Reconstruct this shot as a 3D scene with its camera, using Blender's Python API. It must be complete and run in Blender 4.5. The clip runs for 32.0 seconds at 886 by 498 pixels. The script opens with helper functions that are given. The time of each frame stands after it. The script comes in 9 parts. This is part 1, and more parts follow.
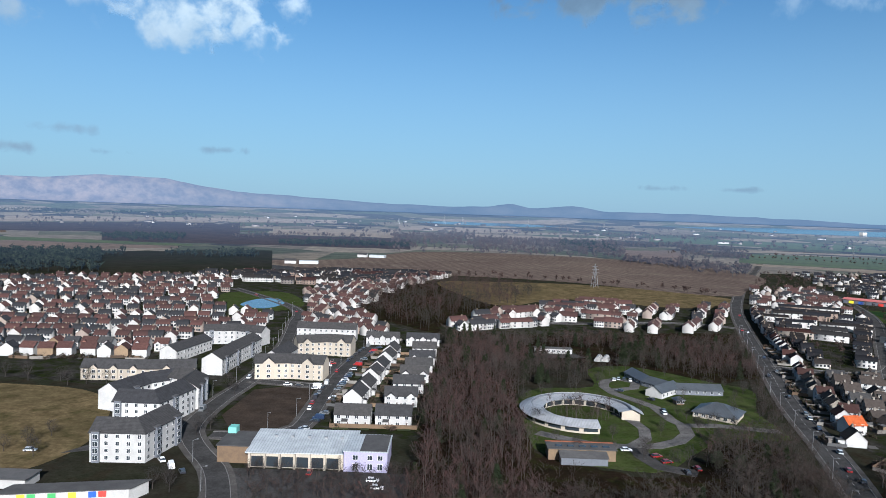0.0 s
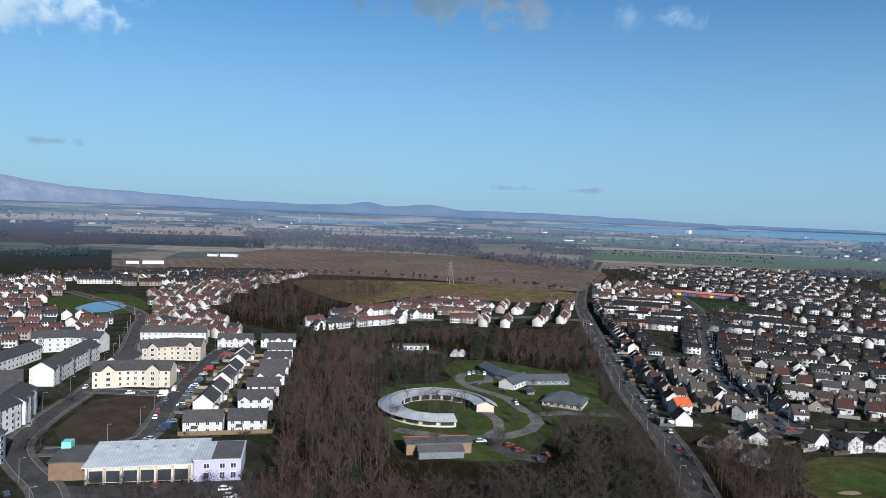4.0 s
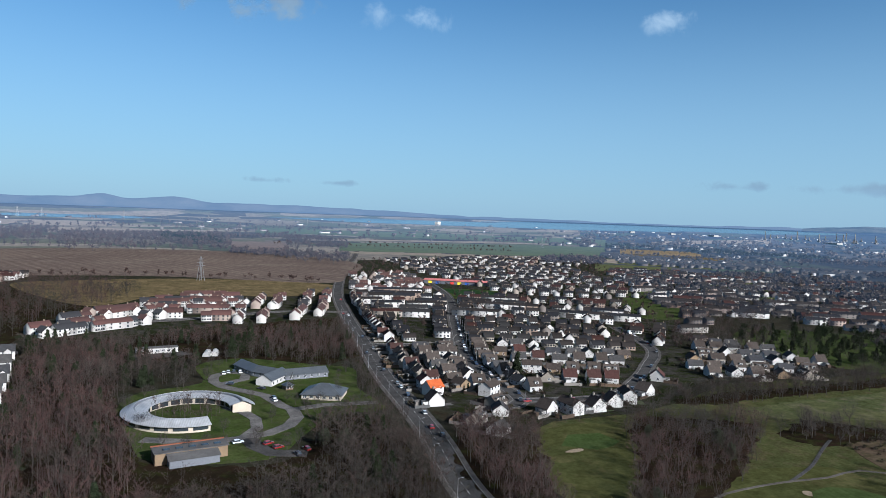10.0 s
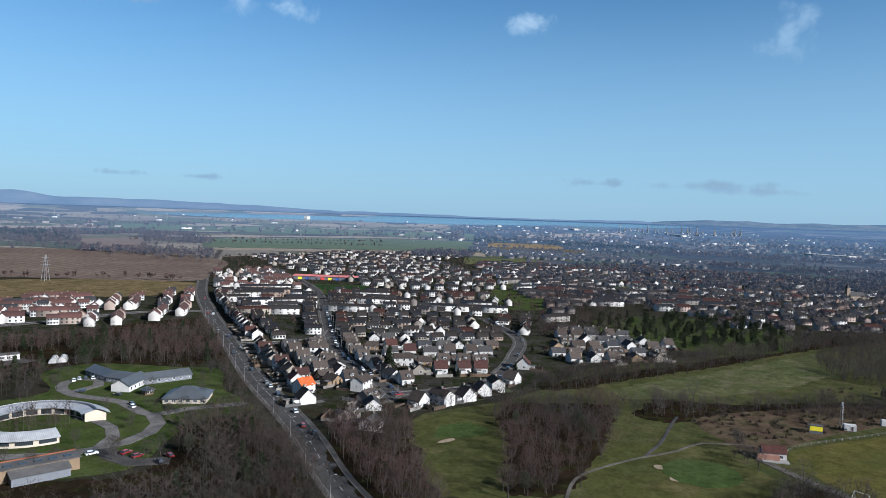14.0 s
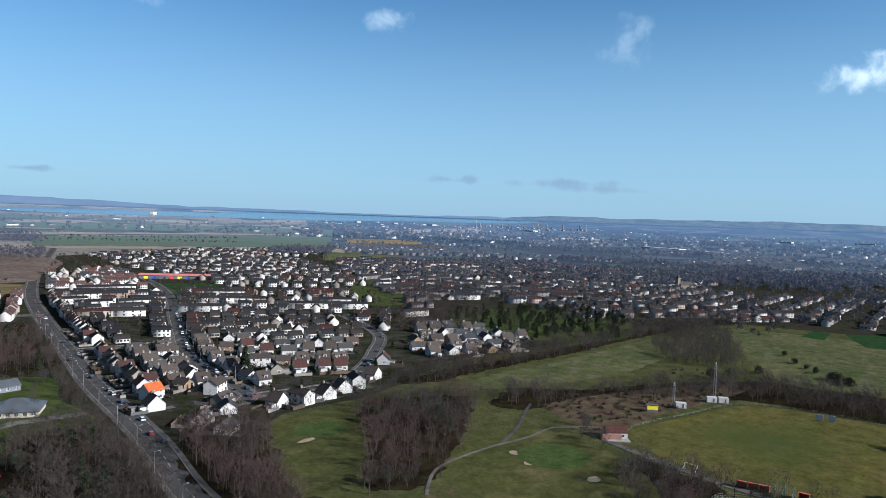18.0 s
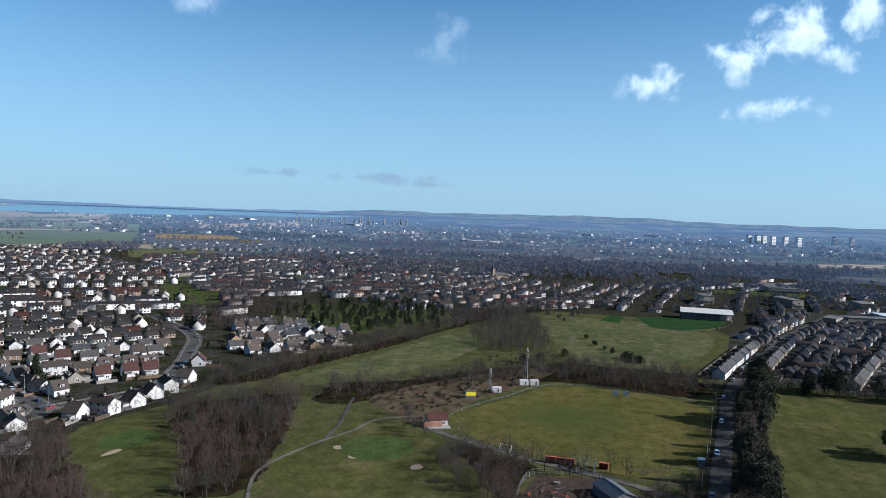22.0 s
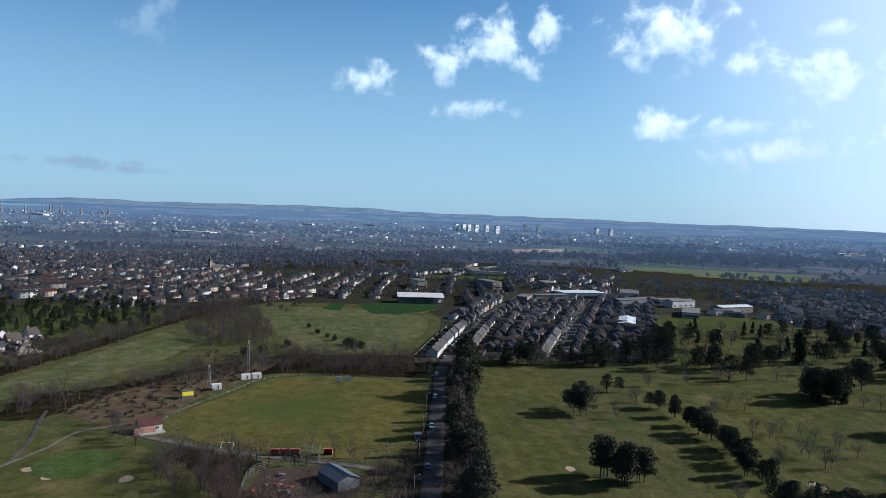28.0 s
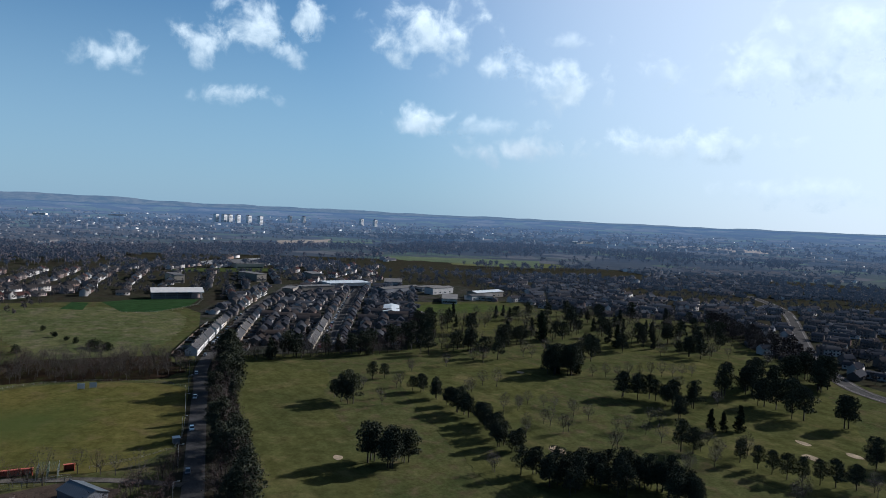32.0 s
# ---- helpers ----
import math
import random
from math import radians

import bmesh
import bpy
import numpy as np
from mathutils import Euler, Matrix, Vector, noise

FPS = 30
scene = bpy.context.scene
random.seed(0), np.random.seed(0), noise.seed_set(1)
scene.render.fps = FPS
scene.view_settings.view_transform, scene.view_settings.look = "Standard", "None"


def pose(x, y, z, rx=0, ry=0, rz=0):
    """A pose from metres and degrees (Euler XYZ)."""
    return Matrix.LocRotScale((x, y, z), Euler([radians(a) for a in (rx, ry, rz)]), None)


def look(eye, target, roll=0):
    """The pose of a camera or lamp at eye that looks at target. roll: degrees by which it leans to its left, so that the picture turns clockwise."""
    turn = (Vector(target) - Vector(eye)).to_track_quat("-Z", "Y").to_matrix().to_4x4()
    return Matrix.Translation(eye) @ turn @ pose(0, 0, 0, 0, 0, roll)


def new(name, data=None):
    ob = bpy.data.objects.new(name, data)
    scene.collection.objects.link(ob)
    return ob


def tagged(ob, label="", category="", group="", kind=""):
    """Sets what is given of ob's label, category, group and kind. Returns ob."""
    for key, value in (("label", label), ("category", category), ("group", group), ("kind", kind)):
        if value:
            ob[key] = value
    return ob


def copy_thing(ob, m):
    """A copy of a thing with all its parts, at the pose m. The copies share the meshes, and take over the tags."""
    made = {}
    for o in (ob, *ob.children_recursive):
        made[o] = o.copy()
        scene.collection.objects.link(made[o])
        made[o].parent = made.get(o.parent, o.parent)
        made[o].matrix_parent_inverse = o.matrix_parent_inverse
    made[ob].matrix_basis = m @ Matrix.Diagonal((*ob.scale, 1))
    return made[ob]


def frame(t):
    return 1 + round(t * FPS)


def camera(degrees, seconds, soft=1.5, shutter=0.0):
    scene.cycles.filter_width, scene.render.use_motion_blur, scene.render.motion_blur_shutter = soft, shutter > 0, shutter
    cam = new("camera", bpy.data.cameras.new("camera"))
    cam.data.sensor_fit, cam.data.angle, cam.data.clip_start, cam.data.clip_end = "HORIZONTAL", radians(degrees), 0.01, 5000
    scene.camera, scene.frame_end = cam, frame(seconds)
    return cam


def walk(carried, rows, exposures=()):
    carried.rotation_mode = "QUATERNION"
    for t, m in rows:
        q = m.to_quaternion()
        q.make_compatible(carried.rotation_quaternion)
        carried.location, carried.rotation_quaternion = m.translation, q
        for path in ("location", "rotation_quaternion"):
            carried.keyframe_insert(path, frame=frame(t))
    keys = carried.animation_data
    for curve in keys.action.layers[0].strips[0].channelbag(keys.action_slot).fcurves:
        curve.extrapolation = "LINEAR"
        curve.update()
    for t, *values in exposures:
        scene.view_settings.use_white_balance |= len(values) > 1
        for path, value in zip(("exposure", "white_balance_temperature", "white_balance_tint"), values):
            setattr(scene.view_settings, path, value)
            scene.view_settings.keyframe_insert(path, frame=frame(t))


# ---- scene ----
cam = camera(64.5, 32.0, 0.9)
PATH = [
    (0.0, pose(0, 0, 90, 87.010, -1.939, 0.433)),
    (0.5, pose(0, 0, 90, 87.022, -1.998, -0.870)),
    (1.0, pose(0, 0, 90, 87.052, -2.026, -2.347)),
    (1.5, pose(0, 0, 90, 87.074, -2.060, -3.631)),
    (2.0, pose(0, 0, 90, 87.093, -2.102, -4.762)),
    (2.5, pose(0, 0, 90, 87.115, -2.179, -6.005)),
    (3.0, pose(0, 0, 90, 87.178, -2.162, -7.706)),
    (3.5, pose(0, 0, 90, 87.230, -2.198, -9.527)),
    (5.5, pose(0, 0, 90, 87.358, -2.167, -15.952)),
    (6.0, pose(0, 0, 90, 87.374, -2.143, -17.871)),
    (6.5, pose(0, 0, 90, 87.393, -2.125, -19.924)),
    (7.0, pose(0, 0, 90, 87.411, -2.148, -22.015)),
    (7.5, pose(0, 0, 90, 87.420, -2.131, -23.683)),
    (8.0, pose(0, 0, 90, 87.426, -2.092, -25.046)),
    (8.5, pose(0, 0, 90, 87.404, -2.064, -26.393)),
    (9.0, pose(0, 0, 90, 87.396, -2.027, -27.800)),
    (9.5, pose(0, 0, 90, 87.384, -2.026, -29.289)),
    (10.0, pose(0, 0, 90, 87.377, -2.002, -30.906)),
    (10.5, pose(0, 0, 90, 87.348, -1.968, -32.137)),
    (11.0, pose(0, 0, 90, 87.317, -1.963, -33.235)),
    (11.5, pose(0, 0, 90, 87.292, -1.908, -34.418)),
    (12.0, pose(0, 0, 90, 87.273, -1.917, -35.528)),
    (12.5, pose(0, 0, 90, 87.270, -1.903, -36.826)),
    (13.0, pose(0, 0, 90, 87.281, -1.910, -38.266)),
    (13.5, pose(0, 0, 90, 87.280, -1.914, -39.814)),
    (14.0, pose(0, 0, 90, 87.293, -1.919, -41.430)),
    (14.5, pose(0, 0, 90, 87.304, -1.913, -43.086)),
    (16.5, pose(0, 0, 90, 87.328, -1.933, -48.219)),
    (17.0, pose(0, 0, 90, 87.335, -1.972, -49.931)),
    (17.5, pose(0, 0, 90, 87.336, -1.970, -51.339)),
    (18.0, pose(0, 0, 90, 87.336, -1.962, -52.890)),
    (18.5, pose(0, 0, 90, 87.333, -1.934, -54.675)),
    (19.0, pose(0, 0, 90, 87.330, -1.913, -56.422)),
    (19.5, pose(0, 0, 90, 87.316, -1.892, -57.808)),
    (20.0, pose(0, 0, 90, 87.312, -1.896, -59.298)),
    (20.5, pose(0, 0, 90, 87.318, -1.922, -61.033)),
    (21.0, pose(0, 0, 90, 87.327, -2.006, -63.055)),
    (21.5, pose(0, 0, 90, 87.338, -2.012, -65.196)),
    (22.0, pose(0, 0, 90, 87.345, -2.037, -67.369)),
    (22.5, pose(0, 0, 90, 87.345, -1.999, -69.271)),
    (23.0, pose(0, 0, 90, 87.355, -1.981, -71.106)),
    (23.5, pose(0, 0, 90, 87.330, -1.979, -72.673)),
    (24.0, pose(0, 0, 90, 87.318, -1.987, -74.271)),
    (24.5, pose(0, 0, 90, 87.334, -2.029, -76.231)),
    (25.0, pose(0, 0, 90, 87.334, -2.030, -78.177)),
    (25.5, pose(0, 0, 90, 87.334, -2.061, -80.263)),
    (27.5, pose(0, 0, 90, 87.313, -2.156, -87.917)),
    (28.0, pose(0, 0, 90, 87.316, -2.148, -89.854)),
    (28.5, pose(0, 0, 90, 87.313, -2.175, -91.970)),
    (29.0, pose(0, 0, 90, 87.315, -2.248, -94.170)),
    (29.5, pose(0, 0, 90, 87.319, -2.248, -96.528)),
    (30.0, pose(0, 0, 90, 87.333, -2.299, -99.029)),
    (30.5, pose(0, 0, 90, 87.329, -2.346, -101.967)),
    (31.0, pose(0, 0, 90, 87.341, -2.380, -104.283)),
    (31.5, pose(0, 0, 90, 87.322, -2.430, -106.374)),
    (32.0, pose(0, 0, 90, 87.325, -2.474, -108.816)),
]
EXPOSURES = [(0, 1.38, 5100, 6), (6, 1.4, 5100, 6), (13, 1.52, 5100, 6), (19, 1.62, 5100, 6), (25, 1.68, 5130, 7), (28, 1.58, 5150, 7), (32, 1.27, 5200, 8)]
walk(cam, PATH, EXPOSURES)

# ---- light ----
SUN_AZ, SUN_EL = radians(165.5), radians(25.0)
world = bpy.data.worlds.new("world")
scene.world = world
world.use_nodes = True
wn = world.node_tree
sky = wn.nodes.new("ShaderNodeTexSky")
sky.sky_type = "NISHITA"
sky.sun_disc = False
sky.sun_elevation, sky.sun_rotation = SUN_EL, SUN_AZ
sky.altitude, sky.air_density, sky.dust_density, sky.ozone_density = 100, 1.0, 0.9, 3.2
wn.nodes["Background"].inputs[1].default_value = 0.0275
# the pale blue of the low sky, all round the horizon
haze = wn.nodes.new("ShaderNodeMix")
haze.data_type = "RGBA"
height = wn.nodes.new("ShaderNodeSeparateXYZ")
low = wn.nodes.new("ShaderNodeMapRange")
low.interpolation_type = "SMOOTHERSTEP"
low.inputs[1].default_value, low.inputs[2].default_value, low.inputs[3].default_value, low.inputs[4].default_value = -0.05, 0.42, 0.74, 0.0
wn.links.new(wn.nodes.new("ShaderNodeTexCoord").outputs["Generated"], height.inputs[0])
wn.links.new(height.outputs[2], low.inputs[0])
wn.links.new(low.outputs[0], haze.inputs[0])
# deep clear blue overhead
deepen = wn.nodes.new("ShaderNodeMix")
deepen.data_type, deepen.blend_type = "RGBA", "MULTIPLY"
deepen.inputs[0].default_value = 1.0
wn.links.new(sky.outputs[0], deepen.inputs[6])
deepen.inputs[7].default_value = (1.0, 1.26, 1.28, 1)
wn.links.new(deepen.outputs[2], haze.inputs[6])
haze.inputs[7].default_value = (5.9, 7.7, 8.5, 1)
# the white glow of the air round the sun
glow = wn.nodes.new("ShaderNodeMix")
glow.data_type = "RGBA"
toward = wn.nodes.new("ShaderNodeVectorMath")
toward.operation = "DOT_PRODUCT"
wn.links.new(wn.nodes.new("ShaderNodeTexCoord").outputs["Generated"], toward.inputs[0])
toward.inputs[1].default_value = (math.sin(SUN_AZ) * math.cos(SUN_EL), math.cos(SUN_AZ) * math.cos(SUN_EL), math.sin(SUN_EL))
ring = wn.nodes.new("ShaderNodeMapRange")
ring.interpolation_type = "SMOOTHSTEP"
ring.inputs[1].default_value, ring.inputs[2].default_value, ring.inputs[3].default_value, ring.inputs[4].default_value = 0.42, 1.0, 0.0, 0.72
wn.links.new(toward.outputs["Value"], ring.inputs[0])
wn.links.new(ring.outputs[0], glow.inputs[0])
wn.links.new(haze.outputs[2], glow.inputs[6])
glow.inputs[7].default_value = (16.4, 15.4, 14.4, 1)
wn.links.new(glow.outputs[2], wn.nodes["Background"].inputs[0])
sun_data = bpy.data.lights.new("sun", "SUN")
sun_data.energy, sun_data.angle, sun_data.color = 5.0, radians(0.55), (1.0, 0.835, 0.68)
sun = new("sun", sun_data)
to_sun = Vector((math.sin(SUN_AZ) * math.cos(SUN_EL), math.cos(SUN_AZ) * math.cos(SUN_EL), math.sin(SUN_EL)))
sun.matrix_world = look((0, 0, 400), Vector((0, 0, 400)) - to_sun)


# ---- materials ----
def shader(name):
    m = bpy.data.materials.new(name)
    m.use_nodes = True
    return m, m.node_tree, m.node_tree.nodes["Principled BSDF"]


def node(nt, kind, **values):
    n = nt.nodes.new("ShaderNode" + kind)
    for key, value in values.items():
        n.inputs[key.replace("_", " ")].default_value = value
    return n


def mix(nt, fac, a, b, blend="MIX"):
    m = nt.nodes.new("ShaderNodeMix")
    m.data_type, m.blend_type = "RGBA", blend
    for value, socket in ((fac, m.inputs[0]), (a, m.inputs[6]), (b, m.inputs[7])):
        if isinstance(value, bpy.types.NodeSocket):
            nt.links.new(value, socket)
        elif isinstance(value, (int, float)):
            socket.default_value = value
        else:
            socket.default_value = (*value, 1)
    return m.outputs[2]


def remap(nt, value, a, b, c=0.0, d=1.0):
    m = nt.nodes.new("ShaderNodeMapRange")
    nt.links.new(value, m.inputs[0])
    for k, v in enumerate((a, b, c, d)):
        m.inputs[k + 1].default_value = v
    return m.outputs[0]


def coords(nt, where):
    if where == "world":
        return nt.nodes.new("ShaderNodeNewGeometry").outputs["Position"]
    return nt.nodes.new("ShaderNodeTexCoord").outputs["Object"]


def noise_of(nt, co, scale, detail=4.0, rough=0.6):
    n = node(nt, "TexNoise", Scale=scale, Detail=detail, Roughness=rough)
    nt.links.new(co, n.inputs["Vector"])
    return n.outputs["Fac"]


TONE = 0.44


def deep(c, k=TONE):
    return tuple(v * k for v in c)


def surface(name, base, second, coarse=0.1, fine=2.0, rough=0.9, metal=0.0, where="object", vary=0.25, bump=0.0, spread=(0.35, 0.65), third=None):
    """A worn surface: two colours mixed by coarse stains, dimmed and lightened by fine grain and from piece to piece."""
    m, nt, bsdf = shader(name)
    co = coords(nt, where)
    col = mix(nt, remap(nt, noise_of(nt, co, coarse), *spread), deep(base), deep(second))
    if third:
        col = mix(nt, remap(nt, noise_of(nt, co, coarse * 3.1, 3.0), 0.5, 0.7), col, deep(third))
    if where == "world":
        col = mix(nt, 1.0, col, mix(nt, remap(nt, noise_of(nt, co, 0.13, 5.0, 0.7), 0.34, 0.66), (0.72,) * 3, (1.25,) * 3), "MULTIPLY")
    grain = noise_of(nt, co, fine, 3.0, 0.7)
    col = mix(nt, 1.0, col, mix(nt, remap(nt, grain, 0.3, 0.7), (0.72 if where == "world" else 0.9,) * 3, (1.22 if where == "world" else 1.06,) * 3), "MULTIPLY")
    if vary:
        rnd = nt.nodes.new("ShaderNodeObjectInfo").outputs["Random"]
        col = mix(nt, 1.0, col, mix(nt, rnd, (1 - vary,) * 3, (1 + vary * 0.6,) * 3), "MULTIPLY")
    nt.links.new(col, bsdf.inputs["Base Color"])
    bsdf.inputs["Roughness"].default_value, bsdf.inputs["Metallic"].default_value = rough, metal
    bsdf.inputs["Specular IOR Level"].default_value = 0.0 if where == "world" else 0.2
    if bump:
        b = node(nt, "Bump", Strength=0.6, Distance=bump)
        nt.links.new(grain, b.inputs["Height"])
        nt.links.new(b.outputs[0], bsdf.inputs["Normal"])
    return m


def islands(name, stops, rough=0.9, spec=0.2):
    """A material for joined pieces: each loose piece takes one of the colours at random."""
    m, nt, bsdf = shader(name)
    rnd = nt.nodes.new("ShaderNodeNewGeometry").outputs["Random Per Island"]
    ramp = nt.nodes.new("ShaderNodeValToRGB")
    ramp.color_ramp.interpolation = "CONSTANT"
    while len(ramp.color_ramp.elements) < len(stops):
        ramp.color_ramp.elements.new(0.5)
    for k, c in enumerate(stops):
        ramp.color_ramp.elements[k].position = k / len(stops)
        ramp.color_ramp.elements[k].color = (*deep(c), 1)
    nt.links.new(rnd, ramp.inputs[0])
    nt.links.new(ramp.outputs[0], bsdf.inputs["Base Color"])
    bsdf.inputs["Roughness"].default_value = rough
    bsdf.inputs["Specular IOR Level"].default_value = spec
    return m


def banded(name, base, second, angle, step, where="world", coarse=0.02, amount=0.5, third=None):
    """Grass or soil with mown or ploughed lines along one bearing."""
    m, nt, bsdf = shader(name)
    co = coords(nt, where)
    rot = node(nt, "Mapping")
    rot.inputs["Rotation"].default_value = (0, 0, angle)
    nt.links.new(co, rot.inputs["Vector"])
    wave = node(nt, "TexWave", Scale=0.314 / step, Distortion=2.0, Detail=2.0)
    wave.inputs["Detail Scale"].default_value = 0.4
    nt.links.new(rot.outputs[0], wave.inputs["Vector"])
    col = mix(nt, remap(nt, noise_of(nt, co, coarse), 0.35, 0.65), deep(base), deep(second))
    if third:
        col = mix(nt, remap(nt, noise_of(nt, co, coarse * 2.7), 0.52, 0.72), col, deep(third))
    if where == "world":
        col = mix(nt, 1.0, col, mix(nt, remap(nt, noise_of(nt, co, 0.13, 5.0, 0.7), 0.34, 0.66), (0.72,) * 3, (1.25,) * 3), "MULTIPLY")
    dark = mix(nt, amount, col, (0.0, 0.0, 0.0))
    col = mix(nt, remap(nt, wave.outputs["Fac"], 0.2, 0.8), dark, col)
    col = mix(nt, 1.0, col, mix(nt, remap(nt, noise_of(nt, co, 0.5, 4.0, 0.75), 0.3, 0.7), (0.75,) * 3, (1.2,) * 3), "MULTIPLY")
    nt.links.new(col, bsdf.inputs["Base Color"])
    bsdf.inputs["Roughness"].default_value = 1.0
    bsdf.inputs["Specular IOR Level"].default_value = 0.0
    return m


def plain(name, c, rough=0.6, metal=0.0, spec=0.4):
    m, nt, bsdf = shader(name)
    co = coords(nt, "object")
    col = mix(nt, remap(nt, noise_of(nt, co, 1.7), 0.3, 0.7), [v * 0.57 for v in c], [min(1, v * 0.74) for v in c])
    nt.links.new(col, bsdf.inputs["Base Color"])
    bsdf.inputs["Roughness"].default_value, bsdf.inputs["Metallic"].default_value = rough, metal
    bsdf.inputs["Specular IOR Level"].default_value = spec
    return m


def ribbed(name, c, step, rough=0.45, metal=0.3, axis="X"):
    """Standing-seam metal sheet."""
    m, nt, bsdf = shader(name)
    co = coords(nt, "object")
    wave = node(nt, "TexWave", Scale=0.314 / step, Distortion=0.0)
    wave.bands_direction = axis
    nt.links.new(co, wave.inputs["Vector"])
    stain = noise_of(nt, co, 0.25, 5.0, 0.7)
    col = mix(nt, remap(nt, stain, 0.3, 0.7), [v * 0.46 for v in c], [min(1, v * 0.75) for v in c])
    col = mix(nt, remap(nt, wave.outputs["Fac"], 0.75, 0.95, 0.0, 0.3), col, (0.03, 0.03, 0.03))
    nt.links.new(col, bsdf.inputs["Base Color"])
    bsdf.inputs["Roughness"].default_value, bsdf.inputs["Metallic"].default_value = rough, metal
    b = node(nt, "Bump", Strength=0.5, Distance=0.05)
    nt.links.new(wave.outputs["Fac"], b.inputs["Height"])
    nt.links.new(b.outputs[0], bsdf.inputs["Normal"])
    return m


def tiled(name, base, second, course=0.33):
    """Roof tiles: fine courses along the slope, moss and from-house-to-house changes."""
    m, nt, bsdf = shader(name)
    co = coords(nt, "object")
    wave = node(nt, "TexWave", Scale=0.314 / course, Distortion=0.0)
    wave.bands_direction = "Z"
    nt.links.new(co, wave.inputs["Vector"])
    rnd = nt.nodes.new("ShaderNodeObjectInfo").outputs["Random"]
    col = mix(nt, rnd, deep(base), deep(second))
    col = mix(nt, 1.0, col, mix(nt, remap(nt, noise_of(nt, co, 0.6, 5.0, 0.7), 0.3, 0.7), (0.7,) * 3, (1.25,) * 3), "MULTIPLY")
    col = mix(nt, remap(nt, wave.outputs["Fac"], 0.0, 0.3, 0.35, 0.0), col, (0.01, 0.01, 0.01))
    nt.links.new(col, bsdf.inputs["Base Color"])
    bsdf.inputs["Roughness"].default_value = 0.9
    bsdf.inputs["Specular IOR Level"].default_value = 0.08
    return m


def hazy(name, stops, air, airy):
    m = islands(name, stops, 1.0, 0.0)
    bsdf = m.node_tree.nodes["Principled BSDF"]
    # walls, roofs and twigs glow faintly blue with distance, in place of haze
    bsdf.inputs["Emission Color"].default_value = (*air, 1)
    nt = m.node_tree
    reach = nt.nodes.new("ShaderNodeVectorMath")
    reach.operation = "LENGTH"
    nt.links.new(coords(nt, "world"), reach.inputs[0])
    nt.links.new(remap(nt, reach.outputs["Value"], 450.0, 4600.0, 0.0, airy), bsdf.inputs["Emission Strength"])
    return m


M = {}
M["ground"] = surface("rough winter grass", (0.036, 0.04, 0.024), (0.046, 0.042, 0.032), 0.03, 0.8, where="world", vary=0, third=(0.04, 0.032, 0.022))
M["suburb"] = surface("suburban gardens and soil", (0.0331, 0.04, 0.0245), (0.0574, 0.0525, 0.0466), 0.05, 0.4, where="world", vary=0, third=(0.0765, 0.075, 0.0711))
M["garden"] = surface("gardens and paving", (0.0288, 0.0357, 0.0138), (0.0665, 0.0616, 0.0552), 0.09, 0.6, where="world", vary=0, third=(0.0357, 0.0322, 0.0288), spread=(0.44, 0.62))
M["litter"] = surface("leaf litter", (0.0338, 0.0226, 0.0157), (0.0207, 0.0172, 0.0106), 0.05, 0.9, where="world", vary=0, third=(0.0376, 0.0406, 0.0149))
M["lawn"] = surface("lawn", (0.0593, 0.0859, 0.0233), (0.0745, 0.0935, 0.031), 0.05, 1.0, where="world", vary=0, third=(0.076, 0.0775, 0.0388))
M["green"] = banded("putting green", (0.058, 0.09, 0.026), (0.072, 0.098, 0.034), 0.5, 2.0, amount=0.05)
M["fairway"] = banded("fairway", (0.0967, 0.0984, 0.0345), (0.0724, 0.0802, 0.0297), 1.45, 9.0, amount=0.1, third=(0.14, 0.124, 0.0538))
M["dryfairway"] = surface("dry fairway", (0.12, 0.123, 0.0542), (0.0758, 0.0914, 0.0374), 0.025, 0.5, where="world", vary=0, third=(0.149, 0.136, 0.0837))
M["rough"] = surface("golf rough", (0.0967, 0.0984, 0.0386), (0.059, 0.0707, 0.027), 0.045, 0.7, where="world", vary=0, third=(0.0985, 0.0821, 0.0443))
M["outfield"] = banded("cricket outfield", (0.122, 0.11, 0.0342), (0.0938, 0.0957, 0.0293), 0.12, 14.0, amount=0.06, coarse=0.03, third=(0.138, 0.113, 0.0489))
def greener_middle(m, x, y, radius, c):
    """Watered turf: greener towards a place, with an uneven edge."""
    nt = m.node_tree
    bsdf = nt.nodes["Principled BSDF"]
    old = bsdf.inputs["Base Color"].links[0].from_socket
    co = coords(nt, "world")
    away = nt.nodes.new("ShaderNodeVectorMath")
    away.operation = "DISTANCE"
    nt.links.new(co, away.inputs[0])
    away.inputs[1].default_value = (x, y, 0.1)
    fade = nt.nodes.new("ShaderNodeMath")
    fade.operation = "MULTIPLY_ADD"
    nt.links.new(noise_of(nt, co, 0.05, 4.0), fade.inputs[0])
    fade.inputs[1].default_value = 0.9
    nt.links.new(remap(nt, away.outputs["Value"], 0.0, radius, 0.55, -0.45), fade.inputs[2])
    nt.links.new(mix(nt, remap(nt, fade.outputs[0], 0.35, 0.85, 0.0, 0.8), old, deep(c)), bsdf.inputs["Base Color"])


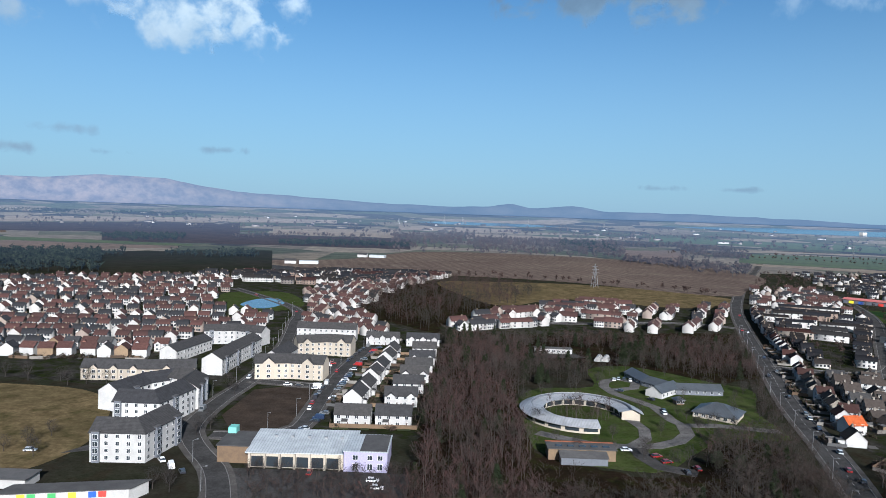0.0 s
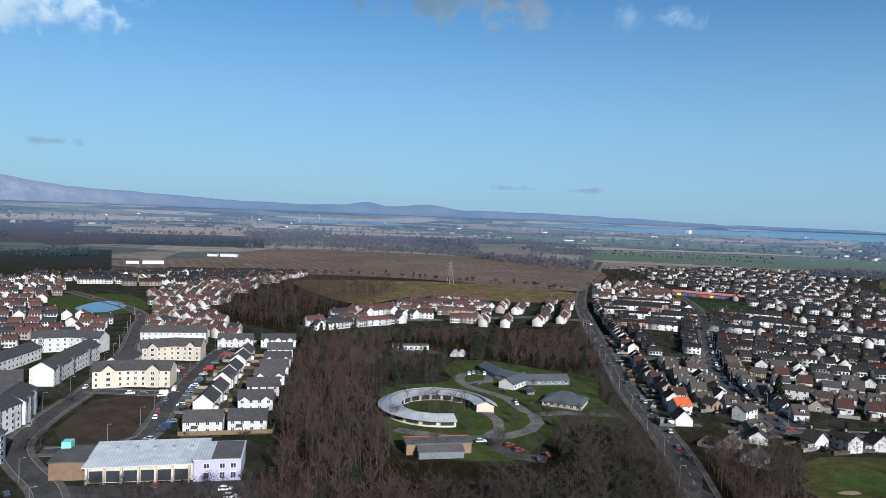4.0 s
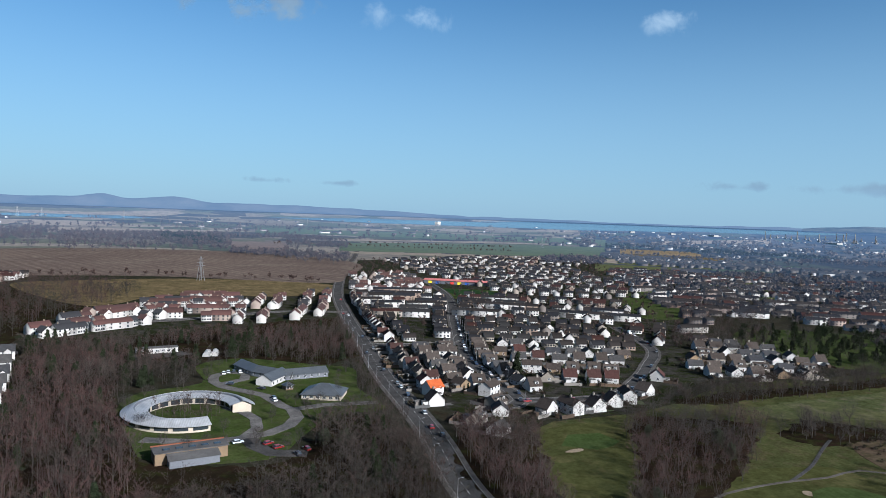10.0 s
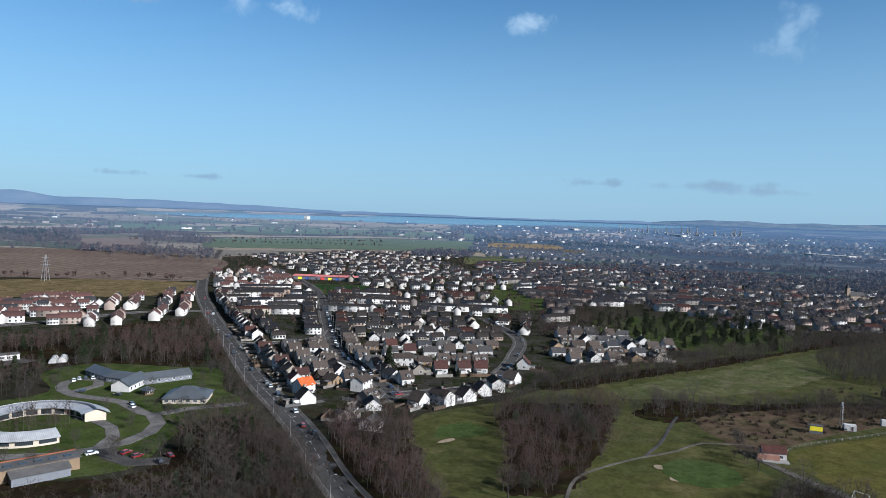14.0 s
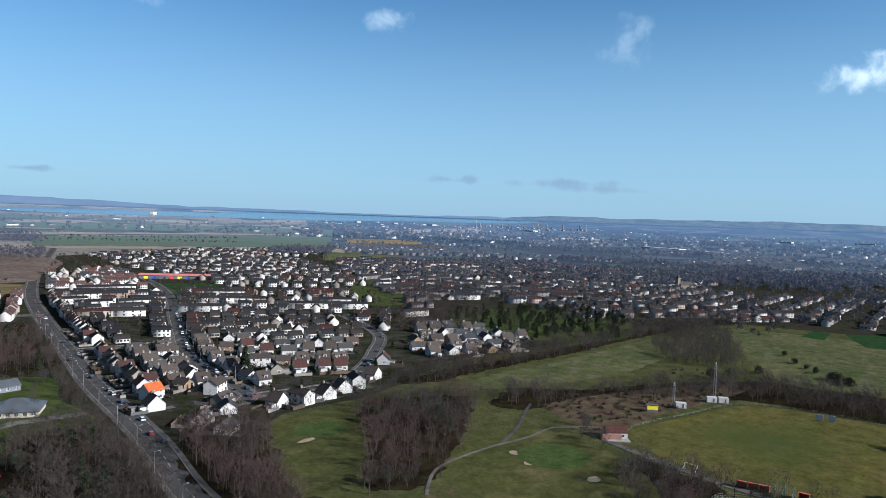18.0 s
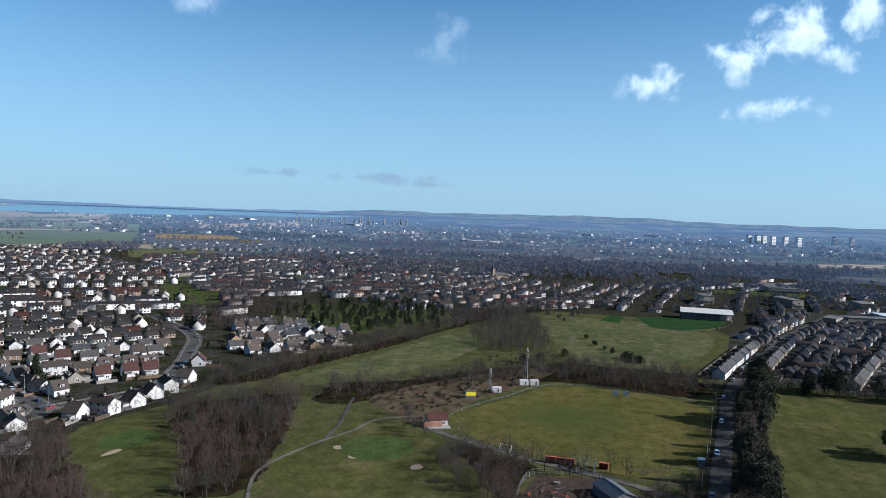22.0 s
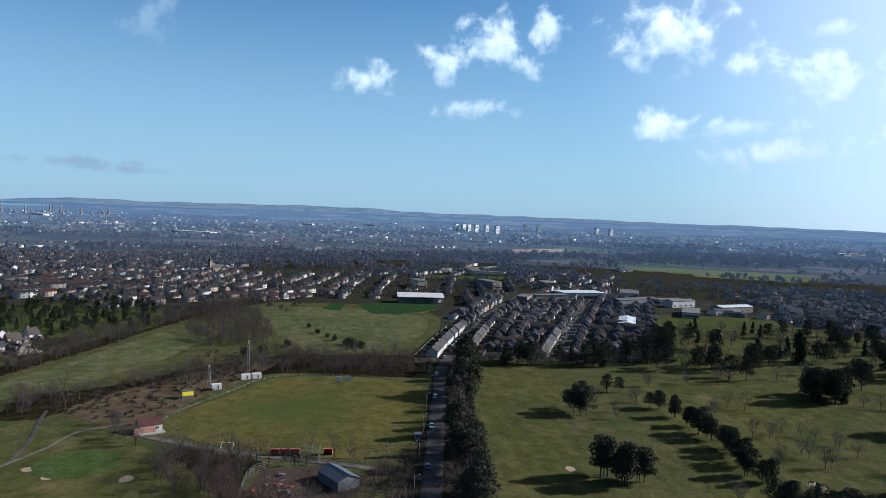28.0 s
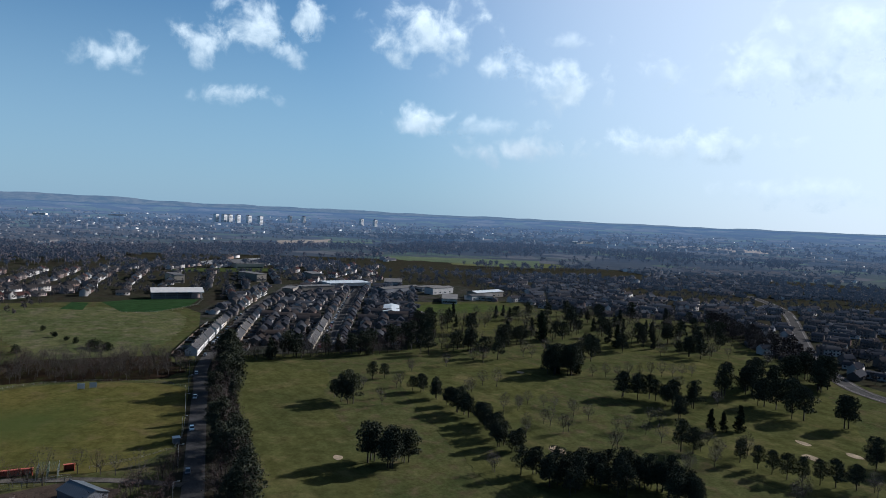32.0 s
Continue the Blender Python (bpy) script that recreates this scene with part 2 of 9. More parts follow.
greener_middle(M["outfield"], 316, 66, 52.0, (0.066, 0.085, 0.027))
M["plough"] = banded("ploughed soil", (0.215, 0.168, 0.136), (0.168, 0.13, 0.109), -0.22, 16.0, coarse=0.006, amount=0.14, third=(0.247, 0.202, 0.163))
M["stubble"] = banded("straw field", (0.36, 0.28, 0.18), (0.28, 0.22, 0.14), 0.4, 14.0, coarse=0.008, amount=0.12)
M["pasture"] = banded("pasture", (0.12, 0.138, 0.062), (0.15, 0.155, 0.075), 0.3, 20.0, coarse=0.006, amount=0.1)
M["drygrass"] = surface("dry grass", (0.22, 0.165, 0.085), (0.15, 0.12, 0.06), 0.03, 0.5, where="world", vary=0, third=(0.09, 0.08, 0.035))
M["bracken"] = surface("bracken and scrub", (0.0994, 0.0663, 0.0497), (0.122, 0.0994, 0.0608), 0.06, 0.6, where="world", vary=0, third=(0.0553, 0.0553, 0.0221))
M["soil"] = surface("cleared soil", (0.085, 0.065, 0.05), (0.065, 0.052, 0.042), 0.08, 1.2, where="world", vary=0)
M["drive"] = surface("worn pale asphalt drive", (0.17, 0.163, 0.155), (0.2, 0.19, 0.18), 0.08, 1.5, rough=0.9, where="world", vary=0)
M["asphalt"] = surface("asphalt", (0.0814, 0.0795, 0.0775), (0.101, 0.0977, 0.095), 0.06, 1.5, rough=0.85, where="world", vary=0)
M["slabs"] = surface("pavement", (0.15, 0.14, 0.13), (0.12, 0.113, 0.105), 0.2, 2.0, where="world", vary=0)
M["gravel"] = surface("gravel path", (0.17, 0.155, 0.135), (0.12, 0.11, 0.095), 0.2, 2.0, where="world", vary=0)
M["sand"] = surface("bunker sand", (0.42, 0.34, 0.24), (0.33, 0.27, 0.19), 0.5, 3.0, where="world", vary=0)
M["line"] = plain("worn road paint", (0.42, 0.42, 0.41), 0.7)
M["kerb"] = plain("kerb stone", (0.17, 0.165, 0.16), 0.85)
M["white"] = surface("white render", (0.76, 0.75, 0.72), (0.63, 0.62, 0.6), 0.25, 2.5, rough=0.85, vary=0.12)
M["cream"] = surface("cream render", (0.69, 0.609, 0.483), (0.598, 0.529, 0.425), 0.25, 2.5, vary=0.2)
M["pinkish"] = surface("pink brick", (0.42, 0.23, 0.17), (0.36, 0.19, 0.14), 0.3, 3.0, vary=0.25)
M["tan"] = surface("tan brick", (0.36, 0.26, 0.16), (0.3, 0.22, 0.14), 0.3, 3.0, vary=0.2)
M["orange"] = surface("orange brick", (0.33, 0.12, 0.06), (0.27, 0.1, 0.055), 0.3, 3.0, vary=0.25)
M["harl"] = surface("grey-beige roughcast", (0.4, 0.36, 0.3), (0.33, 0.3, 0.26), 0.3, 2.5, vary=0.3)
M["stone"] = surface("sandstone", (0.32, 0.25, 0.18), (0.24, 0.19, 0.14), 0.3, 2.0, vary=0.25)
M["slate"] = tiled("grey slate", (0.0579, 0.0592, 0.0661), (0.0935, 0.0895, 0.0871))
M["brownroof"] = tiled("brown roof tiles", (0.0682, 0.0551, 0.0472), (0.111, 0.092, 0.0798))
M["redroof"] = tiled("red-brown roof tiles", (0.103, 0.0466, 0.0389), (0.07, 0.0399, 0.035))
M["rosetile"] = tiled("rose-red estate tiles", (0.144, 0.0743, 0.063), (0.1, 0.0551, 0.0481))
M["orangeroof"] = tiled("bright orange tiles", (0.6, 0.14, 0.04), (0.6, 0.14, 0.04))
M["flatroof"] = surface("roof felt", (0.101, 0.0985, 0.0972), (0.149, 0.144, 0.14), 0.2, 1.5)
M["frame"] = plain("white window frame", (0.75, 0.75, 0.74), 0.4)
M["timber"] = surface("weathered timber", (0.26, 0.18, 0.11), (0.2, 0.14, 0.09), 0.6, 4.0)
M["darkwood"] = surface("dark stained fence", (0.11, 0.075, 0.05), (0.08, 0.06, 0.045), 0.6, 4.0)
M["doorpaint"] = plain("dark painted door", (0.07, 0.045, 0.04), 0.5)
M["zinc"] = ribbed("zinc roof", (0.46, 0.47, 0.48), 0.6)
M["darkzinc"] = ribbed("dark seamed metal roof", (0.1, 0.11, 0.12), 0.6)
M["shed"] = ribbed("pale sheet roof", (0.5, 0.53, 0.54), 1.0, 0.5, 0.1)
M["greyclad"] = plain("dark grey cladding", (0.12, 0.13, 0.15), 0.5)
M["lilac"] = plain("lilac render", (0.34, 0.32, 0.46), 0.7)
M["teal"] = plain("teal panel", (0.2, 0.5, 0.44), 0.6)
M["steel"] = plain("galvanised steel", (0.35, 0.36, 0.37), 0.45, 0.7)
M["redpanel"] = plain("red panel", (0.62, 0.05, 0.035), 0.5)
M["bluepanel"] = plain("blue panel", (0.03, 0.1, 0.42), 0.5)
M["greenpanel"] = plain("green panel", (0.08, 0.36, 0.1), 0.5)
M["yellowpanel"] = plain("yellow panel", (0.85, 0.72, 0.02), 0.5)
M["redmetal"] = plain("red painted shelter", (0.38, 0.06, 0.03), 0.6)
M["net"] = plain("dark green netting", (0.03, 0.055, 0.035), 0.9)
M["black"] = plain("black rubber", (0.02, 0.02, 0.02), 0.8)
M["concrete"] = surface("concrete", (0.36, 0.35, 0.33), (0.28, 0.27, 0.25), 0.3, 2.0)
M["turf3g"] = surface("dark artificial turf", (0.035, 0.07, 0.026), (0.03, 0.06, 0.024), 0.1, 1.0, where="world", vary=0)
M["bark"] = surface("grey bark", (0.0723, 0.0612, 0.0536), (0.0442, 0.0374, 0.0323), 0.8, 3.0)
M["birchbark"] = surface("pale birch bark", (0.146, 0.127, 0.113), (0.0702, 0.0594, 0.0513), 1.2, 4.0)
M["twigs"] = islands("bare twigs", ((0.0645, 0.0391, 0.0323), (0.0488, 0.03, 0.0252), (0.0823, 0.0523, 0.042), (0.0393, 0.0247, 0.021)))
M["palertwigs"] = islands("pale grey-brown twigs", ((0.0753, 0.0579, 0.0464), (0.0572, 0.0441, 0.036), (0.091, 0.0704, 0.0567), (0.0453, 0.0348, 0.029)))
M["darktwigs"] = islands("dark ivy-grown twigs", ((0.0419, 0.0381, 0.0247), (0.0343, 0.0286, 0.0209), (0.0553, 0.0476, 0.0324), (0.0286, 0.0257, 0.019)))
M["redtwigs"] = islands("wine-red twigs", ((0.0815, 0.04, 0.0355), (0.062, 0.0323, 0.0292), (0.101, 0.0547, 0.0477), (0.0458, 0.0259, 0.0238)))
M["birchtwigs"] = islands("birch twigs", ((0.0937, 0.0485, 0.0414), (0.07, 0.0366, 0.0321), (0.122, 0.0685, 0.0574), (0.0521, 0.0283, 0.0257)))
M["greytwigs"] = islands("grey twigs", ((0.0428, 0.0356, 0.032), (0.057, 0.0484, 0.0428), (0.032, 0.027, 0.0249), (0.0711, 0.0606, 0.0512)))
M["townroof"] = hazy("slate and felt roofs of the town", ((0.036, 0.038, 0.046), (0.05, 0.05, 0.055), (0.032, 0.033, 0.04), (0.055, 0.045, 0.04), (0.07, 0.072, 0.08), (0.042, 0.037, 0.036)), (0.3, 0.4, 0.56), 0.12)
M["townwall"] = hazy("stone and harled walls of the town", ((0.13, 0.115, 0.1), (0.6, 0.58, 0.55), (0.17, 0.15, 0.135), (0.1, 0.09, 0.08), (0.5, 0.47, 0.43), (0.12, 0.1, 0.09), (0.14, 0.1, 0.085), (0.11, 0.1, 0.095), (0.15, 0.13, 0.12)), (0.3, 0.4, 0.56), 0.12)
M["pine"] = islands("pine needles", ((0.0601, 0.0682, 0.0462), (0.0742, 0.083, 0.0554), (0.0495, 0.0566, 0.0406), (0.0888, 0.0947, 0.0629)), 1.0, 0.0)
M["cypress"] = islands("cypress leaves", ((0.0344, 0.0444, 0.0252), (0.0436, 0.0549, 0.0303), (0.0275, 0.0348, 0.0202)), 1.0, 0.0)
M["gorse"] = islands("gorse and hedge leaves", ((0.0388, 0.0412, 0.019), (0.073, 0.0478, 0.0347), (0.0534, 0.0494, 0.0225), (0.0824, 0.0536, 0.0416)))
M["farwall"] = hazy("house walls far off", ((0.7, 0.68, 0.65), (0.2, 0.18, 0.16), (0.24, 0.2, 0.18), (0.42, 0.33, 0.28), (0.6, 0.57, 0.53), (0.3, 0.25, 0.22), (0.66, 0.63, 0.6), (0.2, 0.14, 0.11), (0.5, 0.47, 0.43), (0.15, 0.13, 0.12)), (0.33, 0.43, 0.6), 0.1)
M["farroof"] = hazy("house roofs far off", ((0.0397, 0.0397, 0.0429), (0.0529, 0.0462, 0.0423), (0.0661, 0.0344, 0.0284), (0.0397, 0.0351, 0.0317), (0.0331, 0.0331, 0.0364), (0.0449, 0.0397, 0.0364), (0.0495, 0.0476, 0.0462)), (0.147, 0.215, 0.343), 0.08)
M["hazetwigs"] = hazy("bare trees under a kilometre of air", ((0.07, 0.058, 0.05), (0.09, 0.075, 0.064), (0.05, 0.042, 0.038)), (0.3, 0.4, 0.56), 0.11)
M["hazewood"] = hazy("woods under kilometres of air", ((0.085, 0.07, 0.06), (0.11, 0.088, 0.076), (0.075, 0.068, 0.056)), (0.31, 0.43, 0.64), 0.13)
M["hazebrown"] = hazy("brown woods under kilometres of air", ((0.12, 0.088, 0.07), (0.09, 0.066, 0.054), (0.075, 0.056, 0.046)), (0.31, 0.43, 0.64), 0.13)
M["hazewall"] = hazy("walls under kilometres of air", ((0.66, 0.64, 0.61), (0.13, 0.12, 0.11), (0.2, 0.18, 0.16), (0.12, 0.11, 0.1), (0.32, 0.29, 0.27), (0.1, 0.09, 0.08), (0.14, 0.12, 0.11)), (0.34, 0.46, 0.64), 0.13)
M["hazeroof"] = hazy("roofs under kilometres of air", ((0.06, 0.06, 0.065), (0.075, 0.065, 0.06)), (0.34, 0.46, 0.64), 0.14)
M["plots"] = islands("garden lawns, gravel and slabs", ((0.051, 0.0723, 0.0187), (0.0638, 0.0808, 0.0255), (0.0425, 0.0553, 0.0187), (0.136, 0.128, 0.115), (0.0723, 0.085, 0.0298), (0.102, 0.0935, 0.085), (0.0595, 0.051, 0.034), (0.051, 0.068, 0.0213)))
M["pinkroof"] = ribbed("faded red sheet roof", (0.55, 0.17, 0.14), 1.0, 0.6, 0.0)
M["clutter"] = islands("sheds and fences", ((0.16, 0.11, 0.07), (0.09, 0.065, 0.045), (0.22, 0.2, 0.18), (0.12, 0.12, 0.12), (0.3, 0.28, 0.25)))

g, gt, gb = shader("window glass")
gb.inputs["Base Color"].default_value = (0.02, 0.025, 0.03, 1)
gb.inputs["Roughness"].default_value = 0.08
gb.inputs["Specular IOR Level"].default_value = 0.6
M["glass"] = g
w_, wt, wb = shader("still water")
wb.inputs["Base Color"].default_value = (0.02, 0.05, 0.085, 1)
wb.inputs["Roughness"].default_value = 0.12
wbump = node(wt, "Bump", Strength=0.15, Distance=0.2)
wt.links.new(noise_of(wt, coords(wt, "world"), 0.3, 3.0), wbump.inputs["Height"])
wt.links.new(wbump.outputs[0], wb.inputs["Normal"])
M["water"] = w_


def car_paint(name, c):
    m, nt, bsdf = shader(name)
    bsdf.inputs["Base Color"].default_value = (*c, 1)
    bsdf.inputs["Roughness"].default_value, bsdf.inputs["Metallic"].default_value = 0.3, 0.2
    bsdf.inputs["Coat Weight"].default_value = 0.5
    return m


PAINT = {"white": car_paint("white car paint", (0.75, 0.75, 0.75)), "silver": car_paint("silver car paint", (0.4, 0.41, 0.42)),
         "black": car_paint("black car paint", (0.02, 0.02, 0.025)), "red": car_paint("red car paint", (0.2, 0.012, 0.012)),
         "blue": car_paint("dark blue car paint", (0.015, 0.025, 0.055)), "grey": car_paint("grey car paint", (0.12, 0.125, 0.13))}


# ---- mesh helpers ----
class Shape:
    """Collects faces, with a material index each, for one mesh."""

    def __init__(self):
        self.v, self.f, self.m = [], [], []

    def add(self, verts, faces, m=0):
        n = len(self.v)
        self.v += [tuple(p) for p in verts]
        self.f += [tuple(i + n for i in f) for f in faces]
        self.m += [m] * len(faces)
        return self

    def box(self, x0, y0, z0, x1, y1, z1, m=0):
        v = [(x0, y0, z0), (x1, y0, z0), (x1, y1, z0), (x0, y1, z0), (x0, y0, z1), (x1, y0, z1), (x1, y1, z1), (x0, y1, z1)]
        return self.add(v, [(0, 3, 2, 1), (4, 5, 6, 7), (0, 1, 5, 4), (1, 2, 6, 5), (2, 3, 7, 6), (3, 0, 4, 7)], m)

    def prism(self, pts, z0, z1, m=0):
        n = len(pts)
        v = [(p[0], p[1], z0) for p in pts] + [(p[0], p[1], z1) for p in pts]
        f = [tuple(range(n, 2 * n))] + [(i, (i + 1) % n, n + (i + 1) % n, n + i) for i in range(n)]
        return self.add(v, f, m)

    def tube(self, a, b, r0, r1, sides=6, m=0):
        a, b = Vector(a), Vector(b)
        q = (b - a).to_track_quat("Z", "Y")
        v = []
        for p, r in ((a, r0), (b, r1)):
            for k in range(sides):
                t = 2 * math.pi * k / sides
                v.append(p + q @ Vector((r * math.cos(t), r * math.sin(t), 0)))
        f = [(k, (k + 1) % sides, sides + (k + 1) % sides, sides + k) for k in range(sides)] + [tuple(range(sides, 2 * sides)), tuple(reversed(range(sides)))]
        return self.add(v, f, m)

    def mesh(self, name, mats):
        me = bpy.data.meshes.new(name)
        me.from_pydata(self.v, [], self.f)
        for m in mats if isinstance(mats, (list, tuple)) else [mats]:
            me.materials.append(m)
        if any(self.m):
            me.polygons.foreach_set("material_index", self.m)
        me.update()
        return me


def part(name, shape, mats, parent=None, label="", at=None):
    """Links a shape (or a ready mesh) as one object, under a thing or part if one is given."""
    ob = new(name, shape.mesh(name, mats) if isinstance(shape, Shape) else shape)
    if parent:
        ob.parent = parent
    if at is not None:
        ob.matrix_basis = at
    if label:
        ob["label"] = label
    return ob


def thing(name, label, category, at=None, group="", kind=""):
    ob = new(name)
    ob.empty_display_size = 0.1
    if at is not None:
        ob.matrix_basis = at
    return tagged(ob, label, category, group, kind)


def tri_mesh(name, verts, faces, mats, index=None):
    me = bpy.data.meshes.new(name)
    verts, faces = np.asarray(verts, np.float32), np.asarray(faces, np.int32)
    me.vertices.add(len(verts))
    me.vertices.foreach_set("co", verts.ravel())
    me.loops.add(faces.size)
    me.loops.foreach_set("vertex_index", faces.ravel())
    me.polygons.add(len(faces))
    me.polygons.foreach_set("loop_start", np.arange(0, faces.size, 3, dtype=np.int32))
    for m in mats:
        me.materials.append(m)
    if index is not None:
        me.polygons.foreach_set("material_index", np.asarray(index, np.int32))
    me.update(calc_edges=True)
    return me


def smooth_line(pts, step=6.0, closed=False):
    """Points along a Catmull-Rom curve through the given ones."""
    p = [Vector((*q[:2], 0)) for q in pts]
    n, out = len(p), []
    for i in range(n if closed else n - 1):
        a, b, c, d = (p[(i + k) % n] if closed else p[min(max(i + k, 0), n - 1)] for k in (-1, 0, 1, 2))
        m = max(1, int((c - b).length / step))
        for k in range(m):
            t = k / m
            out.append(0.5 * (2 * b + (c - a) * t + (2 * a - 5 * b + 4 * c - d) * t * t + (3 * b - a - 3 * c + d) * t**3))
    return out if closed else out + [p[-1]]


def offset_line(line, off):
    out = []
    for i, p in enumerate(line):
        t = (line[min(i + 1, len(line) - 1)] - line[max(i - 1, 0)]).normalized()
        out.append(p + off * Vector((-t.y, t.x, 0)))
    return out


def ribbon(shape, line, a, b, z0, z1, m=0):
    """A strip between two offsets (to the left) of a line, with sides down to z0."""
    la, lb = offset_line(line, a), offset_line(line, b)
    n = len(line)
    v = [(p.x, p.y, z1) for p in la] + [(p.x, p.y, z1) for p in lb] + [(p.x, p.y, z0) for p in la] + [(p.x, p.y, z0) for p in lb]
    f = []
    for i in range(n - 1):
        f += [(i, i + 1, n + i + 1, n + i), (i, 2 * n + i, 2 * n + i + 1, i + 1), (n + i, n + i + 1, 3 * n + i + 1, 3 * n + i)]
    return shape.add(v, f, m)


LAYERS = []


def sheet(name, pts, z, mat, label, category, round_off=True, kind="structure"):
    LAYERS.append(name)
    z += 0.0016 * (len(LAYERS) % 40)
    line = smooth_line(pts, 8.0, True) if round_off else [Vector((*p, 0)) for p in pts]
    wild = {"litter": 3.4, "fairway": 2.2, "dryfairway": 2.6}.get(mat, 0)
    if wild:
        fine_line = []
        for a, b in zip(line, line[1:] + line[:1]):
            steps = max(1, int((b - a).length / 2.5))
            fine_line += [a + (b - a) * (j / steps) for j in range(steps)]
        line = [p + Vector((noise.noise(p / 6 + Vector((0, 0, 3))) + 0.6 * noise.noise(p / 2.3), noise.noise(p / 6 + Vector((0, 0, 9))) + 0.6 * noise.noise(p / 2.3 + Vector((0, 0, 5))), 0)) * wild for p in fine_line]
    area = sum(a.x * b.y - b.x * a.y for a, b in zip(line, line[1:] + line[:1]))
    if area < 0:
        line.reverse()
    return tagged(part(name, Shape().prism(line, -0.3, z), M[mat]), label, category, "", kind)


def inside(poly, xy):
    """Which of the points lie in the polygon."""
    xy = np.atleast_2d(xy)
    res = np.zeros(len(xy), bool)
    for (x0, y0), (x1, y1) in zip(poly, poly[1:] + poly[:1]):
        hit = (y0 > xy[:, 1]) != (y1 > xy[:, 1])
        res ^= hit & (xy[:, 0] < (x1 - x0) * (xy[:, 1] - y0) / (y1 - y0 + 1e-9) + x0)
    return res


def near_line(line, xy):
    """Distance of each point from a line of points."""
    xy = np.atleast_2d(xy)
    best = np.full(len(xy), 1e9)
    for a, b in zip(line, line[1:]):
        a, b = np.array(a[:2]), np.array(b[:2])
        t = np.clip(((xy - a) @ (b - a)) / ((b - a) @ (b - a) + 1e-9), 0, 1)
        best = np.minimum(best, np.linalg.norm(xy - a - t[:, None] * (b - a), axis=1))
    return best


# ---- ground, distance and sky ----
FLAT, EDGE, EYE = 2500.0, 4800.0, 90.0


def far_depth(r):
    return np.where(r > FLAT, FLAT / np.maximum(1 - (r - FLAT) / (EDGE - FLAT), 0.02), r)


def far_height(r):
    """Beyond the flat the land is drawn together: it climbs towards eye level, as land many times farther off would appear."""
    return np.where(r > FLAT, EYE - EYE * r / far_depth(r), 0.0)


def ring_sheet(radii, a0, a1, steps, height, radius_of=None):
    """Vertices and triangles of a ring between two bearings (degrees, to the left from +y)."""
    ang = np.radians(np.linspace(a0, a1, steps + 1))
    rr, aa = np.meshgrid(radii, ang, indexing="ij")
    zz = height(rr, aa)
    v = np.stack([-np.sin(aa) * rr, np.cos(aa) * rr, zz], -1).reshape(-1, 3)
    n, m = len(radii), steps + 1
    i = np.arange((n - 1) * (m - 1))
    a = (i // (m - 1)) * m + i % (m - 1)
    f = np.concatenate([np.stack([a, a + m, a + 1], 1), np.stack([a + 1, a + m, a + m + 1], 1)])
    return v, f


v, f = ring_sheet(np.array([0.01, 120, 300, 700, 1200, 2000, 2560]), -180, 180, 120, lambda r, a: 0 * r)
tagged(new("ground", tri_mesh("ground", v, f, [M["ground"]])), "rough winter grass and bare earth over flat land", "ground", "", "structure")


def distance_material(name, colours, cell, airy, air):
    """Land far off: fields of several colours, with the pale blue of many kilometres of air put in as emission."""
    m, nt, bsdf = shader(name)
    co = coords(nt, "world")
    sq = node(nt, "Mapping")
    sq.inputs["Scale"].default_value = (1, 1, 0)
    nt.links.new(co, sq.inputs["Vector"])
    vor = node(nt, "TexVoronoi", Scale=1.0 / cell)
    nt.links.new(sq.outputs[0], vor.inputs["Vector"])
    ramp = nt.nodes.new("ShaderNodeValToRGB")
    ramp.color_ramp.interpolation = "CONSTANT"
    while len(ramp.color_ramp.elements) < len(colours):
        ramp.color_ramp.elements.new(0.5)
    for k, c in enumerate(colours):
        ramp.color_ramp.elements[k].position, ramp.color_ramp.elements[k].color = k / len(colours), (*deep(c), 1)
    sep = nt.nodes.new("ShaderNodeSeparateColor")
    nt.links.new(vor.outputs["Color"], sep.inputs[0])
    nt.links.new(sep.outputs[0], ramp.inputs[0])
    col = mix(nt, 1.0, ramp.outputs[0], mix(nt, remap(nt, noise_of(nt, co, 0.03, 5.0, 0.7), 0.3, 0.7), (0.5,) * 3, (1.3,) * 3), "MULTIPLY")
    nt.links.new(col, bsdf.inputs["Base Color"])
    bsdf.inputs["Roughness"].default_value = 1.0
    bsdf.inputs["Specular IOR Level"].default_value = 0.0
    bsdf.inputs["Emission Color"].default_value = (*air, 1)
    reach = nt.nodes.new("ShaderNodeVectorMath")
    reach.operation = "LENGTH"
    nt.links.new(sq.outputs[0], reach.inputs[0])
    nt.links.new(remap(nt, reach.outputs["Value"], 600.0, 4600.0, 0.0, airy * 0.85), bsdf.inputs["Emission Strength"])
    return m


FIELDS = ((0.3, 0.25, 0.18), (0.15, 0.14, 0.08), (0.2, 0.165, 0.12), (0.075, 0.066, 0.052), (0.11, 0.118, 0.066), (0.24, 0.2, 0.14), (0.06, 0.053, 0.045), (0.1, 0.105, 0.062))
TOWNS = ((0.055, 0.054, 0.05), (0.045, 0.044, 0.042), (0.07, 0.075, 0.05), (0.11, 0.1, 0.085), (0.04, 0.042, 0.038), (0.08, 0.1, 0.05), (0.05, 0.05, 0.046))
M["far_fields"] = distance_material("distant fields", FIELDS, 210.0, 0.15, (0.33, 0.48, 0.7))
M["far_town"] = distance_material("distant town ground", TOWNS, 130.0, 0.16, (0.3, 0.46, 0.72))
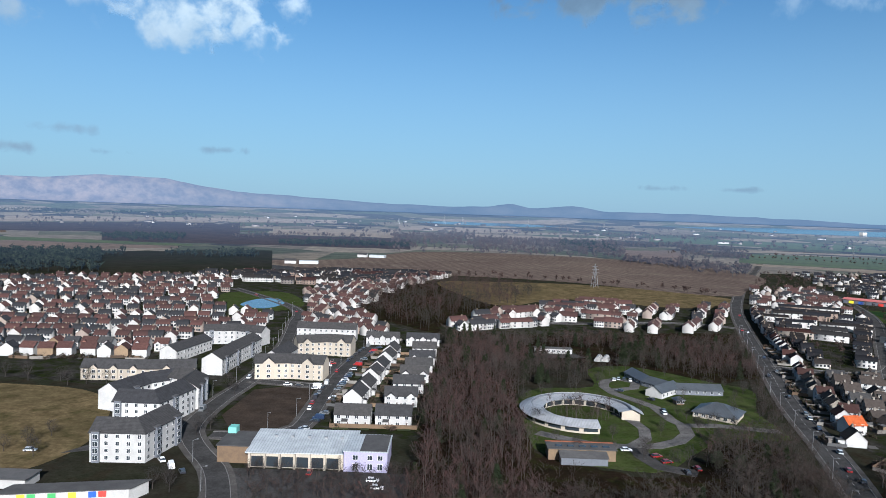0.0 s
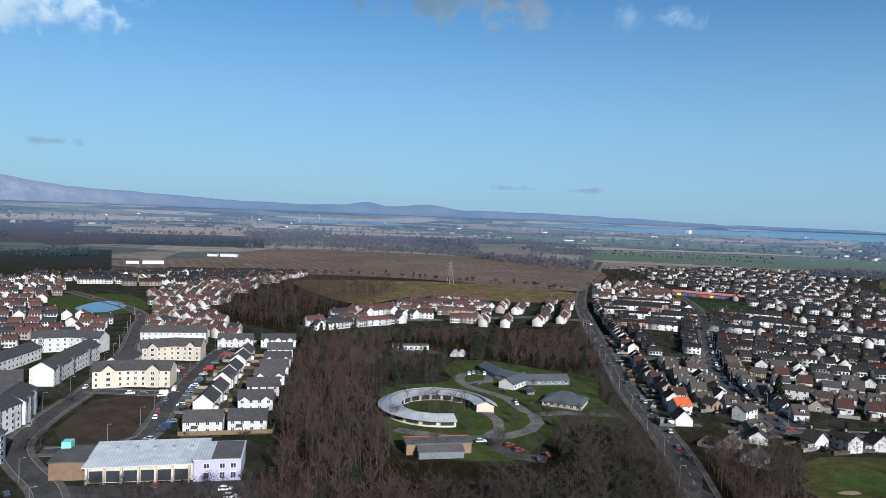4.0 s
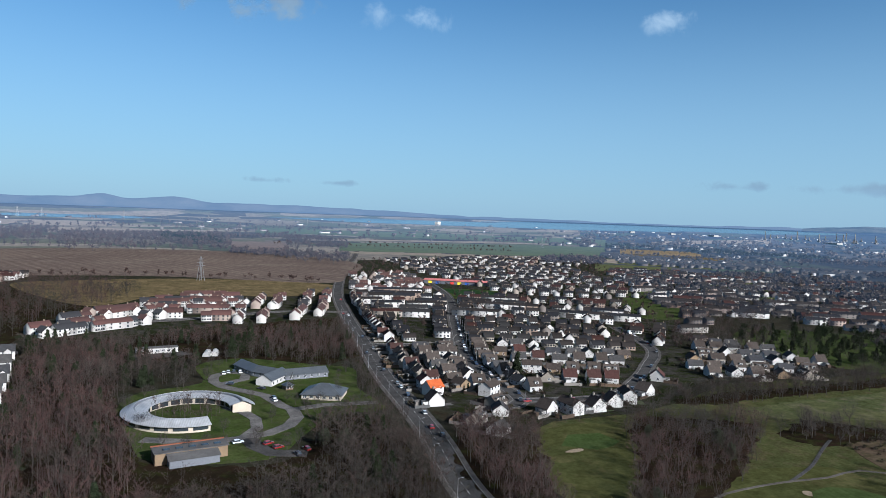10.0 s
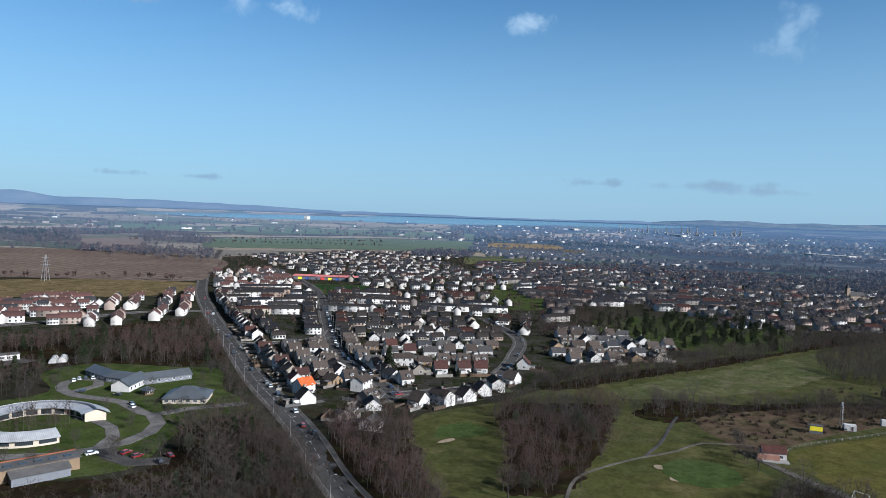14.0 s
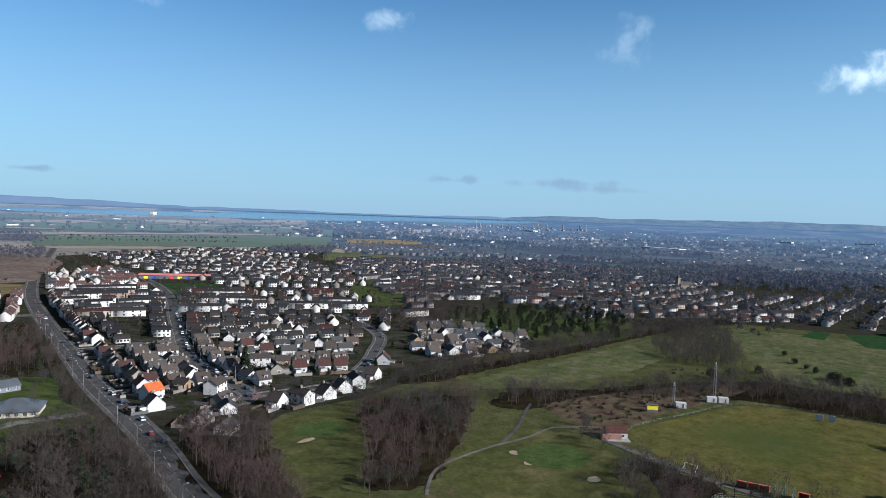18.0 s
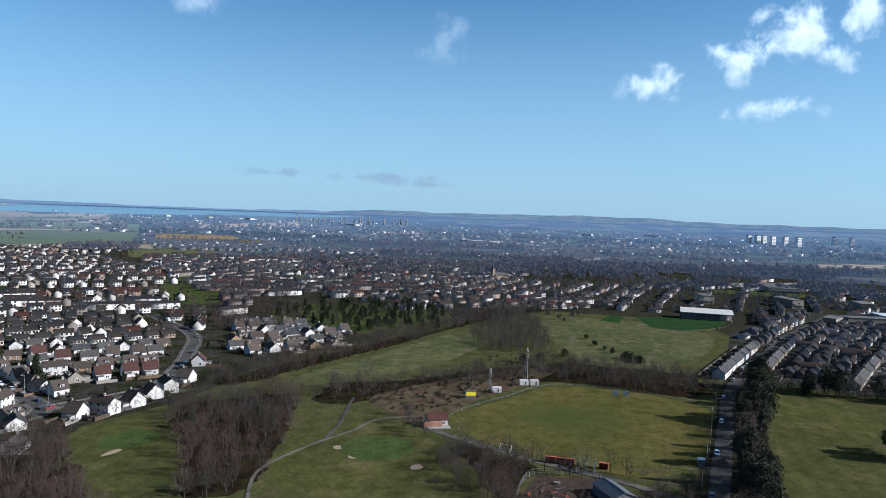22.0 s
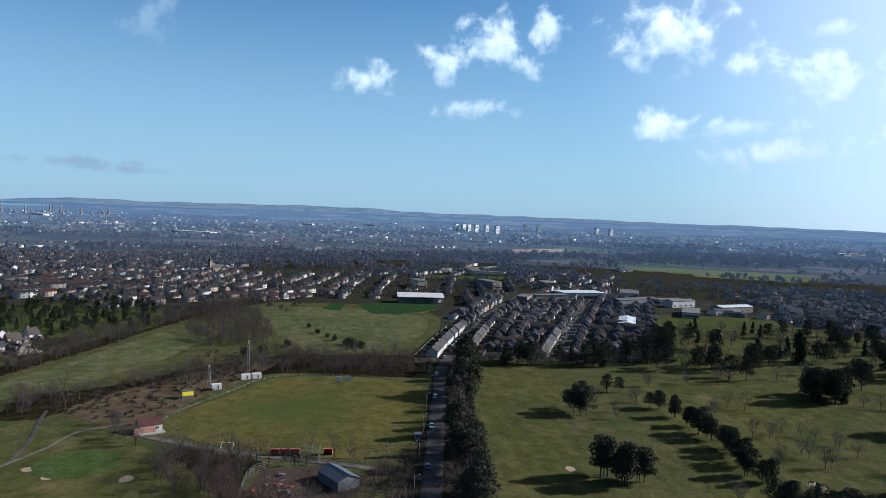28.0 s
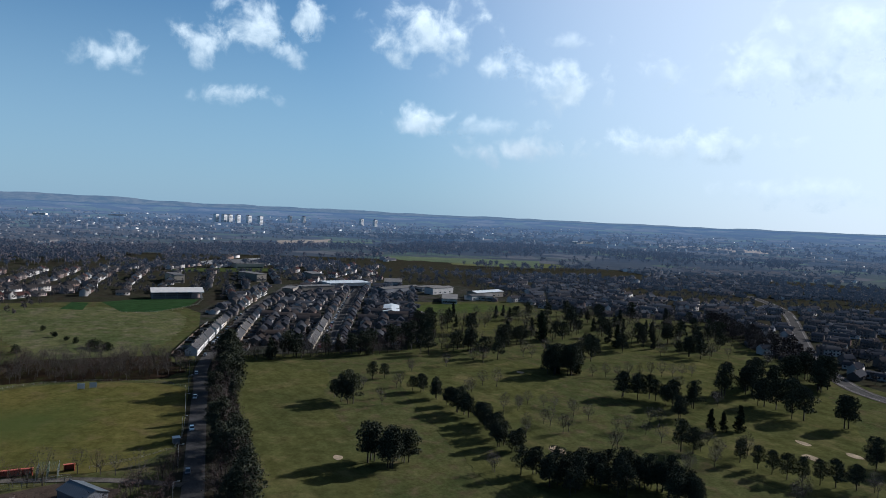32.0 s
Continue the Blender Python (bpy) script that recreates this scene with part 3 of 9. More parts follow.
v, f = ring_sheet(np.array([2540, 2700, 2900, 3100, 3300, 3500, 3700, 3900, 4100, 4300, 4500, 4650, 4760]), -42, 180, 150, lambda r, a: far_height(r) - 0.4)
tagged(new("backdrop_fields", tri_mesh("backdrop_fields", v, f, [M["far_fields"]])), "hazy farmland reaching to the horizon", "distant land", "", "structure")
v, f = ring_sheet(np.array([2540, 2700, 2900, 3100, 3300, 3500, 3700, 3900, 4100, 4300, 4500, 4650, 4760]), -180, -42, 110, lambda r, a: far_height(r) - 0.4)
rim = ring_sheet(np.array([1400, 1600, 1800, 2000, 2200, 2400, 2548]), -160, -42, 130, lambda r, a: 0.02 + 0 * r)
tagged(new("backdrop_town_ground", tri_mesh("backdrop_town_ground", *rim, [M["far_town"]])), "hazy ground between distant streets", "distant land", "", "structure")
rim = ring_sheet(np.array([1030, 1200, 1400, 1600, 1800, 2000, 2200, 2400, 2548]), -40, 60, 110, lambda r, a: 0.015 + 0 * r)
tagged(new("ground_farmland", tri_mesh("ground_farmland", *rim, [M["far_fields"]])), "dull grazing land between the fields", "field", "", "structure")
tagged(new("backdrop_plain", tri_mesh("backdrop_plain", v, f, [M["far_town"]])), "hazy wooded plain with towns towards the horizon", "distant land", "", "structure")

# crest of the hills: bearing and elevation, in degrees
CREST = [(-180, 0.3), (-141, 0.02), (-127, 0.0), (-109, 0.1), (-99, 0.2), (-90, 0.2), (-81, 0.45), (-70, 0.32), (-62, 0.3), (-58, 0.12), (-50, 0.0), (-38, 0.08),
         (-31, 0.16), (-22, 0.45), (-13, 0.5), (-10, 0.8), (-7, 0.62), (-5, 0.82), (-3, 0.55), (0, 0.5), (6, 0.6), (11, 0.8), (17, 1.1), (19, 1.35), (22, 1.85), (26, 1.95), (30, 1.6), (34, 1.5), (60, 1.2), (180, 0.3)]


def crest(a):
    deg = np.degrees(a)
    e = np.interp(deg, [c[0] for c in CREST], [c[1] for c in CREST])
    wob = np.array([noise.fractal(Vector((d * 0.35, 3.1, 0)), 1.0, 2.0, 5) for d in deg.ravel()]).reshape(deg.shape)
    return np.radians(e + 0.09 * wob)


def hill_height(r, a):
    k = np.clip((r - 4620) / 230.0, 0, 1)
    k = k * k * (3 - 2 * k)
    top = EYE + 4850 * np.tan(crest(a))
    return 82.0 + (top - 82.0) * k


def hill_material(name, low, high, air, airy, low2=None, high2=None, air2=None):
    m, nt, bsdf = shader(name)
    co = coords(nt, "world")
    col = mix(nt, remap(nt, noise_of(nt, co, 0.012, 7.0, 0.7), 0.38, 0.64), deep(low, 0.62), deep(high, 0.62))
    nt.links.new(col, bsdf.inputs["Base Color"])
    # blue haze of the far air, painted on as an even emission
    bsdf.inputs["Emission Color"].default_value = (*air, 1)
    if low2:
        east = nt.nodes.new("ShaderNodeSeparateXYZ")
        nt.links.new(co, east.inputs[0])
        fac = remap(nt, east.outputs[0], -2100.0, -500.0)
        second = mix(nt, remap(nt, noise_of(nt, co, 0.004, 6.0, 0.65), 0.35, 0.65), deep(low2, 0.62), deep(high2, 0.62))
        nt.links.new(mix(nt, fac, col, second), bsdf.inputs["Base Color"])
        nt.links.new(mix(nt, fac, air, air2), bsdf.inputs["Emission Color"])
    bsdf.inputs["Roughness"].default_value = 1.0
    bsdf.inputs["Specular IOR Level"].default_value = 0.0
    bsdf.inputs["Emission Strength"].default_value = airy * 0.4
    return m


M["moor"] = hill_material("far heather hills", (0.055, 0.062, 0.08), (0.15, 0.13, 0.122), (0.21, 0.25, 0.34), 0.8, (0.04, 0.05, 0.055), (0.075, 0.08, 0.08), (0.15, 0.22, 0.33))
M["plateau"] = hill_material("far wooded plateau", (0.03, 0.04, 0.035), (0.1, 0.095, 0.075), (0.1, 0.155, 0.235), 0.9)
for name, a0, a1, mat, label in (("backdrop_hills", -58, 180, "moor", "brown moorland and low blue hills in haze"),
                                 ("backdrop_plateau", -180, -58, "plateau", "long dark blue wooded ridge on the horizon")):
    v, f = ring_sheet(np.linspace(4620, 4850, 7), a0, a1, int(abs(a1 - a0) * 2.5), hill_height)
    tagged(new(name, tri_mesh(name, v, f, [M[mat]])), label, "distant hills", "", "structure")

# the firth: strips of water between far shores
for a0, a1, d0, d1 in ((-9, 3, 5300, 6900), (-50, -17, 7300, 14500), (-62, -34, 10600, 70000)):
    def to_r(d):
        return FLAT + (EDGE - FLAT) * (1 - FLAT / d)
    ang = np.linspace(a0, a1, 60)
    lo = np.array([to_r(d0) + 25 * noise.noise(Vector((x * 0.6, d0, 0))) for x in ang])
    hi = np.array([to_r(d1) + 14 * noise.noise(Vector((x * 0.5, d1, 9))) for x in ang])
    taper = np.clip(np.minimum(np.arange(60), 59 - np.arange(60)) / 14.0, 0.04, 1)
    mid = (lo + hi) / 2
    lo, hi = mid - (mid - lo) * taper, mid + (hi - mid) * taper
    rr = np.stack([lo, hi], 0)
    aa = np.radians(np.stack([ang, ang], 0))
    zz = far_height(rr) + 0.9
    v = np.stack([-np.sin(aa) * rr, np.cos(aa) * rr, zz], -1).reshape(-1, 3)
    i = np.arange(59)
    f = np.concatenate([np.stack([i, i + 1, i + 60], 1), np.stack([i + 1, i + 61, i + 60], 1)])
    tagged(new("water_firth", tri_mesh("water_firth", v, f, [M["water"]])), "pale blue tidal water of a wide firth", "water", "", "structure")


def cloud_material():
    m, nt, bsdf = shader("cloud")
    nt.nodes.remove(bsdf)
    uv = nt.nodes.new("ShaderNodeUVMap").outputs[0]
    info = nt.nodes.new("ShaderNodeObjectInfo")
    geo = nt.nodes.new("ShaderNodeNewGeometry").outputs["Position"]
    n1 = node(nt, "TexNoise", Scale=0.0056, Detail=7.0, Roughness=0.56, Distortion=0.25)
    nt.links.new(geo, n1.inputs["Vector"])
    off = nt.nodes.new("ShaderNodeVectorMath")
    off.operation = "LENGTH"
    nt.links.new(uv, off.inputs[0])
    fall = remap(nt, off.outputs["Value"], 0.0, 1.0, 1.0, 0.0)
    add = nt.nodes.new("ShaderNodeMath")
    add.operation = "MULTIPLY_ADD"
    nt.links.new(fall, add.inputs[0])
    add.inputs[1].default_value = 0.8
    nt.links.new(remap(nt, n1.outputs["Fac"], 0.3, 0.72, 0.0, 0.85), add.inputs[2])
    cover = nt.nodes.new("ShaderNodeMapRange")
    cover.interpolation_type = "SMOOTHSTEP"
    nt.links.new(add.outputs[0], cover.inputs[0])
    cover.inputs[1].default_value, cover.inputs[2].default_value = 0.64, 1.3
    edge = remap(nt, off.outputs["Value"], 0.75, 1.0, 1.0, 0.0)
    alpha = nt.nodes.new("ShaderNodeMath")
    alpha.operation = "MULTIPLY"
    nt.links.new(cover.outputs[0], alpha.inputs[0])
    nt.links.new(edge, alpha.inputs[1])
    amount = nt.nodes.new("ShaderNodeMath")
    amount.operation = "MULTIPLY"
    sep = nt.nodes.new("ShaderNodeSeparateColor")
    nt.links.new(info.outputs["Color"], sep.inputs[0])
    nt.links.new(alpha.outputs[0], amount.inputs[0])
    nt.links.new(sep.outputs[0], amount.inputs[1])
    up = nt.nodes.new("ShaderNodeSeparateXYZ")
    nt.links.new(uv, up.inputs[0])
    n2 = noise_of(nt, geo, 0.006, 5.0, 0.6)
    # sunlit tops and grey undersides are painted into the cloud's own glow
    tone = mix(nt, sep.outputs[1], (0.15, 0.21, 0.27), (0.97, 0.98, 0.9))
    base = mix(nt, 0.5, tone, (0.29, 0.39, 0.46))
    shade = nt.nodes.new("ShaderNodeMath")
    shade.operation = "MULTIPLY_ADD"
    nt.links.new(n2, shade.inputs[0])
    shade.inputs[1].default_value = 1.6
    nt.links.new(up.outputs[1], shade.inputs[2])
    col = mix(nt, remap(nt, shade.outputs[0], 0.3, 1.1), base, tone)
    em = nt.nodes.new("ShaderNodeEmission")
    nt.links.new(col, em.inputs[0])
    em.inputs[1].default_value = 0.43
    tr = nt.nodes.new("ShaderNodeBsdfTransparent")
    ms = nt.nodes.new("ShaderNodeMixShader")
    nt.links.new(amount.outputs[0], ms.inputs[0])
    nt.links.new(tr.outputs[0], ms.inputs[1])
    nt.links.new(em.outputs[0], ms.inputs[2])
    nt.links.new(ms.outputs[0], nt.nodes["Material Output"].inputs["Surface"])
    return m


M["cloud"] = cloud_material()
# bearing, elevation, half width, half height (degrees), density, whiteness
CLOUDS_NORTH = [(20.0, 14.6, 6.6, 3.2, 1.0, 0.75), (15.6, 13.2, 2.6, 1.7, 0.95, 0.8), (22.2, 12.4, 3.2, 1.5, 0.9, 0.6), (12.9, 15.2, 1.8, 1.2, 0.8, 0.85), (31.6, 13.0, 2.4, 1.5, 0.8, 0.4), (27.6, 14.4, 2.6, 0.9, 0.6, 0.6),
                (-9.0, 16.4, 5.8, 1.7, 1.3, 0.02), (-16.6, 16.2, 4.8, 1.7, 1.3, 0.1), (-12.0, 16.8, 8.6, 2.2, 1.3, 0.06), (-25.1, 15.6, 1.6, 1.2, 0.35, 0.7), (-29.2, 15.3, 2.2, 1.3, 0.35, 0.8),
                (31.6, 3.5, 2.1, 0.6, 0.8, 0.15), (26.2, 3.6, 2.1, 0.4, 0.7, 0.12), (17.9, 4.2, 3.2, 0.4, 0.7, 0.12), (28.9, 5.1, 2.8, 0.5, 0.6, 0.15), (-48.1, 15.1, 2.1, 1.0, 0.4, 0.8),
                (-66.6, 13.7, 2.5, 2.1, 0.2, 0.85), (-53.3, 3.0, 3.2, 0.45, 0.65, 0.1), (-61.9, 2.9, 6.2, 0.5, 0.65, 0.12), (-66.0, 2.5, 4.0, 0.35, 0.6, 0.14), (-16.6, 2.4, 2.1, 0.3, 0.7, 0.1), (-22.3, 2.4, 2.5, 0.3, 0.7, 0.1)]
CLOUDS_SOUTH = [(-83.1, 10.7, 3.5, 1.4, 0.8, 0.95), (-89.9, 12.0, 2.8, 2.1, 0.95, 0.97), (-93.7, 14.1, 3.2, 2.1, 0.95, 1), (-97.5, 15.0, 2.5, 1.8, 0.95, 1), (-96.3, 12.1, 1.8, 1.2, 0.8, 0.95),
                (-92.1, 8.8, 4.8, 1.0, 0.85, 0.95), (-107.4, 14.3, 5.5, 2.8, 1, 1), (-113.3, 11.9, 3.0, 1.6, 0.85, 1), (-118.2, 10.8, 4.1, 2.5, 0.9, 1), (-106.3, 7.7, 3.9, 1.3, 0.95, 1)]
CLOUDS_SUNWARD = [(-113.0, 7.4, 4.1, 1.0, 0.6, 1), (-115.6, 5.4, 6.7, 1.4, 0.95, 0.75), (-137.6, 14.0, 6.0, 3.5, 1, 1), (-134.1, 11.7, 9.7, 2.5, 1, 1), (-138.2, 10.4, 5.5, 1.6, 1, 1),
                  (-128.0, 6.2, 7.6, 1.5, 0.95, 1), (-135.8, 2.7, 6.9, 1.2, 0.7, 0.95), (-118.8, 13.9, 3.5, 0.7, 0.5, 1), (-125.8, 11.6, 2.5, 1.2, 0.5, 1)]
for k, (az, elev, hw, hh, dens, white) in enumerate(CLOUDS_NORTH + CLOUDS_SOUTH + CLOUDS_SUNWARD):
    hw, hh = hw * 1.3, hh * 1.4
    s, nu, nv, uvs = Shape(), 10, 6, []
    rad = 4720 + 2.0 * k
    vv = []
    for j in range(nv + 1):
        for i in range(nu + 1):
            u, w = 2 * i / nu - 1, 2 * j / nv - 1
            a, e = radians(az - u * hw), radians(elev + w * hh)
            vv.append((-math.sin(a) * math.cos(e) * rad, math.cos(a) * math.cos(e) * rad, EYE + math.sin(e) * rad))
            uvs.append((u, w))
    ff = [(j * (nu + 1) + i, j * (nu + 1) + i + 1, (j + 1) * (nu + 1) + i + 1, (j + 1) * (nu + 1) + i) for j in range(nv) for i in range(nu)]
    s.add(vv, ff)
    me = s.mesh("cloud", M["cloud"])
    layer = me.uv_layers.new(name="UVMap")
    for loop in me.loops:
        layer.data[loop.index].uv = uvs[loop.vertex_index]
    ob = tagged(new("cloud", me), "white sunlit cumulus cloud" if white > 0.7 else "grey-based drifting cloud", "cloud", "clouds in the sky", "structure")
    ob.color = (dens, white, 0, 1)


# ---- fields, lawns and other ground covers ----
WOOD_MID = [(-75, 590), (-75, 760), (-40, 860), (20, 905), (60, 880), (110, 800), (70, 690), (20, 620), (0, 560), (-8, 520), (-40, 560)]
BIRCH_WOOD = [(-9, 215), (-8, 300), (-3, 380), (0, 470), (10, 530), (60, 525), (120, 525), (190, 560), (232, 560), (214, 470), (185, 405), (150, 385), (112, 420), (55, 440), (40, 380), (35, 330), (36, 290), (36, 262), (70, 240), (90, 246), (120, 285), (136, 282), (128, 230), (120, 185), (90, 185), (-30, 195)]
sheet("ground_ploughed_field", [(-330, 1140), (-181, 1260), (-60, 1560), (200, 1600), (480, 1430), (520, 1160), (400, 930), (330, 850), (163, 965), (24, 1000), (-120, 1010)], 0.3, "plough", "brown ploughed field with pale furrows", "field")
sheet("ground_scrub", [(-10, 905), (60, 930), (200, 925), (330, 830), (300, 740), (230, 722), (130, 762), (60, 690), (20, 760)], 0.09, "drygrass", "rough straw-coloured grass and scrub", "grass")
sheet("ground_woodland", BIRCH_WOOD, 0.06, "litter", "brown leaf litter under bare birches", "woodland floor", False)
sheet("ground_copse", WOOD_MID, 0.05, "litter", "dark leaf litter under bare trees", "woodland floor")
sheet("ground_campus_lawn", [(86, 412), (113, 424), (150, 390), (166, 372), (150, 330), (146, 290), (120, 288), (97, 266), (77, 246), (40, 260), (36, 290), (36, 335), (50, 362), (80, 370)], 0.10, "lawn", "mown green lawns round the round building", "lawn")
sheet("ground_field_west", [(-330, 235), (-330, 330), (-207, 335), (-160, 322), (-138, 285), (-133, 240), (-165, 222)], 0.06, "drygrass", "rough straw-coloured field", "field")
sheet("ground_pond_green", [(-225, 715), (-169, 735), (-130, 640), (-165, 588), (-200, 620)], 0.08, "lawn", "green bank round a pond", "grass")
sheet("water_pond", [(-186, 632), (-182, 676), (-165, 684), (-150, 650), (-160, 614)], 0.14, "water", "small blue pond on the estate", "water")
sheet("ground_cleared_lot", [(-84, 276), (-94, 296), (-92, 340), (-80, 347), (-64, 345), (-60, 300), (-60, 276)], 0.08, "soil", "cleared brown building plot", "plot", False)
ESTATE_WEST = [(-460, 380), (-520, 780), (-280, 870), (-60, 990), (5, 990), (-60, 760), (-80, 610), (-3, 500), (-2, 275), (-88, 262), (-130, 330), (-200, 345), (-300, 360)]
ESTATE_MID = [(168, 232), (178, 340), (212, 430), (255, 560), (318, 735), (418, 960), (560, 1250), (900, 1350), (1190, 1250), (760, 760), (640, 600), (560, 480), (400, 330), (340, 262), (292, 243), (250, 236), (205, 244)]
HOUSES_NORTH = [(0, 535), (20, 590), (70, 660), (150, 730), (225, 700), (290, 735), (262, 600), (225, 565), (186, 560), (113, 535), (49, 525)]
TOWN_SOUTH = [(436, -20), (470, 10), (640, 0), (740, -40), (860, -60), (860, -320), (705, -325), (690, -195), (560, -168), (446, -130)]
sheet("ground_estate_west", ESTATE_WEST, 0.03, "garden", "gardens, drives and paving between white houses", "gardens", False)
sheet("ground_estate_mid", ESTATE_MID, 0.03, "garden", "gardens, drives and paving of a housing estate", "gardens", False)
sheet("ground_estate_north", HOUSES_NORTH, 0.07, "garden", "gardens and paving between terraces", "gardens", False)
sheet("ground_estate_south", TOWN_SOUTH, 0.03, "suburb", "yards and gardens of a small town", "gardens", False)
sheet("ground_sports_pitch", [(425, 620), (420, 650), (450, 750), (500, 715), (470, 640)], 0.1, "turf3g", "dark green sports pitch beside a school", "pitch", False)
sheet("ground_pitch_edge", [(415, 600), (410, 648), (446, 762), (512, 716), (480, 620)], 0.06, "lawn", "grass beside the sports pitch", "grass", False)
sheet("ground_park_east", [(770, 590), (860, 690), (980, 740), (1000, 690), (880, 580), (820, 545)], 0.3, "lawn", "open green park with scattered trees", "grass")
sheet("ground_green_park", [(512, 482), (600, 590), (700, 660), (770, 650), (665, 548), (575, 484), (535, 455)], 0.06, "lawn", "strip of green park between houses", "grass")
# golf course north of the road
sheet("ground_golf_north", [(150, 150), (176, 228), (205, 240), (250, 234), (292, 240), (345, 258), (440, 240), (600, 205), (680, 165), (700, 30), (620, 0), (440, 2), (250, 8), (180, 20), (150, 80)], 0.03, "rough", "rough yellow-green golf course grass", "golf course", False)
sheet("ground_fairway", [(306, 200), (298, 216), (334, 217), (378, 211), (433, 204), (500, 199), (594, 186), (650, 160), (600, 158), (455, 160), (380, 166)], 0.08, "dryfairway", "smooth green golf fairway", "fairway")
sheet("ground_fairway_dry", [(470, 100), (560, 140), (640, 158), (655, 60), (600, 12), (480, 24), (440, 70)], 0.07, "dryfairway", "dry yellowish golf fairway", "fairway")
sheet("ground_green_surround", [(150, 165), (160, 195), (180, 222), (205, 234), (226, 226), (214, 196), (180, 165), (160, 150)], 0.08, "fairway", "green fairway among trees", "fairway")
sheet("ground_putting_green", [(186, 212), (198, 222), (212, 218), (212, 206), (196, 202)], 0.14, "green", "smooth putting green", "golf green")
sheet("ground_putting_green_near", [(238 + 15.5 * math.cos(k * 0.628) * 0.95, 123.5 + 14 * math.sin(k * 0.628)) for k in range(10)], 0.14, "green", "smooth oval putting green", "golf green")
sheet("ground_fairway_near", [(185, 60), (190, 140), (215, 160), (262, 150), (262, 120), (250, 100), (232, 80)], 0.07, "fairway", "pale green fairway beside the green", "fairway")
sheet("ground_bracken", [(276, 124), (300, 160), (340, 150), (400, 120), (420, 95), (375, 100), (330, 112), (290, 118)], 0.09, "bracken", "brown bracken and scrub beside the cricket ground", "scrub")
CRICKET = [(283, 112), (300, 112), (338, 100), (369, 88), (380, 62), (378, 30), (364, 7), (330, 5), (290, 6), (272, 10), (254, 27), (256, 56), (266, 92)]
sheet("ground_cricket_field", CRICKET, 0.10, "outfield", "olive-yellow cricket field", "cricket field")
sheet("ground_yard", [(216, 60), (238, 60), (246, 40), (236, 22), (214, 28)], 0.08, "soil", "grey greenkeepers' yard", "yard", False)
# golf course south of the road
GOLF_SOUTH = [(150, -18), (440, -24), (446, -130), (560, -168), (690, -195), (700, -320), (600, -345), (545, -450), (420, -392), (352, -376), (290, -372), (200, -345), (120, -300), (80, -120)]
sheet("ground_golf_south", GOLF_SOUTH, 0.03, "rough", "golf course grass with long tree shadows", "golf course", False)
sheet("ground_fairway_far", [(455, -255), (470, -285), (420, -320), (395, -318), (420, -285), (440, -240)], 0.08, "fairway", "bright fairway between tree belts", "fairway")
sheet("ground_fairway_strip", [(470, -165), (560, -195), (580, -260), (560, -300), (520, -220), (470, -190)], 0.08, "fairway", "fairway behind bare trees", "fairway")
sheet("ground_town_green", [(600, -185), (660, -200), (680, -270), (640, -300), (615, -240)], 0.1, "lawn", "green playing field behind low sheds", "grass")
sheet("ground_green_east", [(1010, 30), (1060, 20), (1080, -90), (1035, -110)], 0.3, "lawn", "bright green sports field", "grass")
sheet("ground_green_pale", [(1230, -450), (1330, -520), (1300, -690), (1200, -640)], 0.3, "pasture", "pale green field", "field")
sheet("ground_fairway_south", [(212, -17), (300, -17), (405, -18), (440, -30), (430, -62), (380, -68), (330, -56), (260, -60), (212, -52)], 0.08, "fairway", "mown fairway beside the road", "fairway")
sheet("ground_fairway_middle", [(190, -100), (280, -96), (380, -110), (410, -180), (360, -200), (300, -150), (230, -140), (190, -150)], 0.08, "fairway", "mown green fairway", "fairway")
sheet("ground_fairway_east", [(180, -200), (250, -190), (330, -220), (390, -280), (380, -350), (300, -330), (220, -270)], 0.08, "fairway", "mown green fairway among pines", "fairway")
for x, y, sx, sy in ((187, 205, 4.5, 1.6), (231, 136, 2.2, 2.6), (225, 126, 2.4, 2.4), (226, 101, 3, 2.2), (251, -49, 2.6, 1.8), (372, -179, 3, 2), (242, -134, 5, 3), (212, -232, 5, 2.6), (210, -252, 4, 2.4), (228, -244, 4, 2)):
    pts = [(x + sx * math.cos(a) * (1 + 0.15 * math.sin(3 * a + x)), y + sy * math.sin(a)) for a in np.linspace(0, 2 * math.pi, 14)[:-1]]
    s = Shape().prism([(p[0], p[1]) for p in pts], -0.3, 0.17)
    tagged(part("bunker", s, M["sand"]), "pale sand golf bunker", "bunker", "golf bunkers")


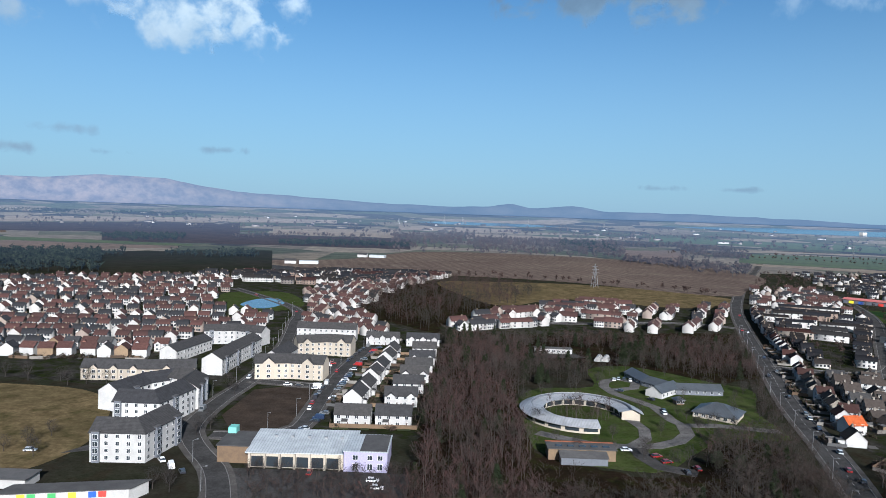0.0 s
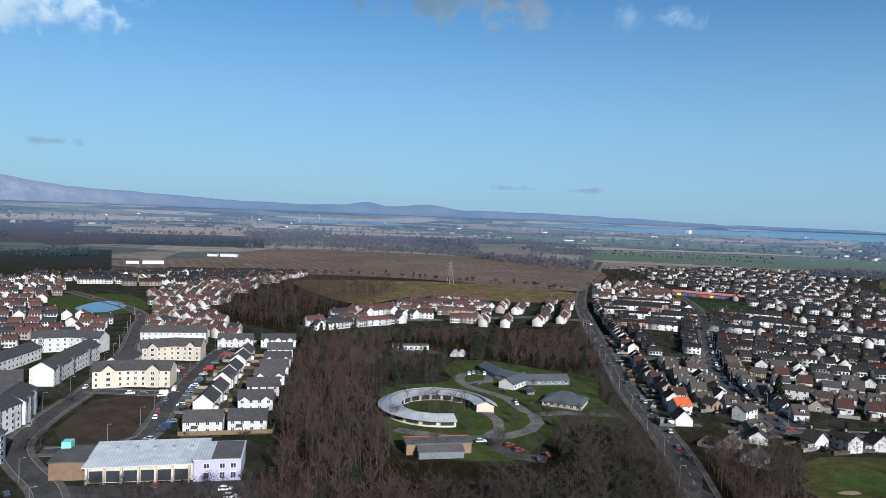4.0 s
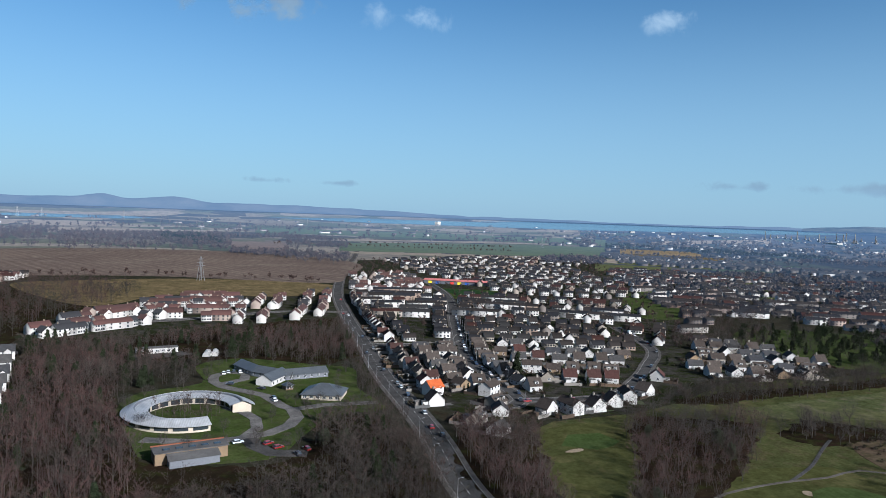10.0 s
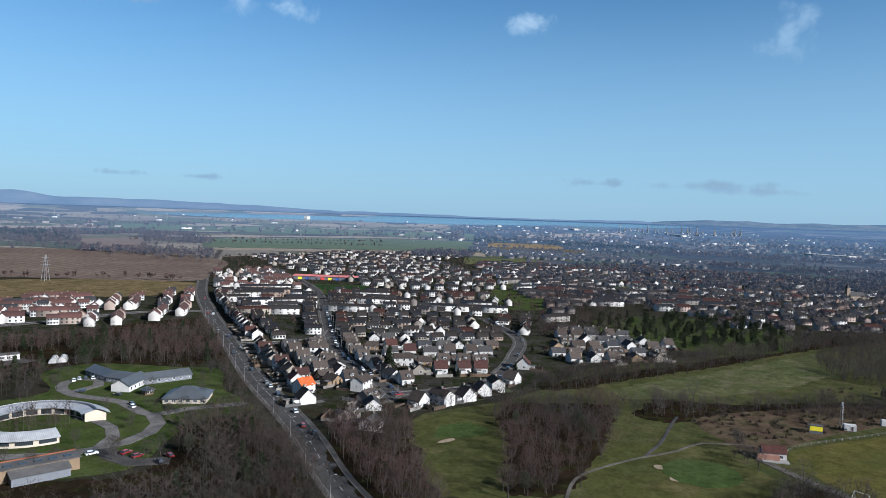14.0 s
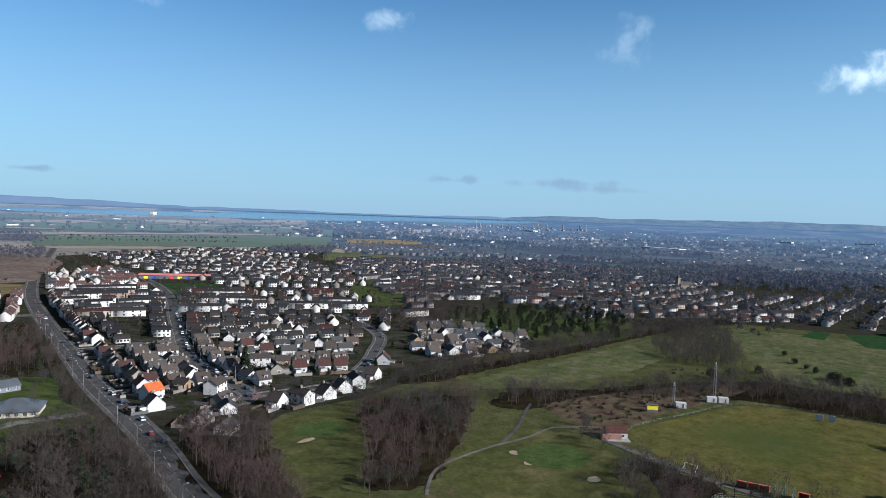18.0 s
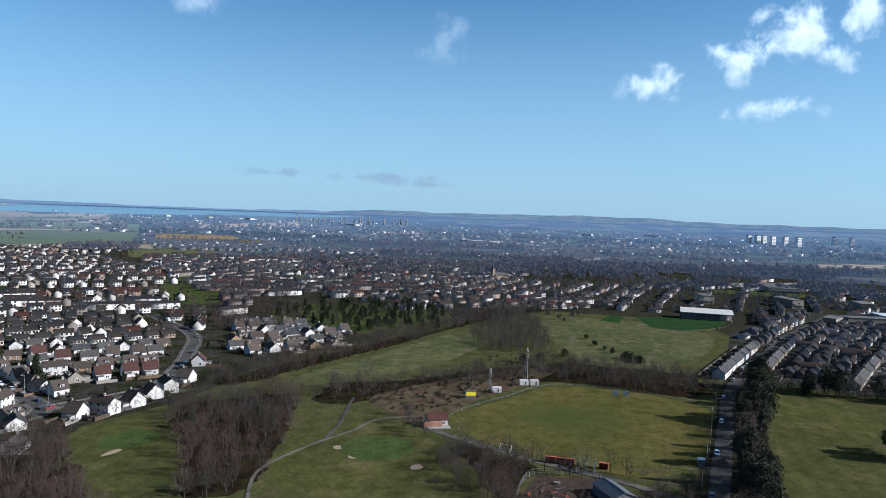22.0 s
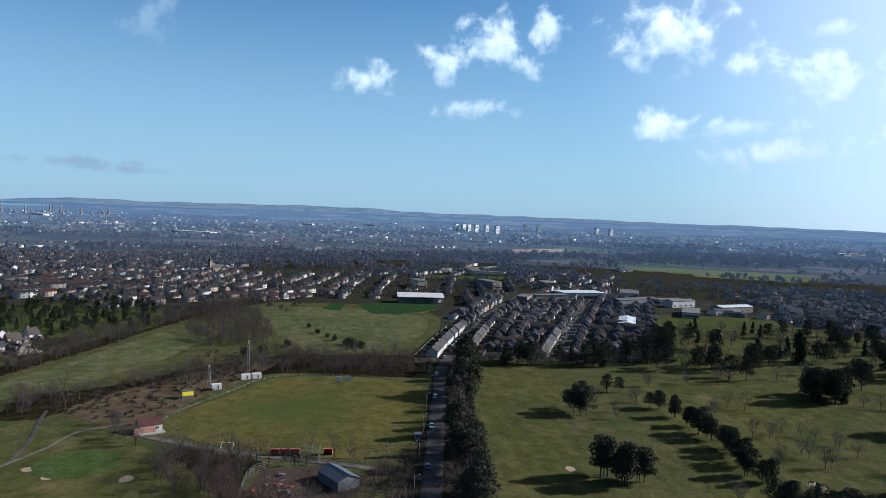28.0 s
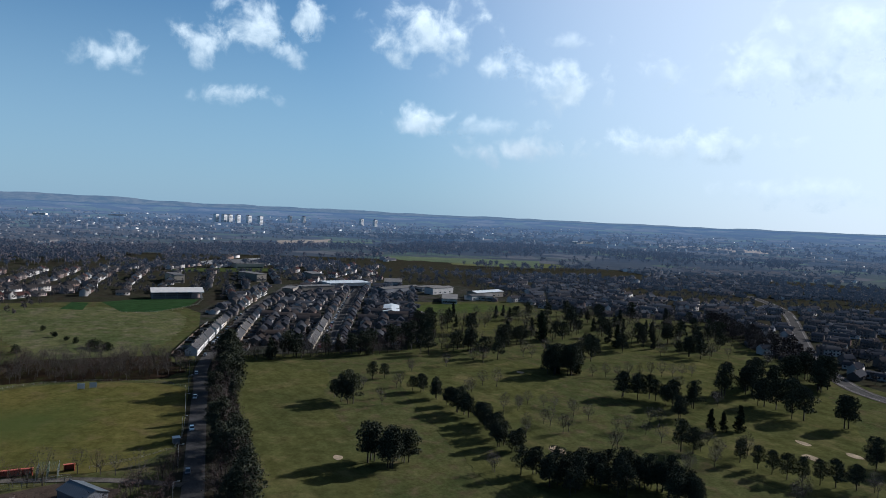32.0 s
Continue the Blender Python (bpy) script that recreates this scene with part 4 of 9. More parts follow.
def field_mosaic():
    """The farmland to the north, field by field, in rows that fan out."""
    rng = random.Random(5)
    kinds = [("pasture", "green pasture"), ("stubble", "pale straw field"), ("plough", "brown ploughed field"), ("drygrass", "dull rough grazing")]
    for r0, r1, cells in ((1060, 1330, 11), (1330, 1560, 10), (1560, 1840, 12), (1840, 2150, 12), (2150, 2530, 13)):
        for k in range(cells):
            a0 = -52 + (100 / cells) * (k + rng.uniform(-0.15, 0.15))
            a1 = -52 + (100 / cells) * (k + 0.93 + rng.uniform(-0.1, 0.1))
            if (r0 < 1600 and -24 < (a0 + a1) / 2 < 14) or -46 < (a0 + a1) / 2 < 36:
                continue
            east = (a0 + a1) / 2 < -18
            if east and r0 < 1250 and a0 < -25:
                continue
            if east:
                pick_ = 1 if r0 < 1200 else rng.choice((0, 0, 0, 1, 3))
            else:
                pick_ = {1060: 0, 1330: rng.choice((2, 0)), 1560: rng.choice((1, 1, 2)), 1840: 3, 2150: rng.choice((1, 2, 1))}[r0]
            mat, label = kinds[pick_]
            pts = []
            for a, r in ((a0, r0), (a0, (r0 + r1) / 2), (a0 + rng.uniform(-1, 1), r1 - 8), (a1, r1 - rng.uniform(5, 30)), (a1, (r0 + r1) / 2), (a1, r0 + rng.uniform(0, 30))):
                pts.append((-math.sin(radians(a)) * r, math.cos(radians(a)) * r))
            sheet("ground_field", pts, 0.2, mat, label, "field", False)


field_mosaic()

# ---- roads ----
ROADS = {}


def road(name, pts, width, label, paths=True, dashes=True, mat="asphalt", z=0.12):
    line = smooth_line(pts, 7.0)
    z += 0.006 * len(ROADS)
    ROADS[name] = (line, width)
    h = width / 2
    ob = tagged(part(name, ribbon(Shape(), line, h, -h, -0.2, z), M[mat]), label, "road", "", "structure")
    if paths:
        for side in (1, -1):
            a, b = sorted((side * h, side * (h + 2.0)), reverse=True)
            part("pavement", ribbon(Shape(), line, a, b, -0.2, z + 0.11), M["slabs"], ob)
            a, b = sorted((side * h, side * (h - 0.18)), reverse=True)
            part("kerb", ribbon(Shape(), line, a, b, -0.2, z + 0.13), M["kerb"], ob)
    if dashes:
        s = Shape()
        for i in range(0, len(line) - 1, 1):
            p, q = line[i], line[i + 1]
            if (p.x**2 + p.y**2) < 700**2:
                ribbon(s, [p, p.lerp(q, 0.45)], 0.06, -0.06, z, z + 0.012)
        tagged(part("lane_marking", s, M["line"], ob, "broken white centre line"), kind="stuff")
    return ob


road("road_main", [(117, 150), (128, 195), (144, 240), (157, 285), (173, 345), (203, 437), (246, 570), (307, 739), (407, 965), (450, 1058), (600, 1360), (760, 1700)], 9.5, "straight grey main road lined with parked cars")
road("road_golf", [(150, 2), (221, 1), (309, 0), (361, -1), (432, -4), (603, -34), (704, -59), (850, -100)], 7.0, "grey road between the cricket field and golf course", False, False)
road("road_terrace", [(452, -76), (560, -104), (730, -150), (844, -183)], 8.0, "street between rows of cottages", True, False)
road("road_south_edge", [(230, -360), (277, -354), (315, -366), (384, -414), (470, -490), (562, -574), (640, -635), (760, -700)], 8.0, "grey street running to the south", True, False)
road("road_estate", [(-62, 190), (-68, 212), (-77, 235), (-92, 258), (-101, 280), (-102, 318), (-99, 362), (-101, 429), (-116, 535), (-136, 625), (-230, 760)], 7.5, "curving estate road past white flats", True, False)
road("road_close", [(-90, 270), (-66, 272), (-58, 283), (-57, 310), (-57, 345), (-55, 396), (-50, 440), (-47, 458)], 7.0, "residential street with parked cars", True, False)
road("road_link", [(-99, 358), (-76, 353), (-57, 350)], 7.0, "short link street", True, False)
road("road_mid", [(520, 985), (505, 935), (470, 814), (412, 671), (316, 503), (250, 385), (229, 328), (213, 275), (190, 268)], 7.0, "winding street through the housing estate", True, False)
road("road_mid_close", [(440, 440), (391, 354), (340, 310), (300, 282), (261, 263), (213, 275)], 6.5, "street between bungalows", True, False)
road("road_mid_cross", [(206, 437), (260, 425), (290, 452)], 6.0, "side street of the estate", True, False)
road("road_estate_north", [(255, 590), (200, 610), (120, 590), (50, 585)], 6.0, "street between terraces", True, False)
road("driveway_campus", [(147, 300), (121, 306), (106, 305), (103, 320), (102, 333), (88, 358), (86, 370), (90, 384), (98, 390), (106, 382), (102, 370), (90, 364)], 5.6, "curving campus drive", False, False, "drive", z=0.16)
road("driveway_loop", [(106, 304), (104, 292), (97, 282), (86, 275), (73, 273), (60, 275), (48, 282), (40, 287)], 6.0, "curving campus drive", False, False, "drive", z=0.165)
road("driveway_ring", [(76, 274), (84, 284), (87, 297), (85, 309), (80, 320)], 5.0, "curving campus drive", False, False, "drive", z=0.17)
road("driveway_parking", [(77, 272), (77, 262), (80, 252), (92, 246)], 7.0, "campus car park", False, False, z=0.155)
road("path_strip", [(298, 168), (282, 162), (258, 152), (236, 146)], 1.3, "grey asphalt golf path along the wood", False, False, "asphalt", 0.14)
road("path_golf", [(176, 136), (190, 145), (204, 149), (230, 147), (253, 142), (271, 141), (285, 126)], 1.2, "pale gravel golf path", False, False, "gravel", 0.15)
road("path_pavilion", [(271, 118), (262, 96), (252, 62), (246, 30), (236, 4)], 3.6, "gravel track behind the cricket field", False, False, "gravel", 0.15)
sheet("ground_campus_island", [(74, 281), (84, 289), (83, 305), (78, 312), (68, 300)], 0.12, "lawn", "grass inside the drive", "lawn")
sheet("pavement_lot", [(-62, 274), (-30, 276), (-30, 268), (-62, 266)], 0.1, "asphalt", "service road behind the hall", "car park", False)
sheet("pavement_flats", [(-98, 378), (-58, 372), (-58, 418), (-96, 420)], 0.1, "asphalt", "car park behind cream flats", "car park", False)
sheet("pavement_hall", [(-75, 200), (-72, 236), (-10, 236), (-10, 205)], 0.1, "asphalt", "car park in front of the hall", "car park", False)
sheet("pavement_flat_court", [(-135, 244), (-122, 268), (-128, 300), (-116, 318), (-104, 300), (-108, 258)], 0.07, "asphalt", "car park between white flats", "car park", False)
sheet("pavement_hut", [(58, 440), (56, 456), (84, 462), (92, 446)], 0.1, "asphalt", "car park beside a hut", "car park", False)


def road_gap(xy, extra):
    """True where a point is clear of every road."""
    ok = np.ones(len(xy), bool)
    for line, width in ROADS.values():
        ok &= near_line(line[::2] + [line[-1]], xy) > width / 2 + extra
    return ok


# ---- trees ----
def stick(v, f, a, b, r0, r1, sides=3):
    """A tapered branch as triangles."""
    a, b = np.array(a, float), np.array(b, float)
    d = (b - a) / (np.linalg.norm(b - a) + 1e-9)
    u = np.cross(d, (0.3, 0.9, 0.2))
    u /= np.linalg.norm(u) + 1e-9
    w = np.cross(d, u)
    n = len(v)
    for p, r in ((a, r0), (b, r1)):
        for k in range(sides):
            t = 2 * math.pi * k / sides
            v.append(p + r * (u * math.cos(t) + w * math.sin(t)))
    for k in range(sides):
        j = (k + 1) % sides
        f += [(n + k, n + j, n + sides + j), (n + k, n + sides + j, n + sides + k)]


def bare_tree(seed, height, spread, twigs, upright=0.6, base=0.3):
    """A leafless tree: trunk and limbs, then fine twigs. Returns wood and twig triangles."""
    rng = random.Random(seed)
    v, f, tv, tf = [], [], [], []
    lean = (rng.uniform(-0.04, 0.04), rng.uniform(-0.04, 0.04))
    mids = [np.array((lean[0] * height * k + rng.uniform(-0.15, 0.15), lean[1] * height * k + rng.uniform(-0.15, 0.15), height * k)) for k in (0, 0.3, 0.6, 0.95)]
    rad = height * 0.0105
    for k, (a, b) in enumerate(zip(mids, mids[1:])):
        stick(v, f, a, b, rad * (1 - 0.3 * k), rad * (0.7 - 0.3 * k) + 0.015, 5)
    tips = []
    for k in range(9):
        t = base + (0.9 - base) * (k + rng.random()) / 9
        p = mids[0] + (mids[3] - mids[0]) * t
        a = k * 2.4 + rng.uniform(-0.5, 0.5)
        reach = spread * (0.55 + 0.6 * math.sin(math.pi * min(1, (t - base) / (1 - base) * 0.85 + 0.15))) * rng.uniform(0.7, 1.1)
        q = p + np.array((math.cos(a) * reach, math.sin(a) * reach, reach * upright * rng.uniform(0.8, 1.6)))
        q[2] = min(q[2], height)
        m = p + (q - p) * 0.5
        stick(v, f, p, q, rad * 0.34, 0.02)
        tips += [(p, m), (m, q), (m, q)]
    tips.append((mids[2], mids[3]))
    tips.append((mids[2], mids[3]))
    for _ in range(twigs):
        a, b = tips[rng.randrange(len(tips))]
        p = a + (b - a) * rng.uniform(0.25, 1.0)
        d = (b - a) / (np.linalg.norm(b - a) + 1e-9) + np.array((rng.uniform(-1, 1), rng.uniform(-1, 1), rng.uniform(-0.15, 1.1)))
        d = d / np.linalg.norm(d) * rng.uniform(0.08, 0.17) * height
        side = np.array((rng.uniform(-1, 1), rng.uniform(-1, 1), rng.uniform(-0.4, 0.4)))
        side = side / np.linalg.norm(side) * rng.uniform(0.028, 0.06)
        if rng.random() < 0.55:
            d, side = d * 0.45, side * 1.9
            p = p + np.array((rng.uniform(-1, 1), rng.uniform(-1, 1), rng.uniform(-1, 1))) * 0.05 * height
        n = len(tv)
        tv += [p - side, p + side, p + d]
        tf.append((n, n + 1, n + 2))
    return np.array(v), np.array(f), np.array(tv), np.array(tf)


def leafy(seed, clumps, per, size):
    """Needle or leaf sprays: small triangles scattered through clumps (x, y, z, rx, rz)."""
    rng = np.random.RandomState(seed)
    v = []
    for x, y, z, rx, rz in clumps:
        d = rng.normal(size=(per, 3))
        d /= np.linalg.norm(d, axis=1)[:, None]
        c = d * (rng.uniform(0.35, 1, (per, 1)) ** 0.6) * (rx, rx, rz) + (x, y, z)
        a = rng.normal(size=(per, 3)) * size
        b = rng.normal(size=(per, 3)) * size
        v.append(np.stack([c + a, c + b, c - (a + b) * 0.5], 1).reshape(-1, 3))
    v = np.concatenate(v)
    return v, np.arange(len(v)).reshape(-1, 3)


def pine_shape(seed, height, crown, per=26, size=0.5):
    rng = random.Random(seed)
    v, f = [], []
    top = np.array((rng.uniform(-0.4, 0.4), rng.uniform(-0.4, 0.4), height * 0.94))
    stick(v, f, (0, 0, 0), top * 0.55, height * 0.02, height * 0.014, 6)
    stick(v, f, top * 0.55, top, height * 0.014, 0.05, 5)
    clumps = []
    for k in range(15):
        t = 0.3 + 0.66 * (k + rng.random()) / 15
        a, r = k * 2.4 + rng.random(), crown * (1.15 - 0.75 * max(0, t - 0.55) / 0.45) * rng.uniform(0.35, 0.85)
        q = np.array((math.cos(a) * r, math.sin(a) * r, height * t))
        stick(v, f, top * max(0.3, t - 0.1), q, 0.09, 0.03)
        clumps.append((q[0], q[1], q[2] + 0.3, crown * rng.uniform(0.42, 0.6), crown * rng.uniform(0.28, 0.4)))
    clumps.append((top[0], top[1], height * 0.95, crown * 0.35, crown * 0.3))
    lv, lf = leafy(seed, clumps, per, size)
    return np.array(v), np.array(f), lv, lf


def cone_shape(seed, height, crown, per=42):
    """A spruce or cypress: tiers of sprays narrowing upwards."""
    rng = random.Random(seed)
    v, f = [], []
    stick(v, f, (0, 0, 0), (0, 0, height * 0.95), height * 0.018, 0.03, 5)
    clumps = []
    for k in range(14):
        t = 0.08 + 0.86 * k / 14
        r = crown * (1 - t) ** 0.75
        for j in range(2):
            a = rng.uniform(0, 6.28)
            clumps.append((math.cos(a) * r * 0.5, math.sin(a) * r * 0.5, height * t, r * 0.62 + 0.2, height * 0.06))
    lv, lf = leafy(seed, clumps, per, 0.36)
    return np.array(v), np.array(f), lv, lf


def scatter(name, shapes, spots, mats, label, category, seed=1, low=0.75, high=1.25):
    """Many trees joined into one mesh, each with one of the crown materials. Spots: x, y, z, scale rows."""
    rng = np.random.RandomState(seed)
    vs, fs, ms, n = [], [], [], 0
    for x, y, z, scale in spots:
        wood_v, wood_f, leaf_v, leaf_f = shapes[rng.randint(len(shapes))]
        zone = 0.5 + 1.1 * noise.noise(Vector((x / 38, y / 38, seed * 1.7))) + rng.uniform(-0.3, 0.3)
        a, s = rng.uniform(0, 6.283), rng.uniform(low, high) * scale
        c, q = math.cos(a) * s, math.sin(a) * s
        turn = np.array(((c, q, 0), (-q, c, 0), (0, 0, s * rng.uniform(0.9, 1.1))))
        for vv, ff, m in ((wood_v, wood_f, 0), (leaf_v, leaf_f, 1 + int(min(0.999, max(0.0, zone)) * (len(mats) - 1)))):
            if len(ff):
                vs.append(vv @ turn + (x, y, z))
                fs.append(ff + n)
                ms.append(np.full(len(ff), m))
                n += len(vv)
    if not vs:
        return None
    me = tri_mesh(name, np.concatenate(vs), np.concatenate(fs), mats, np.concatenate(ms))
    return tagged(new(name, me), label, category, "", "stuff")


def fill(poly, spacing, seed, keep=None, clear=2.5, lone=0.0):
    """Spots on a jittered grid in a polygon, clear of roads."""
    rng = np.random.RandomState(seed)
    p = np.array(poly, float)
    xs, ys = np.arange(p[:, 0].min(), p[:, 0].max(), spacing), np.arange(p[:, 1].min(), p[:, 1].max(), spacing)
    gx, gy = np.meshgrid(xs, ys)
    xy = np.stack([gx.ravel(), gy.ravel()], 1) + rng.uniform(-0.48, 0.48, (gx.size, 2)) * spacing
    xy = xy[inside(list(map(tuple, poly)), xy)]
    xy = xy[road_gap(xy, clear)] if len(xy) else xy
    if lone and len(xy):
        xy = xy[rng.random_sample(len(xy)) > lone]
    if keep is not None and len(xy):
        xy = xy[keep(xy)]
    return xy


def spots(xy, z=0.0, scale=1.0):
    return [(x, y, z, scale) for x, y in xy]


BIRCHES = [bare_tree(s, 10.5 + 1.3 * (s % 3), 2.7, 250, 1.1, 0.25) for s in range(6)]
OAKS = [bare_tree(20 + s, 10 + (s % 3), 4.4, 270, 0.5, 0.2) for s in range(6)]
BUSHES = [bare_tree(40 + s, 4.0, 2.3, 80, 0.8, 0.05) for s in range(4)]
PINES = [pine_shape(60 + s, 13 + (s % 3), 4.3, 52, 0.4) for s in range(5)]
FINE_PINES = [pine_shape(60 + s, 13 + (s % 3), 4.3, 150, 0.25) for s in range(5)]
SPRUCES = [cone_shape(80 + s, 13, 3.0) for s in range(3)]


def crown_tree(seed, height, spread, twigs):
    """A leafless tree with a rounded crown: forked limbs and fine twigs all through it."""
    rng = random.Random(seed)
    v, f, tv, tf = [], [], [], []
    fork = np.array((rng.uniform(-0.2, 0.2), rng.uniform(-0.2, 0.2), height * rng.uniform(0.2, 0.3)))
    stick(v, f, (0, 0, 0), fork, height * 0.018, height * 0.013, 5)
    centre, half = np.array((0, 0, height * 0.62)), np.array((spread, spread, height * 0.4))
    for k in range(8):
        d = np.array((math.cos(k * 2.4) * rng.uniform(0.3, 0.9), math.sin(k * 2.4) * rng.uniform(0.3, 0.9), rng.uniform(-0.1, 0.95)))
        q = centre + d / np.linalg.norm(d) * half * 0.8
        m = fork + (q - fork) * 0.5 + np.array((0, 0, -0.06 * height))
        stick(v, f, fork, m, height * 0.008, height * 0.005, 3)
        stick(v, f, m, q, height * 0.005, 0.02)
        for _ in range(2):
            e = q + np.array([rng.uniform(-1, 1) for _ in range(3)]) * half * 0.35
            stick(v, f, m + (q - m) * rng.uniform(0.1, 0.7), e, 0.03, 0.012)
    for _ in range(twigs):
        d = np.array([rng.gauss(0, 1) for _ in range(3)])
        d /= np.linalg.norm(d)
        p = centre + d * half * rng.uniform(0.15, 0.95) ** 0.5 * rng.uniform(0.85, 1.05)
        if p[2] < height * 0.2:
            continue
        g_ = d * 0.7 + np.array((rng.uniform(-1, 1), rng.uniform(-1, 1), rng.uniform(-0.5, 0.8)))
        g_ = g_ / np.linalg.norm(g_) * rng.uniform(0.05, 0.1) * height
        side = np.array((rng.uniform(-1, 1), rng.uniform(-1, 1), rng.uniform(-0.5, 0.5)))
        side = side / np.linalg.norm(side) * rng.uniform(0.034, 0.074)
        if rng.random() < 0.7:
            g_, side = g_ * 0.55, side * 2.1
        n = len(tv)
        tv += [p - side - g_ * 0.5, p + side - g_ * 0.5, p + g_ * 0.5]
        tf.append((n, n + 1, n + 2))
    return np.array(v), np.array(f), np.array(tv), np.array(tf)


ROUND = [crown_tree(130 + s, 8.6 + (s % 3) * 1.4, 3.3 + 0.5 * (s % 3), 340) for s in range(6)]
LONE = [crown_tree(30 + s, 9.5 + (s % 3), 3.6 + 0.4 * (s % 2), 620) for s in range(5)]
ROUND_BUSHES = []
for s in range(4):
    rs = random.Random(230 + s)
    wv_, wf_ = [], []
    stick(wv_, wf_, (0, 0, 0), (0, 0, 2.4), 0.16, 0.06, 5)
    lv, lf = leafy(230 + s, [(rs.uniform(-1.1, 1.1), rs.uniform(-1.1, 1.1), rs.uniform(1.2, 2.8), rs.uniform(1.1, 1.6), rs.uniform(1.0, 1.4)) for _ in range(7)], 80, 0.2)
    ROUND_BUSHES.append((np.array(wv_), np.array(wf_), lv, lf))
GORSE = []
for s in range(4):
    rs = random.Random(200 + s)
    lv, lf = leafy(200 + s, [(rs.uniform(-1, 1), rs.uniform(-1, 1), rs.uniform(0.4, 1.1), rs.uniform(0.6, 1.1), rs.uniform(0.5, 0.9)) for _ in range(4)], 34, 0.2)
    GORSE.append((np.zeros((0, 3)), np.zeros((0, 3), int), lv, lf))


CAMPUS = [(86, 420), (118, 428), (160, 385), (172, 372), (152, 330), (150, 285), (120, 286), (97, 264), (90, 242), (68, 238), (36, 246), (33, 290), (33, 340), (48, 366), (80, 374)]
HUT_LOT = [(50, 436), (50, 474), (112, 474), (112, 428), (90, 430)]


def birch_keep(xy):
    return ~inside(CAMPUS, xy) & ~inside(HUT_LOT, xy) & (xy[:, 1] < 505)


wood = np.concatenate([fill(BIRCH_WOOD, 4.9, 11, birch_keep, 3.0), fill([(35, 338), (48, 368), (80, 376), (86, 412), (92, 430), (52, 437), (48, 470), (10, 470), (36, 385)], 4.6, 12, None, 3.0)])
wood = wood[~((wood[:, 0] > 30) & (wood[:, 0] < 96) & (wood[:, 1] > 212) & (wood[:, 1] < 252))]
west = (wood[:, 0] < 36) | (wood[:, 1] > 400)
pick = np.random.RandomState(3).random_sample(len(wood))
scatter("woodland_birches", BIRCHES + ROUND[:4], [(x, y, 0, 1.0 if y < 400 else 0.72) for x, y in wood[west & (pick < 0.8)]], [M["birchbark"], M["birchtwigs"], M["redtwigs"], M["palertwigs"]], "reddish-brown leafless birch wood", "woodland", 1, 0.6, 1.25)
scatter("woodland_broadleaf", OAKS, spots(wood[(west & (pick > 0.8) & (pick < 0.95)) | (~west & (pick < 0.7))], 0, 0.95), [M["bark"], M["twigs"], M["darktwigs"], M["palertwigs"]], "grey-brown leafless broadleaved trees", "woodland", 2, 0.6, 1.3)
scatter("woodland_evergreens", SPRUCES, spots(wood[(pick > 0.945)], 0, 0.75), [M["bark"], M["cypress"]], "dark evergreen trees among bare woodland", "woodland", 3)
scatter("woodland_understorey", BUSHES, spots(fill(BIRCH_WOOD, 8.5, 14, birch_keep, 3.0)), [M["bark"], M["twigs"]], "bare brown undergrowth", "undergrowth", 4)
near_belt = fill([(-66, 190), (-60, 224), (-14, 230), (40, 240), (66, 238), (92, 240), (124, 262), (150, 262), (126, 180), (60, 172)], 5.0, 15, lambda q: (q[:, 1] < 219) | ((q[:, 0] > 96) & (q[:, 1] < 250)), 3.0)
scatter("woodland_foreground", ROUND + OAKS, spots(near_belt, 0, 0.8), [M["bark"], M["twigs"], M["darktwigs"], M["greytwigs"]], "leafless trees with grey twigs", "woodland", 5, 0.6, 1.2)
verge = fill([(132, 285), (150, 330), (168, 380), (190, 440), (232, 560), (238, 552), (200, 450), (176, 380), (164, 330), (152, 282), (128, 200), (110, 160), (100, 170)], 5.0, 16, None, 3.0)
scatter("roadside_trees", ROUND, spots(verge, 0, 0.75), [M["bark"], M["twigs"], M["darktwigs"], M["palertwigs"]], "bare roadside trees and saplings", "woodland", 6, 0.5, 1.2)
corner = fill([(124, 150), (132, 200), (152, 240), (168, 246), (186, 230), (178, 215), (160, 188), (146, 166), (140, 150)], 4.0, 17, None, 2.5)
scatter("woodland_corner", ROUND + ROUND + BIRCHES, spots(corner, 0, 0.85), [M["birchbark"], M["birchtwigs"], M["redtwigs"], M["twigs"]], "leafless birches beside the main road", "woodland", 7, 0.6, 1.25)
mid = fill([(160, 150), (194, 180), (214, 202), (228, 222), (250, 232), (276, 217), (298, 198), (272, 181), (236, 160), (201, 146), (182, 138)], 5.3, 18, None, 2.5)
sheet("ground_golf_wood", [(166, 152), (196, 180), (216, 201), (230, 218), (250, 227), (273, 213), (290, 198), (268, 183), (234, 163), (203, 150), (184, 142)], 0.11, "litter", "brown leaf litter under golf course trees", "woodland floor")
sheet("ground_corner_wood", [(124, 150), (132, 200), (152, 240), (168, 246), (186, 230), (178, 215), (160, 188), (146, 166), (140, 150)], 0.11, "litter", "brown leaf litter beside the main road", "woodland floor", False)
sheet("ground_yard_wood", [(190, 24), (200, 66), (214, 90), (258, 100), (250, 64), (240, 62), (222, 62), (216, 50), (212, 26), (200, 8)], 0.075, "litter", "leaf litter under bushes round the yard", "woodland floor", False)
sheet("ground_cricket_wood", [(282, 182), (318, 192), (345, 160), (400, 128), (440, 92), (446, 20), (400, 6), (384, 20), (386, 80), (376, 102), (340, 130), (306, 158), (284, 164)], 0.06, "litter", "leaf litter under trees behind the cricket field", "woodland floor", False)
